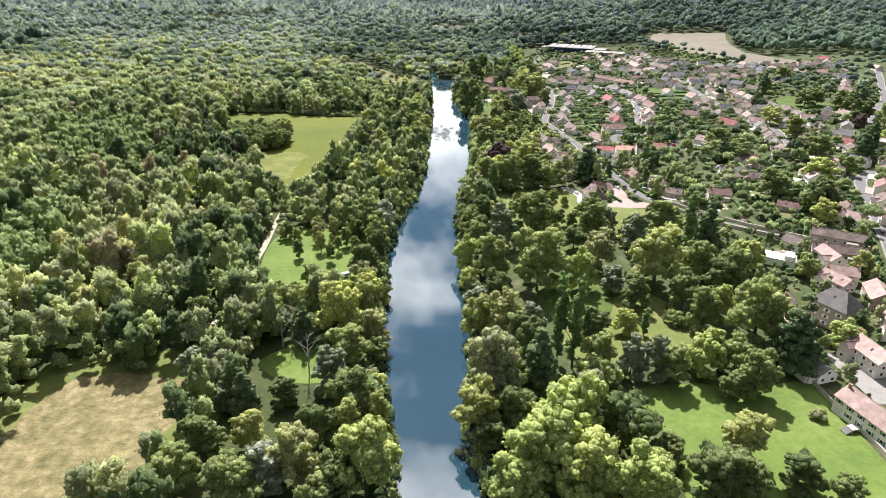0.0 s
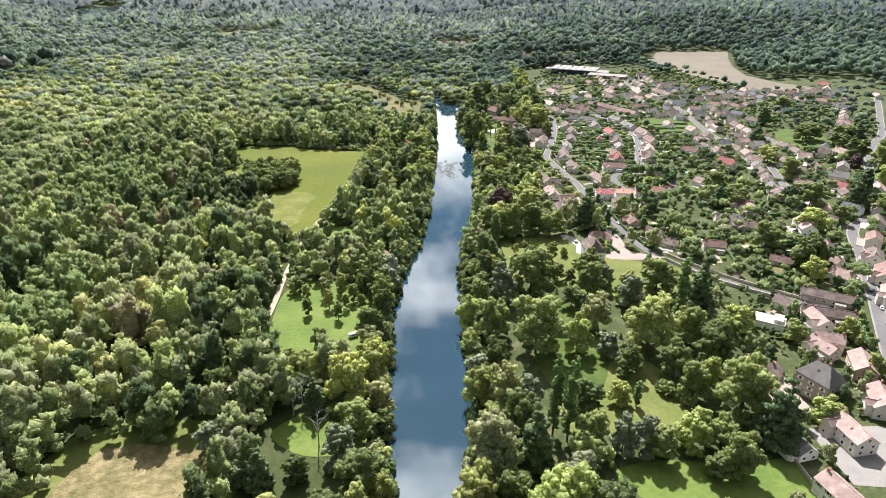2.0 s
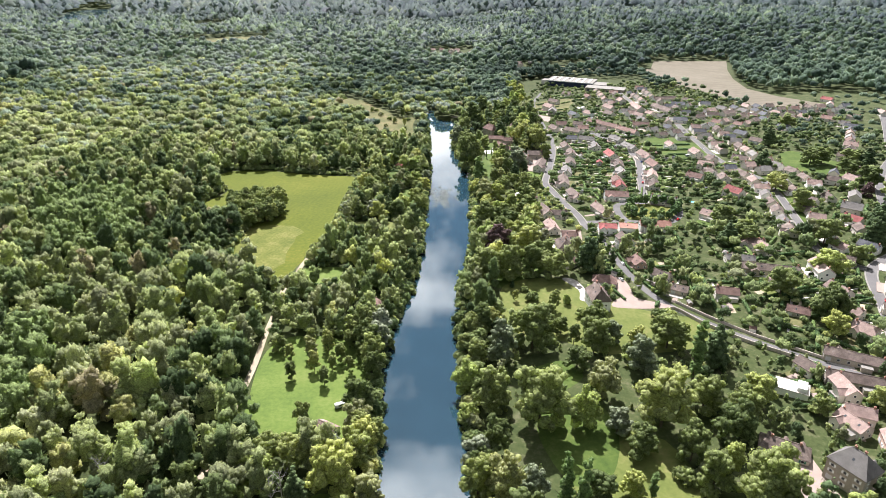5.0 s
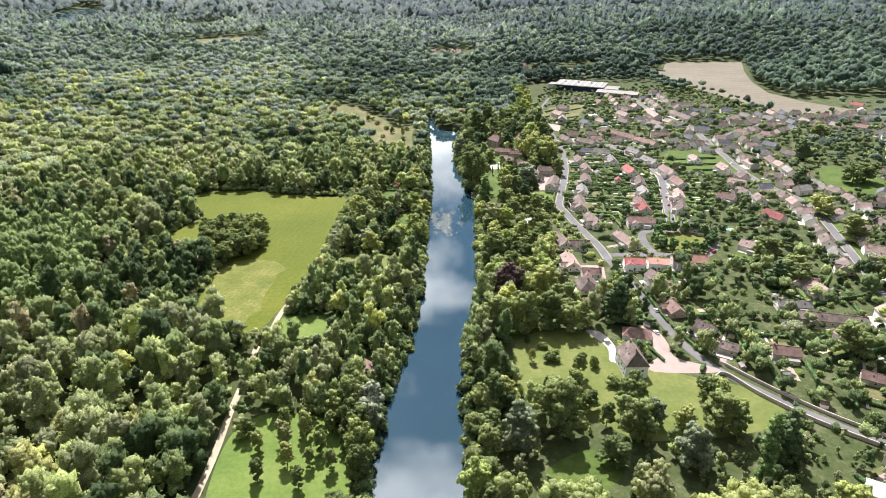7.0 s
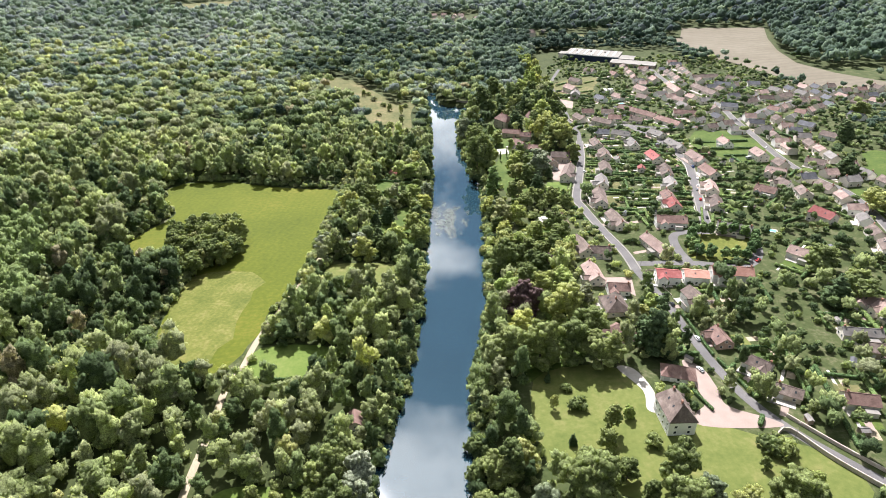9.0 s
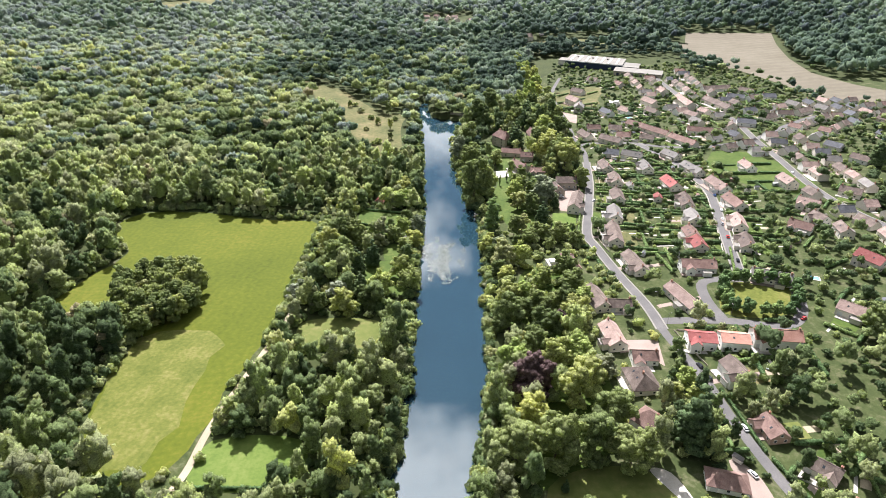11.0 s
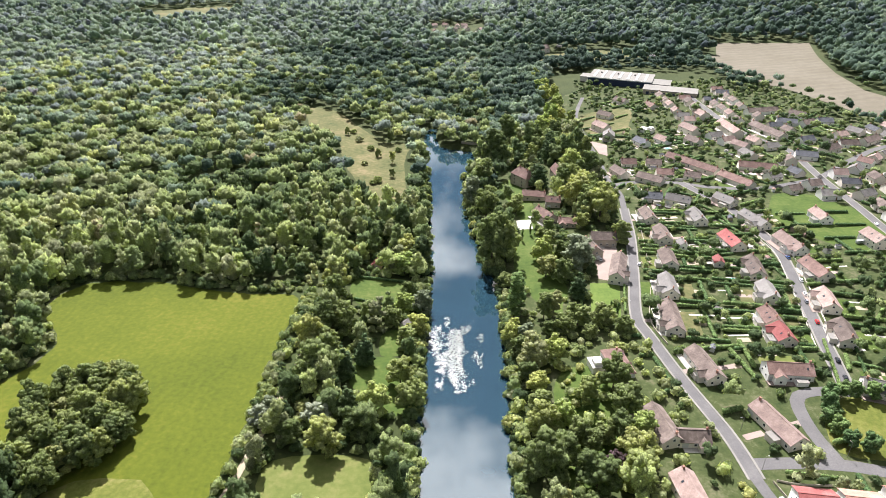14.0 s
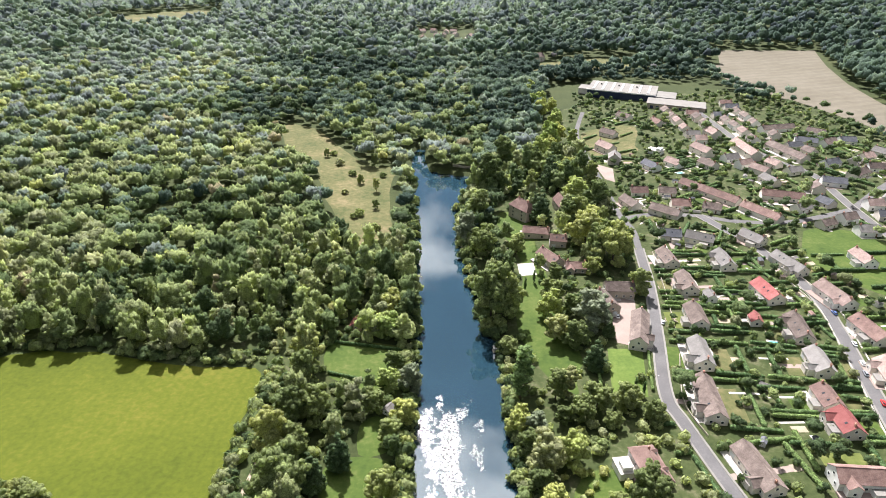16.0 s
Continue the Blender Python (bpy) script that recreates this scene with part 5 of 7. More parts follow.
# hipped houses
house(78, 559.5, 18.0, 9.6, 98, 3.4, 5, 1, hip=3.6, chimneys=2, what="hip-roofed house", dormers=2)
house(90, 450, 15.8, 12.3, 95, 3.2, 0, 0, hip=5.2, chimneys=1, what="hip-roofed house")
house(87, 423, 14.5, 11.2, 130, 3.4, 5, 0, hip=4.6, chimneys=1, what="hip-roofed house")
house(105, 393, 14.5, 9.0, 165, 2.8, 5, 1, hip=3.4, chimneys=0, what="outbuilding", name="outbuilding")
house(60, 795, 18.0, 11.0, 125, 8.4, 5, 3, hip=3.4, rise=5.0, chimneys=2, what="tall old mill house", name="mill_house")
house(88.5, 804, 16.0, 7.8, 98, 5.8, 5, 3, rise=4.5, chimneys=1, what="tall narrow house")
# villa and manor
house(94, 364.5, 16.4, 11.0, 93, 7.2, 0, 4, hip=3.0, rise=6.2, chimneys=2, what="villa on a lawn", name="villa", dormers=3)
house(159, 221, 14.5, 11.4, 118, 9.4, 4, 3, hip=4.4, rise=5.8, chimneys=2, shutters=SHUTTER_W, what="three-storey manor house", name="manor_house", dormers=2)
house(142.5, 238.5, 18.5, 9.0, 150, 3.0, 0, 0, hip=3.0, chimneys=2, shutters=SHUTTER_M, what="bungalow", name="bungalow", dormers=3)
house(134.2, 189, 14.5, 7.8, 103, 3.4, 4, 1, chimneys=0, what="outbuilding", name="outbuilding")
house(139.5, 147, 44.9, 9.0, 105, 5.6, 1, 0, chimneys=2, shutters=SHUTTER_M, what="long house", name="long_house")
# riverside cabins on the west bank
house(-37.5, 366, 7.9, 5.6, 100, 2.4, 5, 0, chimneys=0, what="garden cabin", name="cabin")
house(-42.8, 660, 7.9, 5.6, 80, 2.6, 2, 2, chimneys=0, what="garden cabin", name="cabin")
house(-22.5, 595.5, 5.3, 3.4, 60, 2.2, 4, 1, chimneys=0, what="garden cabin", name="cabin")
house(-48, 255, 9.2, 5.6, 150, 2.4, 1, 1, chimneys=0, what="garden cabin", name="cabin")
# far-off hamlet and church house
for _k in range(9):
    house(-22 + 21 * (_k % 5) + hr.uniform(-6, 6), 1600 + 62 * (_k // 5) + hr.uniform(-16, 16), 13, 9, hr.uniform(0, 180), 4.5, hr.choice((0, 5, 1)), 0, chimneys=1)
house(150, 1350, 21.1, 13.4, 30, 8, 0, 0, chimneys=0, what="tall house")


def flat_house(x, y, L, W, rot):
    root = new("flat_roofed_house")
    root.matrix_basis = pose(x, y, gz(x, y), 0, 0, rot)
    HOUSES.append((x, y, L, W, rot))
    part("wall", boxed(-L / 2, L / 2, -W / 2, W / 2, -0.8, 3.2), WALLS[1], root)
    part("roof", boxed(-L / 2 - 0.3, L / 2 + 0.3, -W / 2 - 0.3, W / 2 + 0.3, 3.2, 3.5), MAT_PAVE, root)
    part("wall", boxed(-L / 2 + 1, -L / 2 + 5, -W / 2 + 1, W / 2 - 1, 3.5, 5.4), WALLS[1], root)
    for i in range(3):
        w = share("window", BAY_FRAME, root, pose(-L / 2 + L * (i + 0.5) / 3, -W / 2, 0.4))
        share("pane", BAY_PANE, w, Matrix())
    tagged(root, "white modern house with flat roofs and wide windows", "house", "village houses")


flat_house(165, 277.5, 14, 9, 150)
flat_house(193.5, 921, 13, 9, 140)
flat_house(68.2, 559.5, 8, 6, 98)


def factory(x, y, rot):
    root = new("factory")
    root.matrix_basis = pose(x, y, gz(x, y), 0, 0, rot)
    HOUSES.append((x, y, 96, 60, rot))
    HOUSES.append((x + 39, y - 60, 70, 44, rot))
    part("wall", boxed(-43, 34, -27, 24, -1, 7.5), MAT_NAVY, root)
    part("roof", boxed(-43.6, 34.6, -27.6, 24.6, 7.5, 8.1), MAT_KERB, root)
    part("annex_wall", boxed(-55, -43, -14, 8, -1, 5), WALLS[0], root)
    part("annex_roof", boxed(-55.5, -43.6, -14.5, 8.5, 5, 5.4), MAT_KERB, root)
    part("annex_wall", boxed(27, 88, -57, -28, -1, 5.5), WALLS[3], root)
    part("annex_roof", boxed(26.4, 88.6, -57.6, -27.7, 5.5, 6.0), MAT_KERB, root)
    part("annex_wall", boxed(34.6, 56, -27.6, 4, -1, 6.2), MAT_NAVY, root)
    part("annex_roof", boxed(34.7, 56.6, -27.6, 4.6, 6.2, 6.7), MAT_KERB, root)
    for i in range(7):
        part("roof_light", boxed(-38 + 10.4 * i, -35.5 + 10.4 * i, -22, 20, 8.1, 8.6), MAT_WHITE, root)
    part("roof_edge", boxed(-43.9, 34.9, -28.0, -27.61, 7.2, 8.4), MAT_WHITE, root)
    for i in range(3):
        part("roof_vent", boxed(-31.5 + 20.8 * i, -29.7 + 20.8 * i, 4, 6, 8.1, 9.7), MAT_KERB, root)
    for i in range(9):
        part("roller_door" if i % 3 else "window", boxed(31 + 6 * i, 34.2 + 6 * i, -57.08, -56.9, 0.2, 3.6), MAT_NAVY, root)
    tagged(root, "long dark-blue industrial hall with pale flat roofs", "factory")


factory(227, 1137, -21)


# houses filling the rows along the village streets
def fill_rows(line, off, gap, keep, seed):
    r = random.Random(seed)
    run = gap
    for a, b in zip(line, line[1:]):
        run += math.hypot(b[0] - a[0], b[1] - a[1])
        for side in (-1, 1):
            d = (b - a) / (np.linalg.norm(b - a) + 1e-9)
            hx, hy = float(a[0] + side * off * d[1]), float(a[1] - side * off * d[0])
            one = (np.array([hx]), np.array([hy]))
            if not keep(hx, hy) or near_house(*one, 12.0)[0] or near_lane(*one, 4.2)[0] or in_clear(*one)[0]:
                continue
            house(hx, hy, r.uniform(10.5, 15), r.uniform(8, 9.6), math.degrees(math.atan2(d[1], d[0])) + r.choice((0, 0, 90)) + r.uniform(-6, 6), r.choice((3.2, 3.6, 4.4)), r.choice((0, 0, 5, 1, 4, 3)), r.choice((0, 0, 1)), chimneys=1)


ROADS = [line for line, half in LANES]
for _off in (13.0, 37.0):
    for _n, _line in enumerate(ROADS[3:]):
        fill_rows(_line, _off, 18, lambda a, b: (b > 790 and 130 < a < 0.42 * b + 20 and b < 1100) or (a > 255 and b < 1000 and a < 0.55 * b + 60 and b > 420), 30 + _n)

# ---- planting ----
# named park trees
for kx, ky, what, size, tall in [(34.3, 604, "poplar", 1.6, 0.52), (38, 612, "poplar", 1.3, 0.45),
                                 (88.5, 856.5, "conifer", 1.15, 1.1), (71.4, 621.5, "conifer", 0.95, 0.8), (-48, 553.5, "conifer", 0.9, 0.95), (-39.8, 564, "conifer", 0.9, 0.9), (69, 799.5, "conifer", 0.9, 1.0)]:
    tree(what, kx, ky, size, tall)
for kx, ky, what, size, tall in [(77.4, 655, "silver", 1.5, 0.75), (42, 445.5, "copper", 1.15, 0.95), (103.5, 949.5, "lime", 1.3, 1.0), (-26.2, 651, "lime", 1.0, 0.75), (31.5, 664, "broad", 1.45, 1.05)]:
    tree(what, kx, ky, size, tall)
for kx, ky in [(-60.9, 209.8), (-57.7, 213.2), (-47, 191.6), (-76.5, 193.6), (-125.9, 217.6), (-88, 200)]:
    dead_tree(kx, ky, 1.0)
# trees that stand out one by one: place, kind, size, stretch
PARK_A = [(33.1, 310.3, "silver", 1.26, 1), (50, 321.3, "broad", 1.57, 0.9), (81.2, 314.5, "broad", 1.23, 0.9), (67.4, 334.7, "broad", 0.6, 0.9), (14.3, 285.9, "lime", 0.92, 1), (25, 271.8, "broad", 1.25, 1), (45.2, 258.8, "broad", 1.85, 0.9), (69.9, 301.4, "broad", 0.92, 0.7), (76.7, 275.1, "broad", 1.12, 1), (64.5, 257.5, "lime", 0.9, 1.2), (99.7, 297.6, "silver", 1.16, 0.9), (97.6, 255.4, "broad", 1.77, 0.9), (120.3, 317.8, "broad", 1.33, 0.8), (24.4, 242.8, "broad", 0.89, 1.1), (13.8, 264.9, "lime", 0.67, 1), (16.1, 219.7, "broad", 0.95, 1.1)]
PARK_B = [(26.3, 215.5, "broad", 1.11, 1.1), (36.9, 216.3, "silver", 0.88, 1), (30.9, 199.2, "broad", 1.2, 1), (44.6, 199.5, "poplar", 1.12, 1), (49.8, 196.1, "poplar", 1.12, 1), (61.7, 214.5, "broad", 0.92, 0.8), (74.9, 217.2, "lime", 0.67, 0.9), (84, 237.5, "broad", 0.91, 0.9), (81.6, 214.9, "poplar", 0.67, 0.55), (77.7, 251.9, "silver", 0.9, 0.8), (57.9, 191.2, "broad", 0.96, 1), (68.8, 187, "silver", 0.78, 1.2), (77.1, 186.3, "silver", 0.79, 1.2), (34.9, 182.3, "conifer", 1.38, 1), (20.1, 179.3, "broad", 1.35, 1), (53.3, 181.1, "broad", 1, 0.8)]
PARK_C = [(123.5, 242.5, "broad", 1.16, 1), (105.7, 218.6, "broad", 1, 1), (114.8, 225.9, "lime", 0.71, 1.3), (121.9, 208.5, "broad", 1.63, 0.9), (127.9, 191, "conifer", 1.6, 0.9), (132.3, 254.7, "broad", 1.08, 1), (119.1, 265.1, "broad", 1.13, 0.9), (121.9, 285.8, "poplar", 1.5, 0.7), (137.1, 300.9, "conifer", 1.3, 1), (144.7, 269, "lime", 1.04, 0.9), (152.1, 202.2, "lime", 0.83, 0.8), (189.9, 232.9, "broad", 0.72, 0.8), (169.3, 260.9, "broad", 0.74, 0.8), (196.6, 263.8, "broad", 0.77, 0.8), (103.1, 234.4, "broad", 0.99, 1), (97.2, 223.4, "bush", 2.89, 1)]
LAWN_EDGE = [(94.8, 188.6, "lime", 1.05, 0.9), (106.1, 188.8, "broad", 0.88, 0.9), (99.3, 173.8, "broad", 0.71, 0.8), (107.7, 175.8, "broad", 0.96, 1), (81.8, 183.7, "broad", 0.92, 0.9), (29.3, 136.5, "lime", 1.56, 1), (39.6, 150.2, "lime", 1.59, 1), (41, 132.2, "lime", 1.5, 0.95), (21.9, 129.6, "lime", 1.12, 1), (55.1, 148.3, "broad", 1.5, 0.8), (54.9, 126.6, "lime", 1.32, 0.9), (68.5, 144.8, "broad", 0.8, 0.7), (90.4, 144.9, "tall", 1.13, 0.7), (75.2, 130.9, "broad", 1.15, 0.8), (101.4, 134.5, "broad", 0.85, 0.7), (109.8, 127.2, "broad", 0.68, 0.8)]
LAWN_EDGE_B = [(17.9, 175.8, "broad", 1.46, 1.1), (13.6, 161, "broad", 1.07, 1.1), (24.4, 161.2, "broad", 1.07, 0.9), (49.9, 171.6, "broad", 0.86, 0.9), (81.1, 130.3, "broad", 1.15, 0.8)]
WEST_A = [(-39.1, 218.9, "lime", 1.32, 1), (-68.4, 221.5, "lime", 1.07, 0.9), (-72.4, 210.4, "lime", 0.47, 1.3), (-52.2, 212.5, "conifer", 0.91, 1), (-81.2, 201.7, "broad", 0.75, 0.9), (-25.9, 214.3, "broad", 0.92, 1), (-23, 203, "broad", 0.77, 0.9), (-34.1, 198.6, "broad", 1.09, 0.8), (-59.1, 257.8, "broad", 0.53, 1.3), (-57.8, 232.3, "broad", 0.98, 0.9), (-67.7, 232.3, "broad", 0.95, 0.9), (-32.8, 234, "broad", 1.01, 1), (-26.6, 251.5, "broad", 0.67, 1), (-93.5, 213.5, "tall", 0.93, 1), (-43.1, 205.3, "broad", 0.53, 0.9), (-35.2, 265.9, "broad", 1.06, 1)]
WEST_B = [(-19.6, 134.5, "lime", 1.33, 1.1), (-28, 166.2, "broad", 1.15, 0.9), (-37.1, 182.1, "silver", 1.06, 0.9), (-39.9, 137.7, "broad", 1.11, 1), (-36, 150.2, "broad", 0.99, 1), (-56, 128.1, "broad", 1.1, 0.9), (-63.9, 169.3, "conifer", 0.95, 0.9), (-70.8, 170.1, "silver", 0.64, 0.9), (-47.7, 136.1, "silver", 0.96, 0.9), (-19.7, 163.4, "broad", 0.68, 1.1), (-70.6, 147.3, "broad", 0.94, 0.9), (-26.5, 132.1, "broad", 0.97, 0.9), (-73, 132.5, "broad", 1.03, 0.9), (-56.7, 150.8, "broad", 0.8, 1), (-87.2, 187.2, "silver", 0.87, 0.8), (-52.1, 173.7, "broad", 0.73, 0.8)]
EAST_A = [(295.7, 565.6, "broad", 1.35, 0.66), (316.3, 637, "conifer", 1.35, 0.74), (360.6, 718.6, "conifer", 1.35, 0.88), (379.7, 644.9, "broad", 1.35, 0.66), (366.8, 642.3, "broad", 1.35, 0.66), (291.7, 516.8, "broad", 1.35, 0.71), (268.3, 452.6, "broad", 1.35, 0.66), (271.1, 443.9, "broad", 1.35, 0.8), (378.5, 568.3, "broad", 1.35, 0.82), (363.9, 546.3, "copper", 0.7, 0.9), (324.7, 470.6, "conifer", 1.35, 1), (303, 440.3, "conifer", 1.35, 0.96), (377.7, 534.6, "broad", 1.35, 0.86), (357.7, 490.7, "lime", 1.35, 0.68), (316.4, 430.3, "broad", 1.09, 0.8), (416, 583.2, "broad", 1.35, 0.66)]
EAST_B = [(219.5, 453.4, "broad", 1.35, 0.59), (205.9, 449.1, "conifer", 1.35, 0.66), (217.4, 343, "broad", 1.14, 1), (211.1, 324.5, "lime", 0.93, 0.9), (224.1, 341.2, "broad", 0.86, 1), (221.3, 458.7, "broad", 1.04, 0.8), (204.1, 369.3, "broad", 1.35, 0.74), (249.8, 400.8, "lime", 1.35, 0.67), (275.3, 414.4, "broad", 0.88, 0.8), (418.1, 634.9, "conifer", 1.35, 0.74), (380.5, 601.2, "broad", 1.35, 0.7), (214.4, 482.3, "broad", 1.35, 0.7), (417.7, 794.5, "broad", 1.35, 0.65), (410, 646, "broad", 1.35, 0.59)]
GARDEN_A = [(60.6, 439.6, "broad", 1.38, 0.9), (37.7, 426, "lime", 1.06, 0.9), (70.8, 425, "broad", 1.18, 0.8), (74.1, 454.3, "broad", 0.85, 0.8), (44.7, 406.7, "broad", 1.41, 0.9), (29.6, 405.1, "broad", 1.36, 0.9), (60.4, 409.5, "broad", 1.28, 0.9), (72.5, 402.3, "broad", 1.27, 0.8), (99.1, 412.3, "conifer", 1.6, 0.9), (53.5, 461.3, "broad", 1.1, 0.9), (63.9, 464.5, "lime", 1.12, 0.9), (44.9, 469.6, "broad", 1.12, 0.9), (34.6, 461.6, "lime", 1.06, 0.9), (109.6, 449.1, "lime", 0.65, 0.8), (101.9, 440.5, "broad", 0.55, 0.8), (110.2, 439.8, "lime", 0.56, 0.8)]
MILL_A = [(27.2, 736.8, "broad", 1.27, 0.9), (26.7, 666.6, "broad", 1.6, 1.1), (92.7, 743.4, "broad", 1.6, 0.9), (104.1, 718.8, "broad", 1.6, 0.9), (110.6, 789.2, "broad", 1.6, 0.9), (99.5, 809.7, "lime", 1.4, 0.9), (70.6, 784.2, "conifer", 1.29, 0.9), (26.7, 786, "broad", 1.3, 1), (17.7, 758.2, "silver", 1.17, 1), (49, 740.6, "broad", 0.88, 0.8), (40.1, 844.5, "tall", 1.6, 0.9), (54.5, 886.2, "tall", 1.6, 0.9), (89.8, 779.2, "broad", 1.14, 0.9), (94.8, 850.6, "lime", 1.18, 0.9), (89.9, 709.2, "broad", 0.74, 0.8), (109.8, 686, "broad", 0.95, 0.9)]
PLACED = []
for rows_of, words in ((GARDEN_A, "trees of the riverside gardens"), (MILL_A, "trees by the mill"), (EAST_A, "trees of the east gardens"), (EAST_B, "trees of the east gardens"), (PARK_A, "trees of the riverside park"), (PARK_B, "trees of the riverside park"), (PARK_C, "trees of the riverside park"), (LAWN_EDGE, "trees round the wide lawn"), (LAWN_EDGE_B, "trees round the wide lawn"), (WEST_A, "trees of the west bank"), (WEST_B, "trees of the west bank")):
    for kx, ky, what, size, tall in rows_of:
        PLACED.append((kx, ky, size * {"poplar": 2.7, "conifer": 5.0, "bush": 1.4}.get(what, 6.6)))
        tree(what, kx, ky, size, tall, group="" if what == "bush" else words)
for kx, ky in [(34.3, 604), (88.5, 856.5), (71.4, 621.5), (77.4, 655), (42, 445.5), (31.5, 664), (34.5, 612)]:
    PLACED.append((kx, ky, 6.0))


def clear_of_fixed(x, y, d):
    ok = np.ones(len(x), bool)
    for a, b, r in PLACED:
        ok &= (x - a) ** 2 + (y - b) ** 2 > (0.62 * r + d - 4.5) ** 2
    return ok


def choose(x):
    u = rng.random()
    return "tall" if u < 0.30 else "lime" if u < 0.345 else "silver" if u < 0.40 else "conifer" if u < 0.43 else "broad"


POPLARS_A = [(-321, 502.5), (-325.5, 535.5), (-258, 540), (-207, 429), (-234, 411), (-261, 414)]
POPLARS_B = [(-223.5, 280.5), (-216, 319.5), (-193.5, 313.5), (-174, 270), (-177, 240), (-196.5, 240)]


# riverside trees: the front rows one by one, the rest as woodland
REST = []


def riverside(x, y, ok, depth, lo, hi):
    gap = np.maximum(bank_left(y) - x, x - bank_right(y))
    front = ok & (gap < depth) & (y < 345)
    for a, b in zip(x[front], y[front]):
        tree(choose(a), a, b, rng.uniform(lo, hi), rng.uniform(0.8, 1.1), group="riverside trees")
    REST.append((x[ok & ~front], y[ok & ~front]))


x, y = scatter(-117, -13.5, 105, 750, 9.1, seed=21)
ok = outside(x, y, 2.2) & ~in_water(x, y, 1.0) & ~near_lane(x, y, 1.2) & ~near_house(x, y, 2.0) & clear_of_fixed(x, y, 7.0)
ok &= ~((x > -72) & (y < 232)) | (rng.random(len(x)) < 0.25)
ok &= ~(inside_poly(x, y, [(-91, 308), (-89, 281), (-85, 245), (-55, 236), (-33, 250), (-36, 302), (-50, 328), (-77, 332), (-88, 322)]) & (rng.random(len(x)) < 0.93))
track_x = np.interp(y, [p[1] for p in TRACK], [p[0] for p in TRACK])
ok &= ~((y > 395) & (y < 640) & (x < track_x + 2))
ok &= ~((y > 505) & (y < 640) & (x > -66) & (rng.random(len(x)) < 0.6))
riverside(x, y, ok, 19, 0.62, 1.0)
x, y = scatter(13.5, 93, 99, 840, 9.9, seed=22)
ok = outside(x, y, 2.2) & ~in_water(x, y, 0.9) & ~near_lane(x, y, 2.0) & ~near_house(x, y, 5.0) & clear_of_fixed(x, y, 7.5) & ~((y > 486) & (y < 708)) & ((y > 332) | (x < bank_right(y) + 9))
ok &= (x < bank_right(y) + 18) | (rng.random(len(x)) < np.where(y < 395, 0.90, 0.36))
riverside(x, y, ok, 19, 0.62, 1.0)
# park trees further from the river, and single trees on the lawns
x, y = scatter(93, 150, 332, 495, 11.1, seed=23)
ok = outside(x, y, 2.2) & ~near_lane(x, y, 1.6) & ~near_house(x, y, 2.4) & (rng.random(len(x)) < 0.8)
REST.append((x[ok], y[ok]))
for a, b, what, s in [(85.5, 333, "broad", 1.0), (67.5, 360, "tall", 0.62), (76.5, 367.5, "lime", 0.35), (57, 375, "bush", 2.6), (54, 387, "bush", 1.6), (63, 349.5, "broad", 0.6), (120, 339, "broad", 0.3), (126, 348, "bush", 3.0),
                      (130.5, 346.5, "bush", 3.2), (51, 354, "conifer", 0.3), (46.5, 393, "conifer", 0.28), (46.5, 375, "tall", 0.35), (104, 318, "broad", 0.7), (118, 322, "broad", 0.75), (92, 322, "silver", 0.8), (134, 330, "lime", 0.4), (72, 322, "tall", 0.6), (60, 332, "broad", 0.75), (82, 352, "bush", 2.4), (123, 163.5, "bush", 1.6),
                      (-54, 900, "tall", 0.6), (-62, 862, "broad", 0.42), (-48, 846, "tall", 0.5), (-46, 812, "broad", 0.38), (-56, 800, "bush", 2.4), (-44, 775, "bush", 2.6), (-84, 905, "bush", 2.6), (-98, 925, "broad", 0.4), (-70, 880, "bush", 2.2), (-45, 877.5, "bush", 2.0), (-72, 840, "bush", 1.8), (-60, 795, "bush", 1.8), (-93, 930, "bush", 2.0)]:
    tree(what, a, b, s)
# garden trees round the riverside houses
for a, b, what, s, h in [(57.3, 666, "lime", 0.90, 1.0), (83.7, 645.5, "conifer", 0.55, 1.0), (57.3, 646, "broad", 0.94, 0.8), (65.6, 640, "broad", 0.94, 0.85), (50, 602.5, "tall", 0.94, 0.8), (55, 603.5, "tall", 0.88, 0.8), (66.4, 595, "broad", 0.88, 0.8),
                         (78, 594, "broad", 0.88, 0.8), (31.5, 584, "lime", 0.78, 0.9), (38, 580, "silver", 0.83, 0.8), (58.3, 588, "broad", 0.81, 0.8), (51, 587, "broad", 0.62, 0.8), (87.3, 585, "broad", 0.69, 0.8), (70, 583, "broad", 0.53, 0.8)]:
    tree(what, a, b, s, h, group="riverside garden trees")
for a, b, what, s, h in [(39, 544, "lime", 0.78, 0.8), (49, 565, "lime", 0.90, 0.9), (39, 562, "broad", 1.06, 0.9), (51, 512, "tall", 0.83, 0.8), (55, 507, "tall", 0.75, 0.8), (61, 511, "tall", 0.78, 0.75), (67, 512, "tall", 0.88, 0.8), (74, 528, "broad", 1.00, 0.8),
                         (72, 543, "broad", 1.06, 0.9), (36, 497, "broad", 1.25, 0.9), (43, 502, "broad", 1.00, 0.8), (54, 490, "broad", 1.12, 0.8), (62, 497, "copper", 0.56, 0.9), (71, 502, "broad", 1.00, 0.8), (77, 515, "lime", 0.83, 0.8), (69, 491, "broad", 1.06, 0.8)]:
    tree(what, a, b, s, h, group="riverside garden trees")
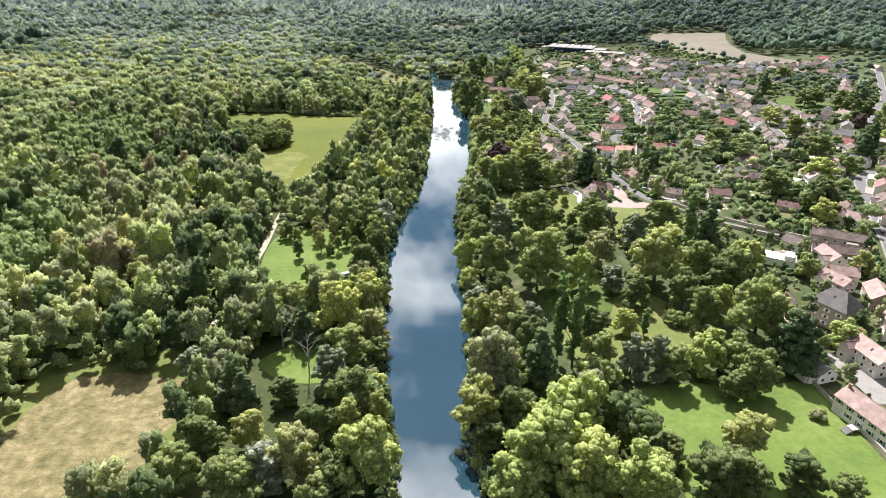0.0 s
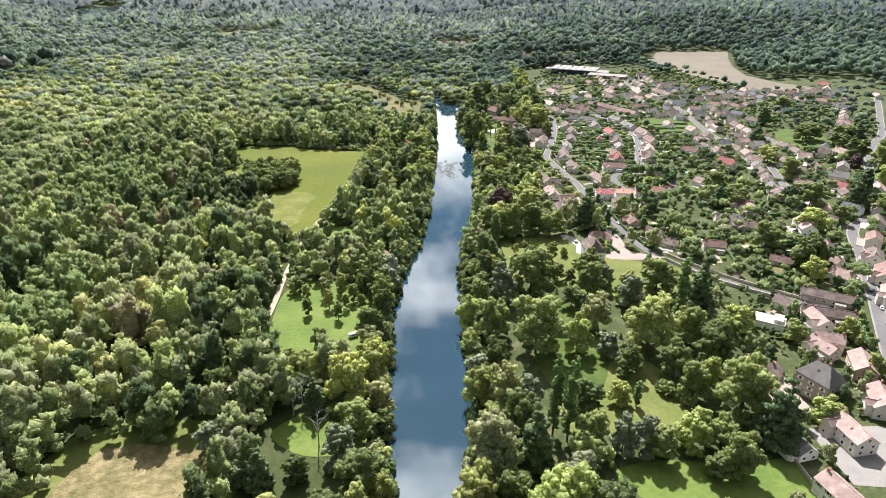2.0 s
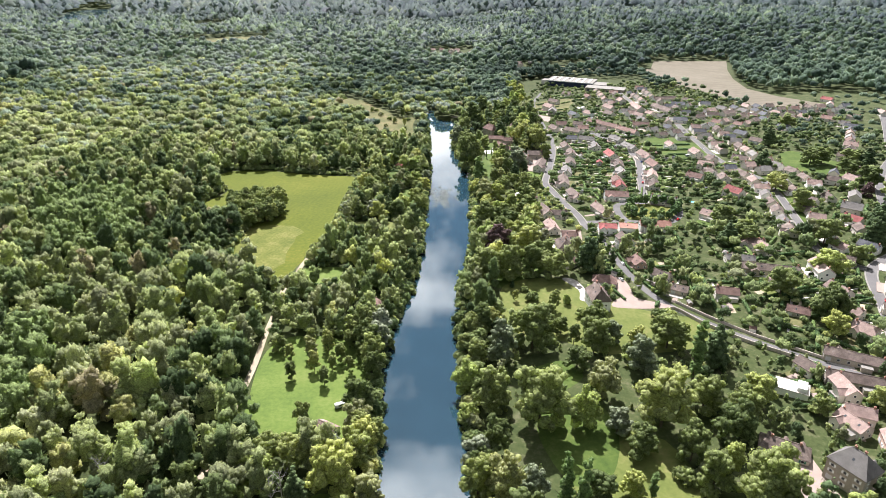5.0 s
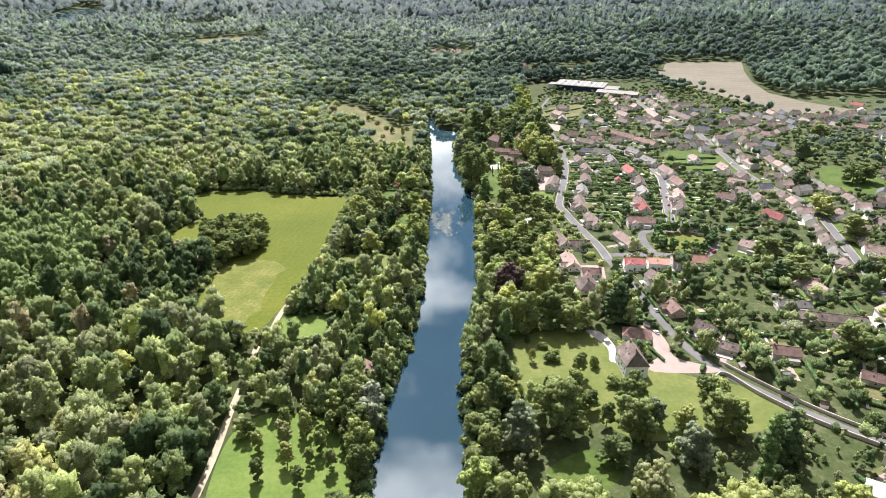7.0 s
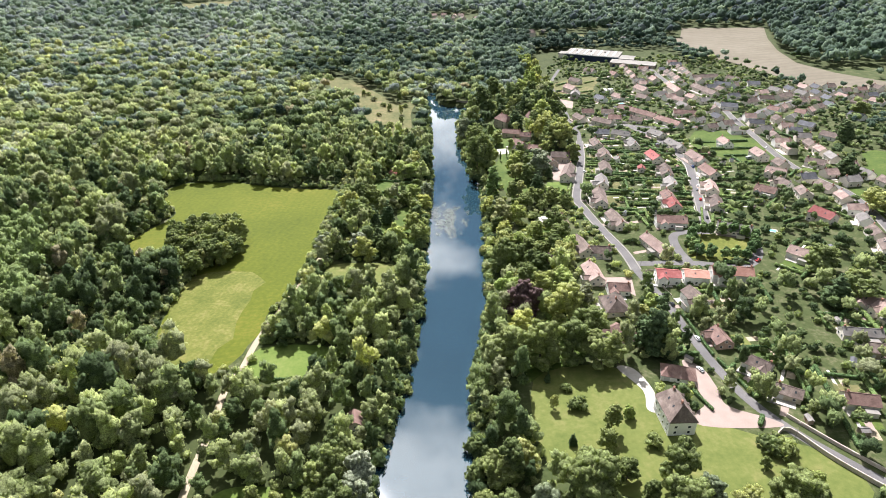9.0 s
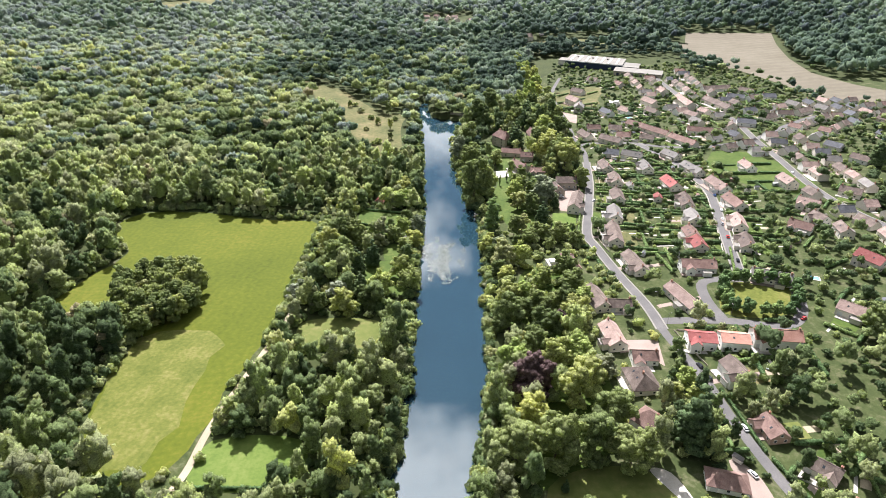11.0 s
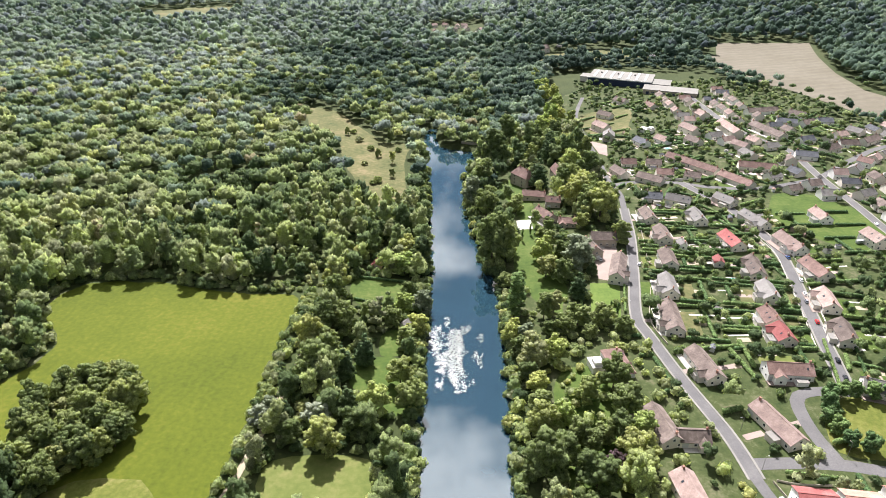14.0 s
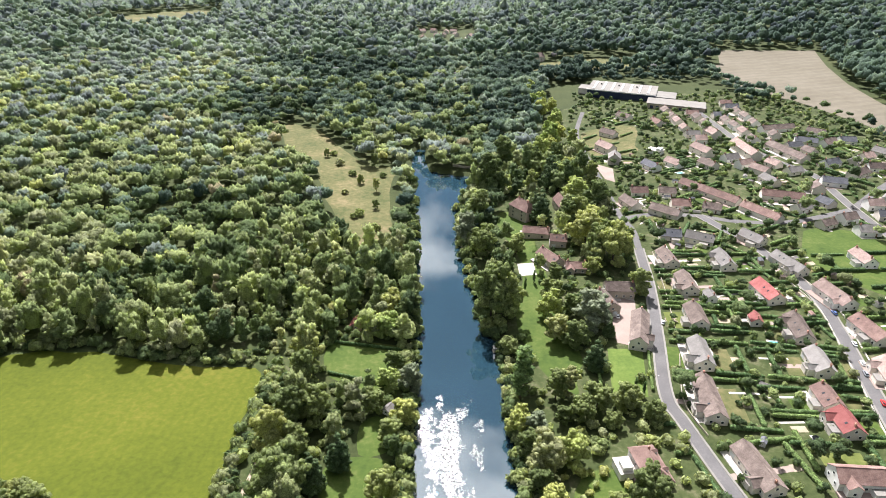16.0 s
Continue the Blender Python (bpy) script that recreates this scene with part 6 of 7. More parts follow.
for a, b, what, s, h in [(38, 521, "broad", 0.98, 0.8), (47, 523, "lime", 0.78, 0.9), (59, 537, "broad", 0.78, 0.9), (38, 531, "broad", 0.78, 0.8), (36, 552, "broad", 0.75, 0.8), (34, 572, "broad", 0.75, 0.8), (36, 680, "broad", 1.06, 0.9), (30, 694, "silver", 1.00, 0.8),
                         (33, 637, "broad", 0.69, 0.7), (62, 684, "broad", 0.88, 0.8), (70, 668, "broad", 0.78, 0.8), (66, 700, "tall", 0.78, 0.8), (90, 612, "bush", 1.6, 1.0), (82, 572, "bush", 2.2, 1.0), (62, 572, "bush", 2.6, 0.8), (56, 577, "bush", 2.2, 0.8)]:
    tree(what, a, b, s, h, group="riverside garden trees")
for a, b in [(84.6, 603), (87.6, 600.6), (48.6, 695), (54.8, 703)]:
    tree("poplar", a, b, 0.36, 0.7, label="small dark columnar garden cypress", group="garden cypresses")
for a, b, what, s, h in [(-23.7, 610, "lime", 0.75, 0.8), (-15.5, 589, "lime", 0.88, 0.85), (-17, 664, "broad", 1.06, 0.9), (-25, 667, "broad", 1.00, 0.9), (-29, 652, "lime", 0.88, 0.8), (-14, 612.5, "silver", 0.88, 0.9), (-22, 624, "broad", 0.69, 0.8),
                         (-43.2, 530.5, "conifer", 0.8, 0.85), (-57.9, 549, "broad", 1.44, 0.9), (-68, 574, "broad", 1.06, 1.0), (-63, 583, "tall", 1.12, 0.9), (-53, 589, "broad", 1.06, 0.9), (-32, 530, "lime", 0.90, 0.9), (-54, 521, "silver", 0.94, 0.8), (-38, 518, "broad", 0.88, 0.8)]:
    tree(what, a, b, s, h, group="west bank garden trees")
for a, b, what, s, h in [(-22, 548, "broad", 0.90, 0.9), (-17, 533, "broad", 0.88, 0.9), (-29, 596, "broad", 0.75, 0.8), (-21, 578, "broad", 0.78, 0.8), (-57, 570, "tall", 0.88, 0.8), (-78, 521, "silver", 0.69, 0.8), (-75, 528, "silver", 0.62, 0.9), (-62, 530, "bush", 2.4, 1.0),
                         (-60, 605, "tall", 1.12, 1.0), (-62, 625, "broad", 1.12, 1.0), (-50, 508, "broad", 1.00, 0.9), (-64, 512, "broad", 0.75, 0.9)]:
    tree(what, a, b, s, h, group="west bank garden trees")
# thin trees on the riverside lawn
for a, b, s in [(-72, 292, 0.5), (-62, 300, 0.55), (-55, 288, 0.5), (-66, 312, 0.6), (-50, 308, 0.55), (-76, 308, 0.5), (-58, 318, 0.6), (-44, 298, 0.5), (-68, 322, 0.55), (-60, 326, 0.5), (-47, 320, 0.6), (-82, 316, 0.5), (-40, 310, 0.5), (-53, 300, 0.45)]:
    tree("tall", a, b, s, 0.95, label="thin light-crowned tree on the riverside lawn", group="thin lawn trees")
# bank shrubs hanging over the water
for side in (-1, 1):
    b = 120.0
    while b < 840:
        a = float(bank_left(b) - 0.6 if side < 0 else bank_right(b) + 0.6)
        tree("bush", a + rng.uniform(-0.8, 0.8), b, rng.uniform(1.5, 3.4), rng.uniform(0.8, 1.2), label="shrub leaning over the river bank")
        b += rng.uniform(10.5, 19.5)
SHRUBS = [foliage([(0, 0, 0.9, 1.0, 0.9), (0.7, 0.3, 0.8, 0.8, 0.9), (-0.5, 0.6, 0.7, 0.7, 0.9)], 34, 0.34, s) for s in range(5)]
y = np.concatenate([np.arange(120, 880, 3.4), np.arange(120, 860, 3.6)]) + rng.uniform(-1.2, 1.2, 224 + 206)
x = np.where(np.arange(len(y)) < 224, bank_left(y) - rng.uniform(-0.4, 3.0, len(y)), bank_right(y) + rng.uniform(-0.4, 3.0, len(y)))
ok = rng.random(len(y)) < 0.85
forest("bank_shrubs", x[ok], y[ok], 2.5, SHRUBS, MAT_WOODS, "tangled shrubs along the water's edge", 19, np.clip(0.22 + 0.22 * rng.normal(size=ok.sum()), 0, 0.95))
x, y = scatter(-96, -16, 392, 735, 4.8, seed=48)
ok = outside(x, y, 0.6) & ~in_water(x, y, 2) & ~near_lane(x, y, 0.6) & ~near_house(x, y, 1.2) & (rng.random(len(x)) < 0.62)
forest("undergrowth", x[ok], y[ok], 1.7, SHRUBS, MAT_WOODS, "undergrowth and shrubs between the west bank gardens", 20, np.clip(0.28 + 0.24 * rng.normal(size=ok.sum()), 0, 0.95))

edge = smooth_outline(FIELD, 5)
px, py = [], []
for q, w in zip(edge, edge[1:] + edge[:1]):
    out_dir = np.array([w[1] - q[1], q[0] - w[0]])
    out_dir = out_dir / (np.linalg.norm(out_dir) + 1e-9)
    if inside_poly(np.array([q[0] + 2 * out_dir[0]]), np.array([q[1] + 2 * out_dir[1]]), FIELD)[0]:
        out_dir = -out_dir
    for _ in range(max(1, int(np.linalg.norm(w - q) / 1.7))):
        p = q + (w - q) * rng.random() + out_dir * rng.uniform(1.5, 8.0)
        px.append(p[0])
        py.append(p[1])
x, y = np.array(px), np.array(py)
ok = ~near_lane(x, y, 0.8) & ~inside_poly(x, y, FIELD)
forest("meadow_edge_shrubs", x[ok], y[ok], 2.1, SHRUBS, MAT_WOODS, "shrubs and low branches along the meadow edge", 23, np.clip(0.34 + 0.24 * rng.normal(size=ok.sum()), 0, 0.95))

# woodland west of the riverside trees
MID = [crown(round_lobes(s + 70, 6, 6.4, 18.8), 46, 70, 0.55, s, 1.35, 0.88) for s in range(7)] + [crown(round_lobes(s + 80, 6, 5.0, 22.5, 0.55), 46, 70, 0.52, s, 1.25, 0.88) for s in range(5)]
def canopy_lobes(seed, radius, height):
    """A broad, low-domed crown as seen over a closed wood."""
    r = np.random.default_rng(seed)
    out = [(0, 0, height * 0.62, radius * 0.78, 0.72)]
    for i in range(3):
        a = 2.1 * i + r.random() * 1.5
        out.append((radius * 0.5 * math.cos(a), radius * 0.5 * math.sin(a), height * (0.48 + 0.22 * r.random()), radius * (0.42 + 0.16 * r.random()), 0.85))
    return out


LOW = [crown(canopy_lobes(s + 90, 6.4, 16.0 + s % 3), 15, 8, 0.9, s, 1.7, 0.92) for s in range(12)]
FAR = [crown([(0, 0, 11, 6.0, 0.80), (2.6, 1.6, 10.2, 3.8, 0.8)], 5, 0, 1.1, s, 2.2, 0.95) for s in range(8)]
SOME = [crown([(0, 0, 10.5, 6.6, 0.85)], 3, 0, 1.3, s, 2.6, 1.0, ball=CAP) for s in range(6)]
DIM = [crown([(0, 0, 10.5, 7.2, 0.8)], 1, 0, 2.6, s, 3.0, 1.05, ball=CAP) for s in range(5)]
for y0, y1, gap, size, sd in ((60, 393, 10.8, 1.08, 31), (393, 705, 9.6, 0.90, 37)):
    x, y = scatter(-352, -117, y0, y1, gap, seed=sd)
    ok = outside(x, y, 3.2) & ~near_lane(x, y, 2.2) & (x > -75 - 0.74 * y) & ~inside_poly(x, y, [(-175.5, 507), (-181.5, 546), (-159, 586.5), (-133.5, 550.5), (-132, 522), (-145.5, 486)])
    ok &= ~inside_poly(x, y, POPLARS_A) & ~inside_poly(x, y, POPLARS_B)
    lean = 0.06 if sd == 31 else 0.04
    hue = np.array([noise.noise((a * 0.010, b * 0.010, 9.0)) for a, b in zip(x[ok], y[ok])])
    forest("woodland", x[ok], y[ok], size, MID, MAT_WOODS, "dense mixed woodland on the flat west bank", sd, np.where(rng.random(ok.sum()) < 0.02, 1.0, np.clip(0.30 + lean + 0.50 * hue + 0.20 * rng.normal(size=ok.sum()), 0, 0.96)))
for poly, sd in ((POPLARS_A, 61), (POPLARS_B, 62)):
    x, y = scatter(-330, -165, 225, 547.5, 8.4, 0.22, seed=sd)
    ok = inside_poly(x, y, poly) & outside(x, y, 3)
    forest("poplar_plantation", x[ok], y[ok], 0.92, MID, MAT_PLANT, "plantation of even bright green poplars", sd, np.clip(0.5 + 0.25 * rng.normal(size=ok.sum()), 0, 1))
x, y = np.concatenate([q[0] for q in REST]), np.concatenate([q[1] for q in REST])
forest("riverside_wood", x, y, np.where(y < 322, 1.0, np.where(x > 93, 0.66, 0.80)), MID, MAT_WOODS, "mixed park and riverside trees in leaf", 13, np.clip(0.38 + 0.24 * rng.normal(size=len(x)), 0, 0.95))
# the grove inside the field
x, y = scatter(-183, -121, 475, 591, 7.4, seed=32)
ok = inside_poly(x, y, [(-168, 490), (-172, 522), (-157, 551), (-134, 537), (-128, 512), (-141, 482)])
for a, b in zip(x[ok], y[ok]):
    tree("broad" if rng.random() < 0.85 else "tall", a, b, rng.uniform(0.62, 0.92), rng.uniform(0.85, 1.1), label="dark broadleaf tree of the grove in the meadow", group="grove trees")
x, y = scatter(-720, 45, 660, 1350, 10.2, seed=33)
ok = outside(x, y, 3.8) & ~in_water(x, y, 2.2) & ~((x > -117) & (y < 750)) & ~((x > -352) & (y < 705)) & (x > -75 - 0.72 * y) & ~near_house(x, y, 3)
x, y = x[ok], y[ok]
# leaves with haze in their colour grow commoner with distance
hazed = rng.random(len(x)) < np.clip((y - 700) / 600, 0.1, 0.92)
for some, mat, sd in ((hazed, MAT_VALLEY_HAZE, 3), (~hazed, MAT_WOODS, 18)):
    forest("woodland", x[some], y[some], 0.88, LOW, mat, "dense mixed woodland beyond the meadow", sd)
x, y = scatter(-705, -352.5, 225, 660, 10.2, seed=34)
ok = (x > -75 - 0.74 * y)
forest("woodland", x[ok], y[ok], 0.88, LOW, MAT_WOODS, "dense mixed woodland on the flat west bank", 4)
# trees beyond the mill pond and on the village edge
x, y = scatter(45, 195, 900, 1350, 10.5, seed=35)
ok = outside(x, y, 2.0) & ~in_water(x, y, 2.2) & ~near_lane(x, y, 2.0) & ~near_house(x, y, 4) & ((x < 82 + 0.2 * (y - 900)) | (y > 1200))
forest("woodland", x[ok], y[ok], 0.95, LOW, MAT_VALLEY_HAZE, "leafy trees beyond the mill pond", 5)
x, y = scatter(30, 114, 660, 900, 10.2, seed=36)
ok = outside(x, y, 2.0) & ~in_water(x, y, 1.0) & ~near_lane(x, y, 2.0) & ~near_house(x, y, 3.0) & (y > 832) & (rng.random(len(x)) < 0.8)
forest("woodland", x[ok], y[ok], 0.85, MID, MAT_WOODS, "trees round the old mill", 6)

# distant woods to the horizon
LAKESIDE = [(-1560, 2960), (-1410, 3010), (-1070, 2080), (-1130, 1960), (-1215, 1990)]
xa, ya = scatter(-1725, 1725, 1170, 1800, 13.5, seed=41)
xb, yb = scatter(-1920, 1920, 1800, 2475, 17.5, seed=47)
x, y = np.concatenate([xa, xb]), np.concatenate([ya, yb])
ok = outside(x, y, 6) & (np.abs(x) < 90 + 0.74 * y) & ~((x > -720) & (x < 45) & (y < 1350)) & ~((x > 45) & (x < 195) & (y < 1350)) & ~near_house(x, y, 6) & ~inside_poly(x, y, [(-30, 1500), (75, 1500), (80, 1690), (-40, 1690)])
ok &= ~((x > 142) & (x < 375) & (y < 1222)) & ((y > 1245) | (x < 0) | (x > 450))
x, y = x[ok], y[ok]
ok = ~inside_poly(x, y, LAKESIDE)
x, y = x[ok], y[ok]
# the farther a tree, the likelier its leaves carry the painted haze
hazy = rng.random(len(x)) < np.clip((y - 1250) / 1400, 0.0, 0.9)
for some, mat, sd in ((hazy, MAT_FAR_HAZE, 7), (~hazy, MAT_VALLEY_HAZE, 17)):
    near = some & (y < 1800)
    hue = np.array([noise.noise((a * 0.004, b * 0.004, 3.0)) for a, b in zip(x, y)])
    # last term darkens the eastern woods: a cloud shadow painted as leaf tint
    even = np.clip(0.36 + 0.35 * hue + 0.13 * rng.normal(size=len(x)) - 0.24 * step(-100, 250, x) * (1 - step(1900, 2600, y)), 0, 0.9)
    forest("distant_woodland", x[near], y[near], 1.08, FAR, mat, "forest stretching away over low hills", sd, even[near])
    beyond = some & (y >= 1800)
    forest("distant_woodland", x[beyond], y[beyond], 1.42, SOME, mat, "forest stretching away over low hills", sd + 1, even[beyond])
x, y = scatter(510, 1350, 840, 1245, 14, seed=42)
ok = outside(x, y, 5) & (x < 390 + 0.75 * y) & (x > 495 + 0.55 * (1050 - y)) & ~near_lane(x, y, 10) & ~near_house(x, y, 8) & ((y > 1035) | (x > 645))
forest("distant_woodland", x[ok], y[ok], 1.1, FAR, MAT_VALLEY_HAZE, "wood beside the stubble field", 8, np.clip(0.13 + 0.10 * rng.normal(size=ok.sum()), 0, 0.9))
# here every crown has the haze in its leaf colour
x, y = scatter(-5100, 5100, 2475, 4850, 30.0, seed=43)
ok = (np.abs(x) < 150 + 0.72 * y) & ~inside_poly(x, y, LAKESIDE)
forest("distant_woodland", x[ok], y[ok], 2.45, DIM, MAT_FAR_HAZE, "forest reaching to the horizon, haze put into its leaf colour", 9)
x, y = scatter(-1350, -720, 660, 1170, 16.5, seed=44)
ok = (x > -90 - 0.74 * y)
forest("distant_woodland", x[ok], y[ok], 1.5, FAR, MAT_VALLEY_HAZE, "forest at the valley edge", 10)

# belts of trees round the factory
x, y = scatter(150, 420, 1085, 1290, 11, seed=45)
ok = outside(x, y, 3) & ~near_house(x, y, 6) & ~near_lane(x, y, 3) & ((y > 1190) | (x > 345)) & (rng.random(len(x)) < 0.75)
forest("tree_belt", x[ok], y[ok], 0.75, LOW, MAT_VALLEY_HAZE, "belt of trees and scrub round the factory", 14)
# shrubs in the riverside gardens
x, y = scatter(28, 110, 330, 830, 7.0, seed=46)
ok = outside(x, y, 0.8) & ~in_water(x, y, 3) & ~near_lane(x, y, 0.8) & ~near_house(x, y, 1.6) & (rng.random(len(x)) < np.where((y > 480) & (y < 710), 0.62, 0.42))
forest("riverside_shrubs", x[ok], y[ok], 1.9, [foliage([(0, 0, 0.9, 1.0, 0.9), (0.7, 0.3, 0.8, 0.8, 0.9)], 24, 0.36, s) for s in range(4)], MAT_WOODS, "shrubs and flower bushes in riverside gardens", 15)
x, y = scatter(20, 150, 172, 345, 6.4, seed=55)
ok = outside(x, y, 1.0) & ~in_water(x, y, 2) & ~near_lane(x, y, 0.8) & ~near_house(x, y, 1.6) & clear_of_fixed(x, y, 4.0) & (rng.random(len(x)) < np.where(y > 262, 0.42, 0.26))
ok &= ~inside_poly(x, y, [(52, 200), (54, 236), (66, 256), (92, 250), (104, 226), (100, 200), (78, 198)])
x, y = x[ok], y[ok]
forest("park_undergrowth", x, y, np.where(rng.random(len(x)) < 0.3, 0.45, 0.20), MID, MAT_WOODS, "young trees and shrubs under the park trees", 22, np.clip(0.40 + 0.25 * rng.normal(size=len(x)), 0, 0.95))
# gardens between the riverside park and the main street
x, y = scatter(118, 262, 165, 312, 6.6, seed=53)
ok = outside(x, y, 0.8) & ~near_lane(x, y, 0.8) & ~near_house(x, y, 1.4) & (rng.random(len(x)) < 0.62) & (x < 75 + 0.62 * y)
x, y = x[ok], y[ok]
forest("garden_trees", x, y, np.where(rng.random(len(x)) < 0.35, 0.42, 0.20), MID, MAT_WOODS, "garden trees and shrubs round the old houses", 16, np.clip(0.25 + 0.25 * rng.normal(size=len(x)), 0, 0.95))
x, y = scatter(400, 660, 690, 985, 15.0, seed=54)
ok = outside(x, y, 3) & ~near_lane(x, y, 3) & ~near_house(x, y, 3.0) & (rng.random(len(x)) < 0.55) & (x < 120 + 0.62 * y)
forest("garden_trees", x[ok], y[ok], 0.62, LOW, MAT_VALLEY_HAZE, "garden trees and hedgerows on the village edge", 21, np.clip(0.16 + 0.16 * rng.normal(size=ok.sum()), 0, 0.95))
# tall trees between the mill and the road
for a, b, what, s in [(87.6, 845, "conifer", 1.2), (96.6, 880, "tall", 1.15), (103.5, 859, "broad", 1.1), (94.7, 777, "broad", 1.1), (98, 728, "broad", 1.25), (110, 727, "broad", 1.2), (70, 830, "tall", 1.0), (112, 780, "broad", 0.9),
                      (118, 815, "tall", 0.85), (120, 850, "tall", 0.9), (112, 900, "broad", 1.0), (121, 935, "tall", 0.9), (106, 760, "tall", 0.9), (88, 905, "lime", 1.2), (80, 880, "broad", 1.1), (118, 880, "broad", 0.8)]:
    tree(what, a, b, s, 1.05, label="", group="trees by the mill")
# lime trees on the village edge beyond the mill
for a, b, s in [(112, 1150, 1.08), (104, 1120, 1.15), (117, 1090, 1.08), (110, 1050, 1.15), (118, 1003, 1.08), (101, 932, 0.86), (112, 960, 1.08), (124, 1030, 0.86), (106, 1080, 1.08), (126, 1070, 0.86)]:
    tree("lime", a, b, s, 0.95, label="tall yellow-green lime tree at the village edge", group="village edge limes")
# garden trees and bushes through the village
x, y = scatter(93, 495, 307.5, 1130, 12.9, seed=51)
ok = outside(x, y, 1.0) & ~near_lane(x, y, 1.2) & ~near_house(x, y, 1.8) & (x < 180 + 0.52 * y) & (x > 0.22 * (y - 840) * (y > 840) + 96)
ok &= ~((x < 150) & (y < 495))
x, y = x[ok], y[ok]
dense = (rng.random(len(x)) < np.where(y < 480, 0.92, np.where(x > 292, 0.66, 0.62)))
x, y = x[dense], y[dense]
size = np.where(y < 480, 0.56, np.where(x > 292, 0.48, 0.44)) * (0.7 + 0.7 * rng.random(len(x)))
forest("garden_trees", x, y, size, LOW, MAT_WOODS, "garden trees and shrubs between the houses", 11, np.clip(np.where(y < 480, 0.30, 0.11) + 0.17 * rng.normal(size=len(x)), 0, 0.95))
x, y = scatter(93, 495, 307.5, 1130, 7.8, seed=52)
ok = outside(x, y, 0.5) & ~near_lane(x, y, 0.5) & ~near_house(x, y, 0.9) & (x < 180 + 0.52 * y) & (rng.random(len(x)) < 0.62) & (x > 0.22 * (y - 840) * (y > 840) + 96)
BUSHES = [foliage([(0, 0, 0.9, 1.0, 0.9), (0.7, 0.3, 0.8, 0.8, 0.9)], 22, 0.42, s) for s in range(4)]
forest("garden_shrubs", x[ok], y[ok], 1.6, BUSHES, MAT_WOODS, "low shrubs and flower bushes in gardens", 12, np.clip(0.12 + 0.2 * rng.normal(size=ok.sum()), 0, 0.95))

# ---- gardens: hedges, plots, sheds ----
sr = np.random.default_rng(99)


def hedge(x0, y0, x1, y1, h=2.0, w=2.0, label="clipped green garden hedge between plots"):
    ln = math.hypot(x1 - x0, y1 - y0)
    n = max(2, int(ln / 0.85))
    lobes = [(ln * ((i + 0.5) / n - 0.5), 0, h * 0.5, w * 0.62, h / w * 0.85) for i in range(n)]
    v, f = foliage(lobes, int(ln * 4), 0.36, int(sr.integers(9999)), core=0.98, wild=0.5)
    cx, cy = (x0 + x1) / 2, (y0 + y1) / 2
    ob = new("hedge", mesh_from("hedge", v, f, MAT_HEDGE))
    ob.matrix_basis = pose(cx, cy, gz(cx, cy) - 0.1, 0, 0, math.degrees(math.atan2(y1 - y0, x1 - x0)))
    return tagged(ob, label, "hedge", "garden hedges")


def hedge_clear(x0, y0, x1, y1, **kw):
    """A hedge along the stretch of a line that meets no house or road."""
    n = 14
    xs, ys = np.linspace(x0, x1, n), np.linspace(y0, y1, n)
    ok = ~near_house(xs, ys, 0.8) & ~near_lane(xs, ys, -0.2)
    best, run = (0, 0), 0
    for i in range(n):
        run = run + 1 if ok[i] else 0
        if run > best[1] - best[0]:
            best = (i + 1 - run, i + 1)
    a, b = best
    if b - a > 3:
        hedge(xs[a], ys[a], xs[b - 1], ys[b - 1], **kw)


def plot(cx, cy, L, W, rot, material, label):
    c, s = math.cos(radians(rot)), math.sin(radians(rot))
    pts = [(cx + u * c - v * s, cy + u * s + v * c) for u, v in ((-L / 2, -W / 2), (L / 2, -W / 2), (L / 2, W / 2), (-L / 2, W / 2))]
    patch("lawn", pts, material, 0.07 + 0.01 * float(sr.random()), label, "lawn", rounded=False, clear=False)


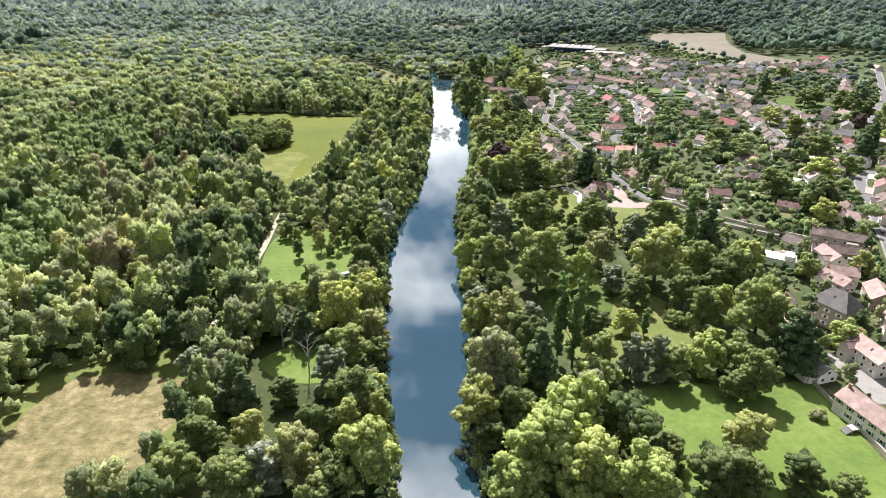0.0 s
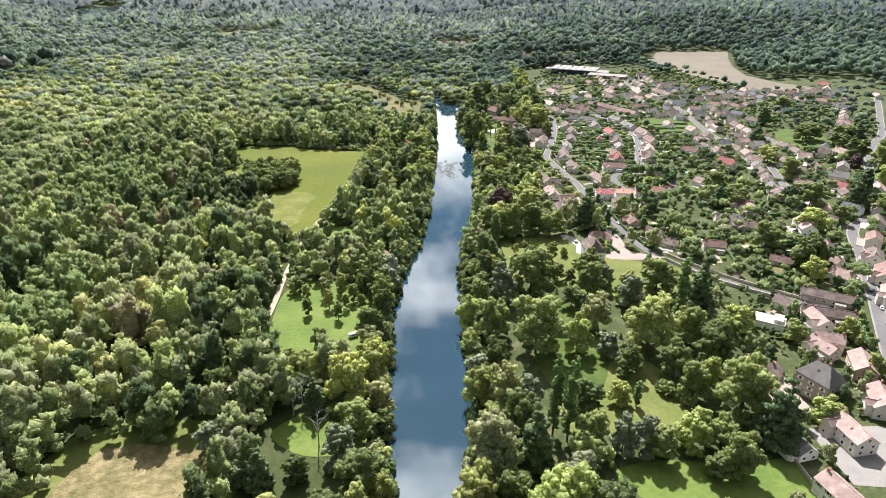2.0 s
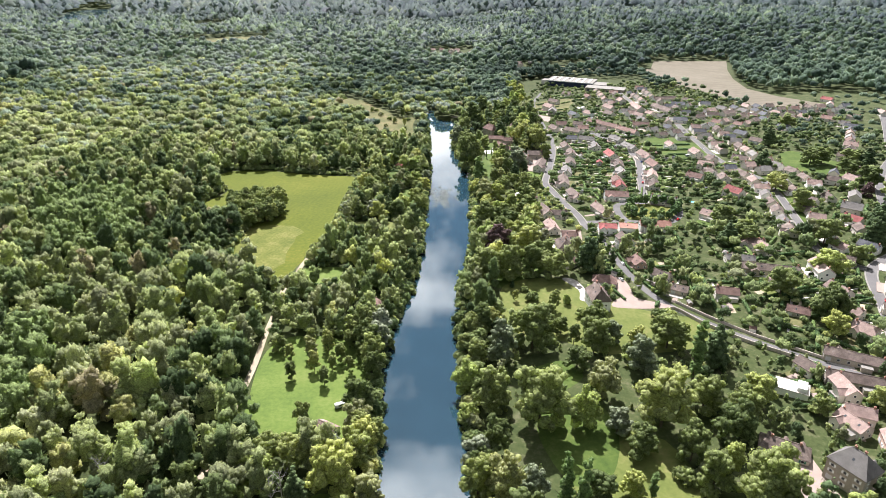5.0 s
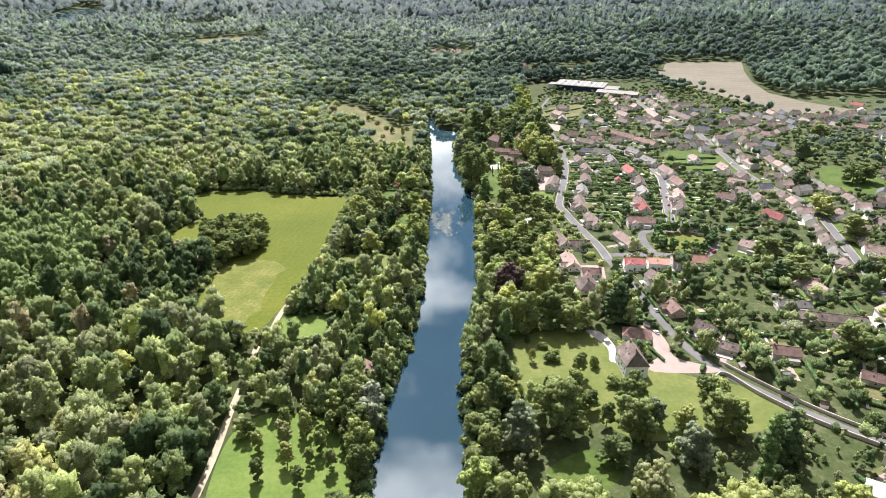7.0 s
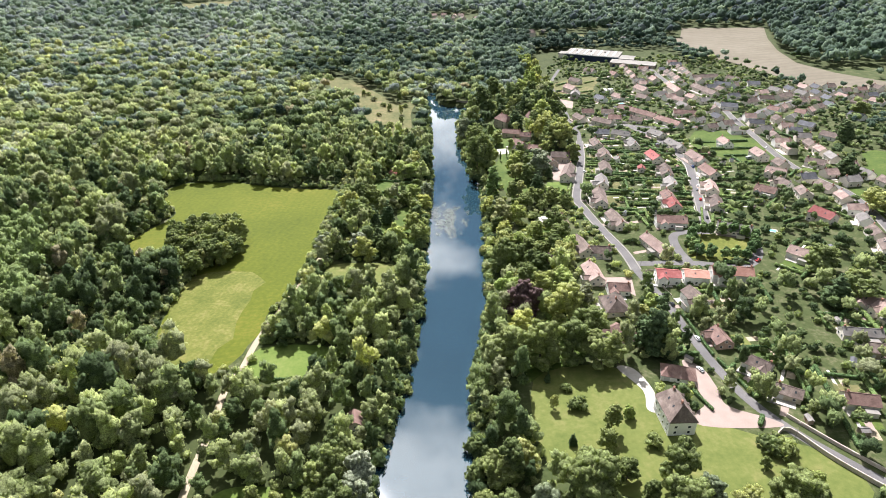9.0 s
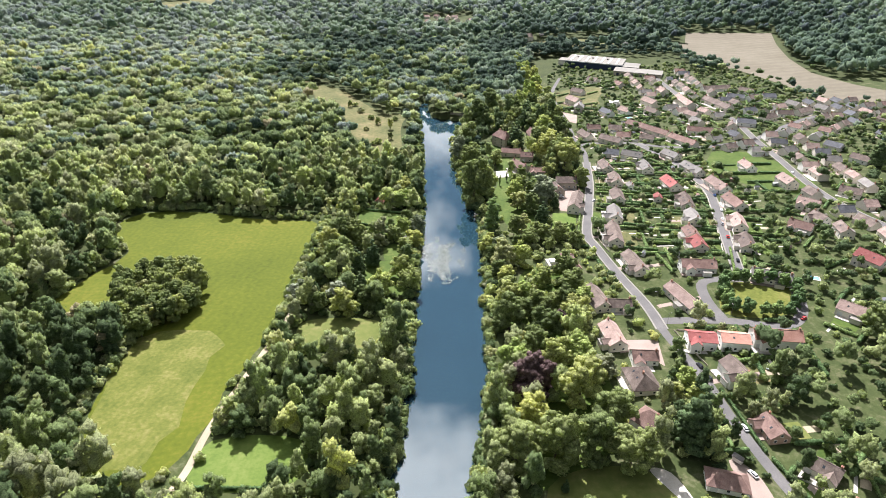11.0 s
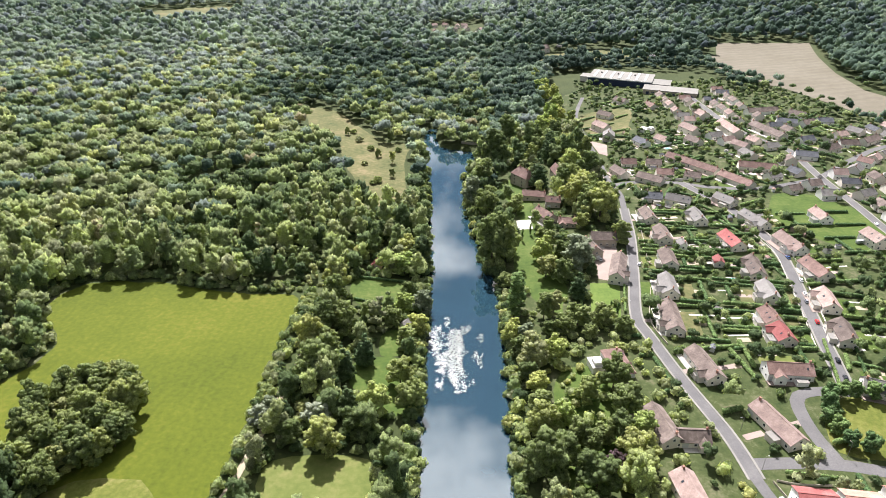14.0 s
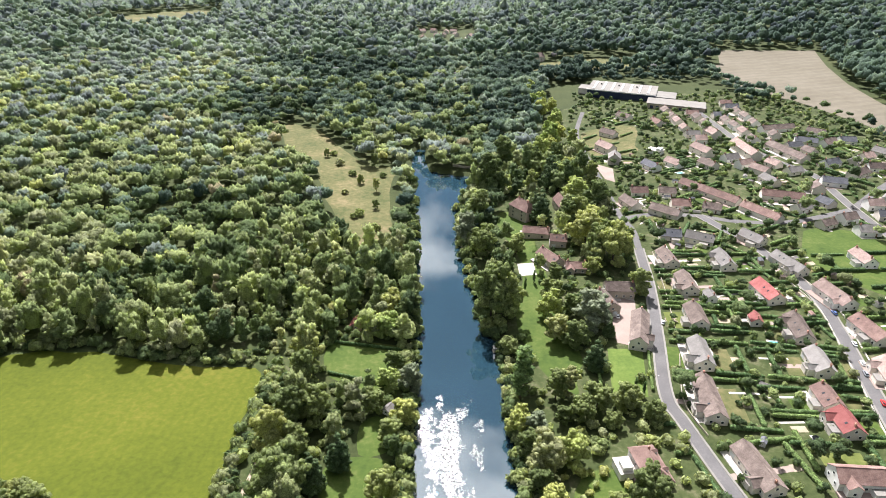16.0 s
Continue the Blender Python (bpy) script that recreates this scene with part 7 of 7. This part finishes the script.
for group_of in (MIDDLE, STREET_W, STREET_E, NORTH, NORTH_2, NORTH_3, MIDDLE_2, EAST, EAST_2):
    for hx, hy, hl, hw, hrot, he, hroof, hwall in group_of:
        c, s = math.cos(radians(hrot)), math.sin(radians(hrot))
        for e in (-1, 1):
            tx, ty = hx + e * (hw / 2 + 1.6) * s, hy - e * (hw / 2 + 1.6) * c
            if sr.random() < 0.7 and not near_lane(np.array([tx]), np.array([ty]), 0.6)[0]:
                plot(tx + 0.2 * hl * c, ty + 0.2 * hl * s, hl * 0.45, 2.8, hrot, MAT_PAVE, "pale paved strip beside the house")
            if sr.random() < 0.7:
                plot(hx + e * (hw / 2 + 6) * s, hy - e * (hw / 2 + 6) * c, 3.0, 9.0, hrot, MAT_GRAVEL, "pale gravel driveway to the house")
            qx, qy = hx + e * (hw / 2 + 13) * s + 0.3 * hl * c, hy - e * (hw / 2 + 13) * c + 0.3 * hl * s
            free = not near_house(np.array([qx]), np.array([qy]), 2.0)[0] and not near_lane(np.array([qx]), np.array([qy]), 4.0)[0]
            if free and sr.random() < 0.6:
                plot(qx, qy, 1.3, 13.0, hrot, MAT_PAVE, "narrow paved garden path")
            if free and sr.random() < 0.6:
                plot(qx - 0.3 * hl * c, qy - 0.3 * hl * s, 3.6, 6.0, hrot, MAT_TRACK, "bare dug vegetable bed in the garden")
            ax, ay = hx + e * (hl / 2 + 2.2) * c, hy + e * (hl / 2 + 2.2) * s
            if sr.random() < 0.8:
                hedge_clear(ax + 5 * s, ay - 5 * c, ax + 25 * s, ay - 25 * c, h=1.8 + 1.1 * float(sr.random()))
            if sr.random() < 0.8:
                hedge_clear(ax - 5 * s, ay + 5 * c, ax - 25 * s, ay + 25 * c, h=1.8 + 1.1 * float(sr.random()))
            bx, by = hx + e * 19 * s, hy - e * 19 * c
            if sr.random() < 0.5:
                hedge_clear(bx - hl / 2 * c, by - hl / 2 * s, bx + hl / 2 * c, by + hl / 2 * s, h=1.5 + 0.8 * float(sr.random()))
            if sr.random() < 0.75:
                mat, words = [(MAT_LAWN, "green back garden lawn"), (MAT_DRYLAWN, "dry pale garden grass"), (MAT_ROUGH, "rough sun-bleached garden plot"), (MAT_PAVE, "pale paved garden terrace")][int(sr.choice(4, p=[0.4, 0.2, 0.3, 0.1]))]
                gx, gy = hx + e * (hw / 2 + 5.5) * s, hy - e * (hw / 2 + 5.5) * c
                if not near_house(np.array([gx]), np.array([gy]), 1.5)[0] and not near_lane(np.array([gx]), np.array([gy]), 1.5)[0]:
                    plot(gx, gy, hl * 0.8, 9.0 if mat is not MAT_PAVE else 3.5, hrot, mat, words)

# hedges that stand out
for a in [(123.8, 445.5, 126.8, 408), (127.5, 405, 133.5, 378), (108, 384, 112.5, 370.5), (168, 496.5, 180, 493.5), (124.5, 494.2, 145.5, 491.2), (186, 549, 196.5, 579), (170.2, 541.5, 181.5, 576), (195, 270, 177, 280.5), (-52.5, 621, -15, 609),
          (-52.5, 645, -13.5, 637.5), (-69, 477, -34.5, 477), (-90, 393, -57, 393), (70.5, 603, 75, 636), (93, 604, 99.5, 632), (154.5, 375, 162, 417), (42, 532.5, 66, 538.5)]:
    hedge(*a, h=1.9, w=1.4, label="long clipped hedge of dense green leaves")
RING = [(154.5, 507), (168, 501), (180, 499.5), (190.5, 511.5), (196.5, 525), (186, 533.2), (172.5, 534.8), (160.5, 533.2), (153.8, 520.5)]
for (ax, ay), (bx, by) in zip(RING, RING[1:] + RING[:1]):
    for u in (0.0, 0.5):
        tree("ball", ax + (bx - ax) * u, ay + (by - ay) * u, 0.95 + 0.2 * float(sr.random()), 1.0, label="dense round-crowned tree in a ring round the plot", group="ring of trees")


def shed(x, y, L, W, rot, roof, timber):
    root = new("garden_shed")
    root.matrix_basis = pose(x, y, gz(x, y), 0, 0, rot)
    part("wall", wall_bm(L, W, 2.0, 2.0 + W * 0.25, 0), MAT_TIMBER if timber else WALLS[1], root)
    part("roof", roof_bm(L, W, 2.0, 2.0 + W * 0.25, 0, 0.2), ROOFS[roof], root)
    part("door", boxed(-0.4, 0.4, -W / 2 - 0.04, -W / 2 + 0.02, 0.05, 1.85), MAT_DOOR, root)
    tagged(root, ("grey timber" if timber else "small white rendered") + " garden shed with a low roof", "shed", "garden sheds")


placed = 0
while placed < 46:
    sx, sy = float(sr.uniform(108, 360)), float(sr.uniform(322.5, 975))
    if sx > 90 + 0.30 * sy or (sy > 840 and sx < 150):
        continue
    one = (np.array([sx]), np.array([sy]))
    if near_house(*one, 2.5)[0] or near_lane(*one, 2.5)[0] or in_clear(*one)[0]:
        continue
    shed(sx, sy, float(sr.uniform(2.6, 4.6)), float(sr.uniform(2.2, 3.2)), float(sr.uniform(0, 270)), int(sr.choice([0, 3, 4, 5, 4])), sr.random() < 0.5)
    HOUSES.append((sx, sy, 4, 3, 0))
    placed += 1


# ---- walls, cars, small things ----
def wall_run(pts, h, t, material, label, name="garden_wall"):
    line = lane_points(pts, 3.0)
    bm = bmesh.new()
    rings = []
    for i, q in enumerate(line):
        d = line[min(i + 1, len(line) - 1)] - line[max(i - 1, 0)]
        nr = np.array([d[1], -d[0]]) / np.linalg.norm(d) * t / 2
        z = gz(q[0], q[1])
        rings.append([bm.verts.new(p) for p in ((q[0] - nr[0], q[1] - nr[1], z - 0.3), (q[0] - nr[0], q[1] - nr[1], z + h), (q[0], q[1], z + h + 0.12), (q[0] + nr[0], q[1] + nr[1], z + h), (q[0] + nr[0], q[1] + nr[1], z - 0.3))])
    for a, b in zip(rings, rings[1:]):
        for k in range(4):
            bm.faces.new((a[k], b[k], b[k + 1], a[k + 1]))
    bm.faces.new(rings[0])
    bm.faces.new(rings[-1][::-1])
    bmesh.ops.recalc_face_normals(bm, faces=bm.faces[:])
    return tagged(part(name, bm, material), label, "wall")


wall_run([(131.2, 354), (138, 357.8), (147.8, 340.5), (163.5, 320.2), (187.5, 298.5)], 1.9, 0.5, MAT_WALLSTONE, "old rubble stone wall beside the road")
wall_run([(141, 366), (156, 343.5), (171.8, 324), (195, 303)], 1.6, 0.5, MAT_WALLSTONE, "old rubble stone wall beside the road")
wall_run([(130.8, 184.5), (132, 162), (133.5, 144), (134.2, 105)], 1.6, 0.4, MAT_WALLSTONE, "mossy stone wall along the lawn")
wall_run([(142.5, 796.5), (165, 795), (184.5, 789)], 2.0, 0.3, WALLS[0], "long pale rendered wall along the street")
wall_run([(114, 630), (104.2, 597), (106.5, 576)], 0.9, 0.3, WALLS[3], "low old stone front garden wall")
wall_run([(118.5, 648), (126, 687), (133.5, 735)], 0.9, 0.3, WALLS[3], "low old stone front garden wall")
wall_run([(120, 491.2), (128.2, 489), (147, 487.5)], 0.9, 0.3, WALLS[3], "low old stone front garden wall")
wall_run([(124.5, 462), (118.5, 490.5)], 0.9, 0.25, WALLS[3], "low stone front garden wall")
for dx in (-5, 5):
    wall_run([(180 + dx, 570), (196 + dx, 630), (204.5 + dx, 667), (201 + dx, 705)], 0.8, 0.25, WALLS[0], "low cream front garden wall along the street")


def lofted(bm, sections):
    rings = [[bm.verts.new(p) for p in s] for s in sections]
    for a, b in zip(rings, rings[1:]):
        n = len(a)
        for k in range(n):
            bm.faces.new((a[k], a[(k + 1) % n], b[(k + 1) % n], b[k]))
    bm.faces.new(rings[0][::-1])
    bm.faces.new(rings[-1])
    bmesh.ops.recalc_face_normals(bm, faces=bm.faces[:])


def car_meshes():
    def ring(x, w, z0, z1):
        return [(x, -w, z0), (x, w, z0), (x, w, z1 - 0.12), (x, w - 0.14, z1), (x, -w + 0.14, z1), (x, -w, z1 - 0.12)]
    body = bmesh.new()
    lofted(body, [ring(-2.1, 0.72, 0.38, 0.82), ring(-1.9, 0.84, 0.25, 0.92), ring(-0.7, 0.88, 0.22, 0.98), ring(0.9, 0.88, 0.22, 0.96), ring(1.75, 0.84, 0.24, 0.82), ring(2.1, 0.70, 0.34, 0.66)])
    cabin = bmesh.new()
    lofted(cabin, [[(-1.75, -0.74, 0.93), (-1.75, 0.74, 0.93), (-1.45, 0.58, 1.38), (-1.45, -0.58, 1.38)], [(0.1, -0.76, 0.95), (0.1, 0.76, 0.95), (0.1, 0.60, 1.44), (0.1, -0.60, 1.44)],
                   [(1.05, -0.72, 0.93), (1.05, 0.72, 0.93), (0.45, 0.58, 1.38), (0.45, -0.58, 1.38)]])
    top = bmesh.new()
    lofted(top, [[(-1.42, -0.57, 1.37), (-1.42, 0.57, 1.37), (-1.35, 0.50, 1.46), (-1.35, -0.50, 1.46)], [(0.43, -0.57, 1.37), (0.43, 0.57, 1.37), (0.30, 0.50, 1.47), (0.30, -0.50, 1.47)]])
    wheel = bmesh.new()
    bmesh.ops.create_cone(wheel, cap_ends=True, segments=14, radius1=0.31, radius2=0.31, depth=0.2, matrix=pose(0, 0, 0, 90))
    lamp = boxed(-0.03, 0.03, -0.16, 0.16, -0.06, 0.06)
    return body, keep_mesh(part("cabin", cabin, MAT_GLASS)), top, keep_mesh(part("wheel", wheel, MAT_RUBBER)), keep_mesh(part("headlight", lamp, MAT_WHITE))


_body, CABIN_M, _top, WHEEL_M, LAMP_M = car_meshes()
BODY_M, TOP_M = [], []
for mat in CAR_PAINT:
    for store, src, nm in ((BODY_M, _body, "body"), (TOP_M, _top, "roof")):
        me = bpy.data.meshes.new(nm)
        src.to_mesh(me)
        me.materials.append(mat)
        for p in me.polygons:
            p.use_smooth = nm == "body"
        store.append(me)


def car(x, y, rot, paint_no):
    root = new("car")
    root.matrix_basis = pose(x, y, gz(x, y) + 0.12, 0, 0, rot)
    share("body", BODY_M[paint_no], root, Matrix())
    share("cabin", CABIN_M, root, Matrix(), "dark tinted windows")
    share("roof", TOP_M[paint_no], root, Matrix())
    for wx in (-1.3, 1.3):
        for wy in (-0.78, 0.78):
            share("wheel", WHEEL_M, root, pose(wx, wy, 0.31))
    for wy in (-0.5, 0.5):
        share("headlight", LAMP_M, root, pose(2.06, wy, 0.58))
    tagged(root, f"{CAR_WORDS[paint_no]} parked car at the side of the street", "car", "parked cars")


CARS = [(114.8, 657, 70, 0), (202.2, 699, 95, 3), (194, 618, 75, 0), (190.8, 610.5, 75, 3), (186.3, 591, 75, 2), (150.6, 670.5, 10, 0), (199.2, 633, 78, 0), (179.4, 559.5, 75, 1), (175.8, 546.8, 72, 1), (118.2, 481.5, 100, 0),
        (120.9, 462, 100, 1), (121.9, 453, 98, 1), (186.8, 497.2, 40, 2), (151.2, 459, 60, 0), (124.2, 421.5, 95, 0), (117, 397.5, 110, 0), (156, 193.5, 80, 1), (163.5, 190.5, 75, 0), (255.8, 346.5, 60, 0), (246.8, 322.5, 62, 3)]
CARS_2 = [(270.8, 490.5, 85, 0), (279, 544.5, 85, 3), (132, 234, 150, 0), (237, 312, 62, 1), (250.5, 336, 62, 3), (264, 363, 60, 2), (231, 292.5, 64, 0), (223.5, 276, 66, 3), (300, 435, 58, 0), (309, 450, 58, 4), (93, 663, 80, 0), (300, 840, 60, 0), (286.5, 900, 80, 3),
          (282, 960, 90, 0), (225, 771, 10, 4), (204.8, 660, 90, 4), (285, 705, 75, 0), (336, 489, 58, 3)]
for a in CARS + CARS_2:
    car(*a)


def caravan(x, y, rot):
    root = new("caravan")
    root.matrix_basis = pose(x, y, gz(x, y), 0, 0, rot)
    bm = boxed(-2.4, 2.4, -1.05, 1.05, 0.5, 2.5)
    bmesh.ops.bevel(bm, geom=bm.edges[:], offset=0.25, segments=2, affect='EDGES')
    part("body", bm, MAT_WHITE, root)
    for wy in (-0.9, 0.9):
        share("wheel", WHEEL_M, root, pose(0, wy, 0.32))
    part("window", boxed(-1.0, 1.0, -1.08, -1.0, 1.4, 2.0), MAT_GLASS, root)
    tagged(root, "white touring caravan parked on grass", "caravan")


caravan(-45, 271.5, 30)
caravan(258, 678, 10)
caravan(91.5, 664.5, 85)


def pool(x, y, L, W, rot):
    root = new("swimming_pool")
    root.matrix_basis = pose(x, y, gz(x, y), 0, 0, rot)
    bm = bmesh.new()
    for x0, x1, y0, y1 in ((-L / 2 - 0.8, L / 2 + 0.8, -W / 2 - 0.8, -W / 2), (-L / 2 - 0.8, L / 2 + 0.8, W / 2, W / 2 + 0.8), (-L / 2 - 0.8, -L / 2, -W / 2, W / 2), (L / 2, L / 2 + 0.8, -W / 2, W / 2)):
        box(bm, x0, x1, y0, y1, -0.6, 0.28)
    part("surround", bm, MAT_PAVE, root)
    part("basin_water", boxed(-L / 2 + 0.01, L / 2 - 0.01, -W / 2 + 0.01, W / 2 - 0.01, -0.5, 0.16), MAT_POOL, root)
    tagged(root, "turquoise swimming pool with a pale stone surround", "pool")


pool(213, 538.5, 7, 3.6, 160)
pool(274.5, 799.5, 6, 3.5, 30)
pool(162, 636, 5, 2.4, 170)
pool(198, 870, 6, 3, 20)


def trampoline(x, y):
    root = new("trampoline")
    root.matrix_basis = pose(x, y, gz(x, y))
    bm = bmesh.new()
    bmesh.ops.create_cone(bm, cap_ends=True, segments=20, radius1=1.35, radius2=1.35, depth=0.04, matrix=pose(0, 0, 0.75))
    part("mat", bm, MAT_RUBBER, root)
    bm = bmesh.new()
    n = 20
    rg = [[bm.verts.new((r * math.cos(k * math.tau / n), r * math.sin(k * math.tau / n), z)) for k in range(n)] for r, z in ((1.36, 0.72), (1.66, 0.72), (1.66, 0.80), (1.36, 0.80))]
    for a, b in zip(rg, rg[1:] + rg[:1]):
        for k in range(n):
            bm.faces.new((a[k], a[(k + 1) % n], b[(k + 1) % n], b[k]))
    part("rim", bm, MAT_WHITE, root)
    for k in range(4):
        ca, sa = math.cos(k * 1.571), math.sin(k * 1.571)
        part("leg", boxed(1.5 * ca - 0.04, 1.5 * ca + 0.04, 1.5 * sa - 0.04, 1.5 * sa + 0.04, 0, 0.74), MAT_WHITE, root)
    tagged(root, "round black trampoline with a pale rim", "trampoline")


trampoline(193.5, 792)
trampoline(241.8, 927)
trampoline(247.5, 1057.5)


def street_lamp(x, y, rot):
    root = new("street_lamp")
    root.matrix_basis = pose(x, y, gz(x, y), 0, 0, rot)
    bm = bmesh.new()
    bmesh.ops.create_cone(bm, cap_ends=True, segments=8, radius1=0.09, radius2=0.05, depth=7.0, matrix=pose(0, 0, 3.5))
    part("pole", bm, MAT_KERB, root)
    part("arm", boxed(0, 1.3, -0.03, 0.03, 6.9, 6.98), MAT_KERB, root)
    part("lamp_head", boxed(0.9, 1.6, -0.12, 0.12, 6.82, 6.92), MAT_WHITE, root)
    tagged(root, "thin grey street lamp with a short arm", "street lamp", "street lamps")


for a in [(117, 496.5, 20), (121.5, 450, 180), (151.5, 501.8, 90), (103.5, 577.5, 0), (93.8, 606, 0), (113.2, 648, 180), (124.5, 690, 180), (189.8, 592.5, 180), (201, 637.5, 180), (208.5, 682.5, 180), (195, 757.5, 200), (138.8, 354, 60), (117.8, 517.5, 180)]:
    street_lamp(*a)


def boat_house(x, y, rot):
    root = new("boat_hut")
    root.matrix_basis = pose(x, y, WATER + 0.5, 0, 0, rot)
    part("deck", boxed(-2.2, 2.2, -1.6, 1.6, -0.15, 0), MAT_TIMBER, root)
    part("wall", boxed(-1.6, 1.6, -1.2, 1.2, 0, 2.0), WALLS[3], root)
    part("roof", boxed(-1.9, 1.9, -1.5, 1.5, 2.0, 2.15), MAT_PAVE, root)
    for px in (-2.0, 2.0):
        for py in (-1.4, 1.4):
            part("post", boxed(px - 0.1, px + 0.1, py - 0.1, py + 0.1, -2.2, -0.15), MAT_TIMBER, root)
    tagged(root, "small stone boat hut on a timber deck over water", "hut")


boat_house(27.9, 642, 5)


def jetty(x, y, rot):
    root = new("jetty")
    root.matrix_basis = pose(x, y, WATER + 0.45, 0, 0, rot)
    for i in range(8):
        part("plank", boxed(-1.6 + 0.4 * i, -1.24 + 0.4 * i, -0.7, 0.7, -0.06, 0), MAT_TIMBER, root)
    for px in (-1.5, 1.5):
        for py in (-0.6, 0.6):
            part("post", boxed(px - 0.08, px + 0.08, py - 0.08, py + 0.08, -2.0, 0.2), MAT_TIMBER, root)
    tagged(root, "short grey timber jetty on the river", "jetty")


for a in [(12.9, 205.5, 5), (-21.8, 375, 0), (-13.5, 450, 0), (24.8, 465, 0), (-27, 285, 0)]:
    jetty(*a)


def boat(x, y, rot):
    bm = bmesh.new()
    secs = []
    for u in np.linspace(0, 1, 8):
        w = 0.62 * math.sin(math.pi * (0.12 + 0.80 * u)) ** 0.7
        xx = -1.9 + 3.8 * u
        secs.append([(xx, -w, 0.45), (xx, -w * 0.6, 0.0), (xx, w * 0.6, 0.0), (xx, w, 0.45), (xx, w - 0.08, 0.45), (xx, w * 0.5, 0.12), (xx, -w * 0.5, 0.12), (xx, -w + 0.08, 0.45)])
    lofted(bm, secs)
    ob = part("rowing_boat", bm, MAT_WHITE)
    ob.matrix_basis = pose(x, y, WATER - 0.08, 0, 0, rot)
    tagged(ob, "small white rowing boat moored at the bank", "boat")


boat(11.4, 213, 80)
boat(26.2, 637.5, 85)

# footbridge at the edge of the wide lawn
root = new("footbridge")
root.matrix_basis = pose(131.2, 157.5, gz(131.2, 157.5), 0, 0, 12)
part("deck", boxed(-2.2, 4.4, -1.3, 1.3, 1.2, 1.45), MAT_PAVE, root)
for i in range(6):
    part("step", boxed(-2.2 - 0.35 * (i + 1), -2.2 - 0.35 * i, -1.3, 1.3, 0, 1.2 - 0.2 * i), MAT_KERB, root)
part("pier", boxed(-2.2, -1.8, -1.2, 1.2, -0.3, 1.2), MAT_WALLSTONE, root)
part("pier", boxed(4.0, 4.4, -1.2, 1.2, -0.3, 1.2), MAT_WALLSTONE, root)
tagged(root, "small pale footbridge with steps over the wall", "footbridge")

# weir and stones at the mill pond
for i in range(26):
    bm = bmesh.new()
    bmesh.ops.create_icosphere(bm, subdivisions=1, radius=1.0)
    for v in bm.verts:
        v.co *= 1 + 0.35 * noise.noise(v.co * 1.3 + Vector((i, 0, 0)))
    b = 720 + 4.5 * i
    ob = part("rock", bm, MAT_WALLSTONE)
    s = float(sr.uniform(0.5, 1.3))
    ob.matrix_basis = pose(float(bank_right(b)) - 0.4, b, WATER - 0.1, 0, 0, 40 * i) @ Matrix.Diagonal((s * 1.3, s, s * 0.55, 1))
    tagged(ob, "pale weathered rock at the water's edge", "rock", "bank rocks")
wall_run([(13.5, 906), (25.5, 901.5), (40.5, 906)], 1.9, 1.0, MAT_WALLSTONE, "low stone weir across the mill pond", "weir")


def weed(name, cx, cy, rx, ry, count, seed, label):
    """Drifting water weed: small flat leaves on the surface, thick in the middle."""
    r = np.random.default_rng(seed)
    x, y = cx + rx * r.uniform(-1, 1, count), cy + ry * r.uniform(-1, 1, count)
    thick = np.array([noise.noise((a * 0.15, b * 0.09, seed)) + 0.5 * noise.noise((a * 0.5, b * 0.33, seed + 3)) for a, b in zip(x, y)])
    thick = thick + 0.45 - 0.9 * (((x - cx) / rx) ** 2 + ((y - cy) / ry) ** 2)
    lot = thick > 1.1 * r.random(count)
    x, y = x[lot], y[lot]
    ok = (x > bank_left(y) + 0.8) & (x < bank_right(y) - 0.8)
    x, y = x[ok], y[ok]
    n = len(x)
    s, t = 0.10 + 0.22 * r.random(n), r.random(n) * math.tau
    tilt = 0.07 * r.normal(size=(n, 4))
    ang = t[:, None] + np.array([[0, 1.6, 3.1, 4.7]])
    v = np.stack([x[:, None] + s[:, None] * np.cos(ang), y[:, None] + s[:, None] * np.sin(ang), WATER + 0.05 + s[:, None] * tilt], 2).reshape(-1, 3)
    k = 4 * np.arange(n)[:, None]
    f = np.concatenate([k + np.array([[0, 1, 2]]), k + np.array([[0, 2, 3]])])
    tagged(new(name, mesh_from(name, v, f, MAT_PAD)), label, "water weed", kind="stuff")


weed("water_weed", 1, 577, 18, 36, 150000, 5, "pale floating water weed glinting in the sun")
weed("water_weed", 2, 868, 14, 16, 5000, 6, "floating leaves on the mill pond")
weed("water_weed", 13, 780, 6, 39, 3500, 7, "floating leaves along the bank stones")
# far lake
bm = bmesh.new()
_ring = [(-1300 + 0.351 * 505 * math.cos(a) + 0.936 * 140 * math.sin(a), 2480 - 0.936 * 505 * math.cos(a) + 0.351 * 140 * math.sin(a)) for a in np.linspace(0, math.tau, 40, endpoint=False)]
bm.faces.new([bm.verts.new((x + 22 * noise.noise((x * 0.01, y * 0.01, 2.0)), y, -1.6)) for x, y in _ring])
bmesh.ops.recalc_face_normals(bm, faces=bm.faces[:])
tagged(part("lake", bm, MAT_RIVER), "distant bright lake in the forest", "lake", kind="structure")
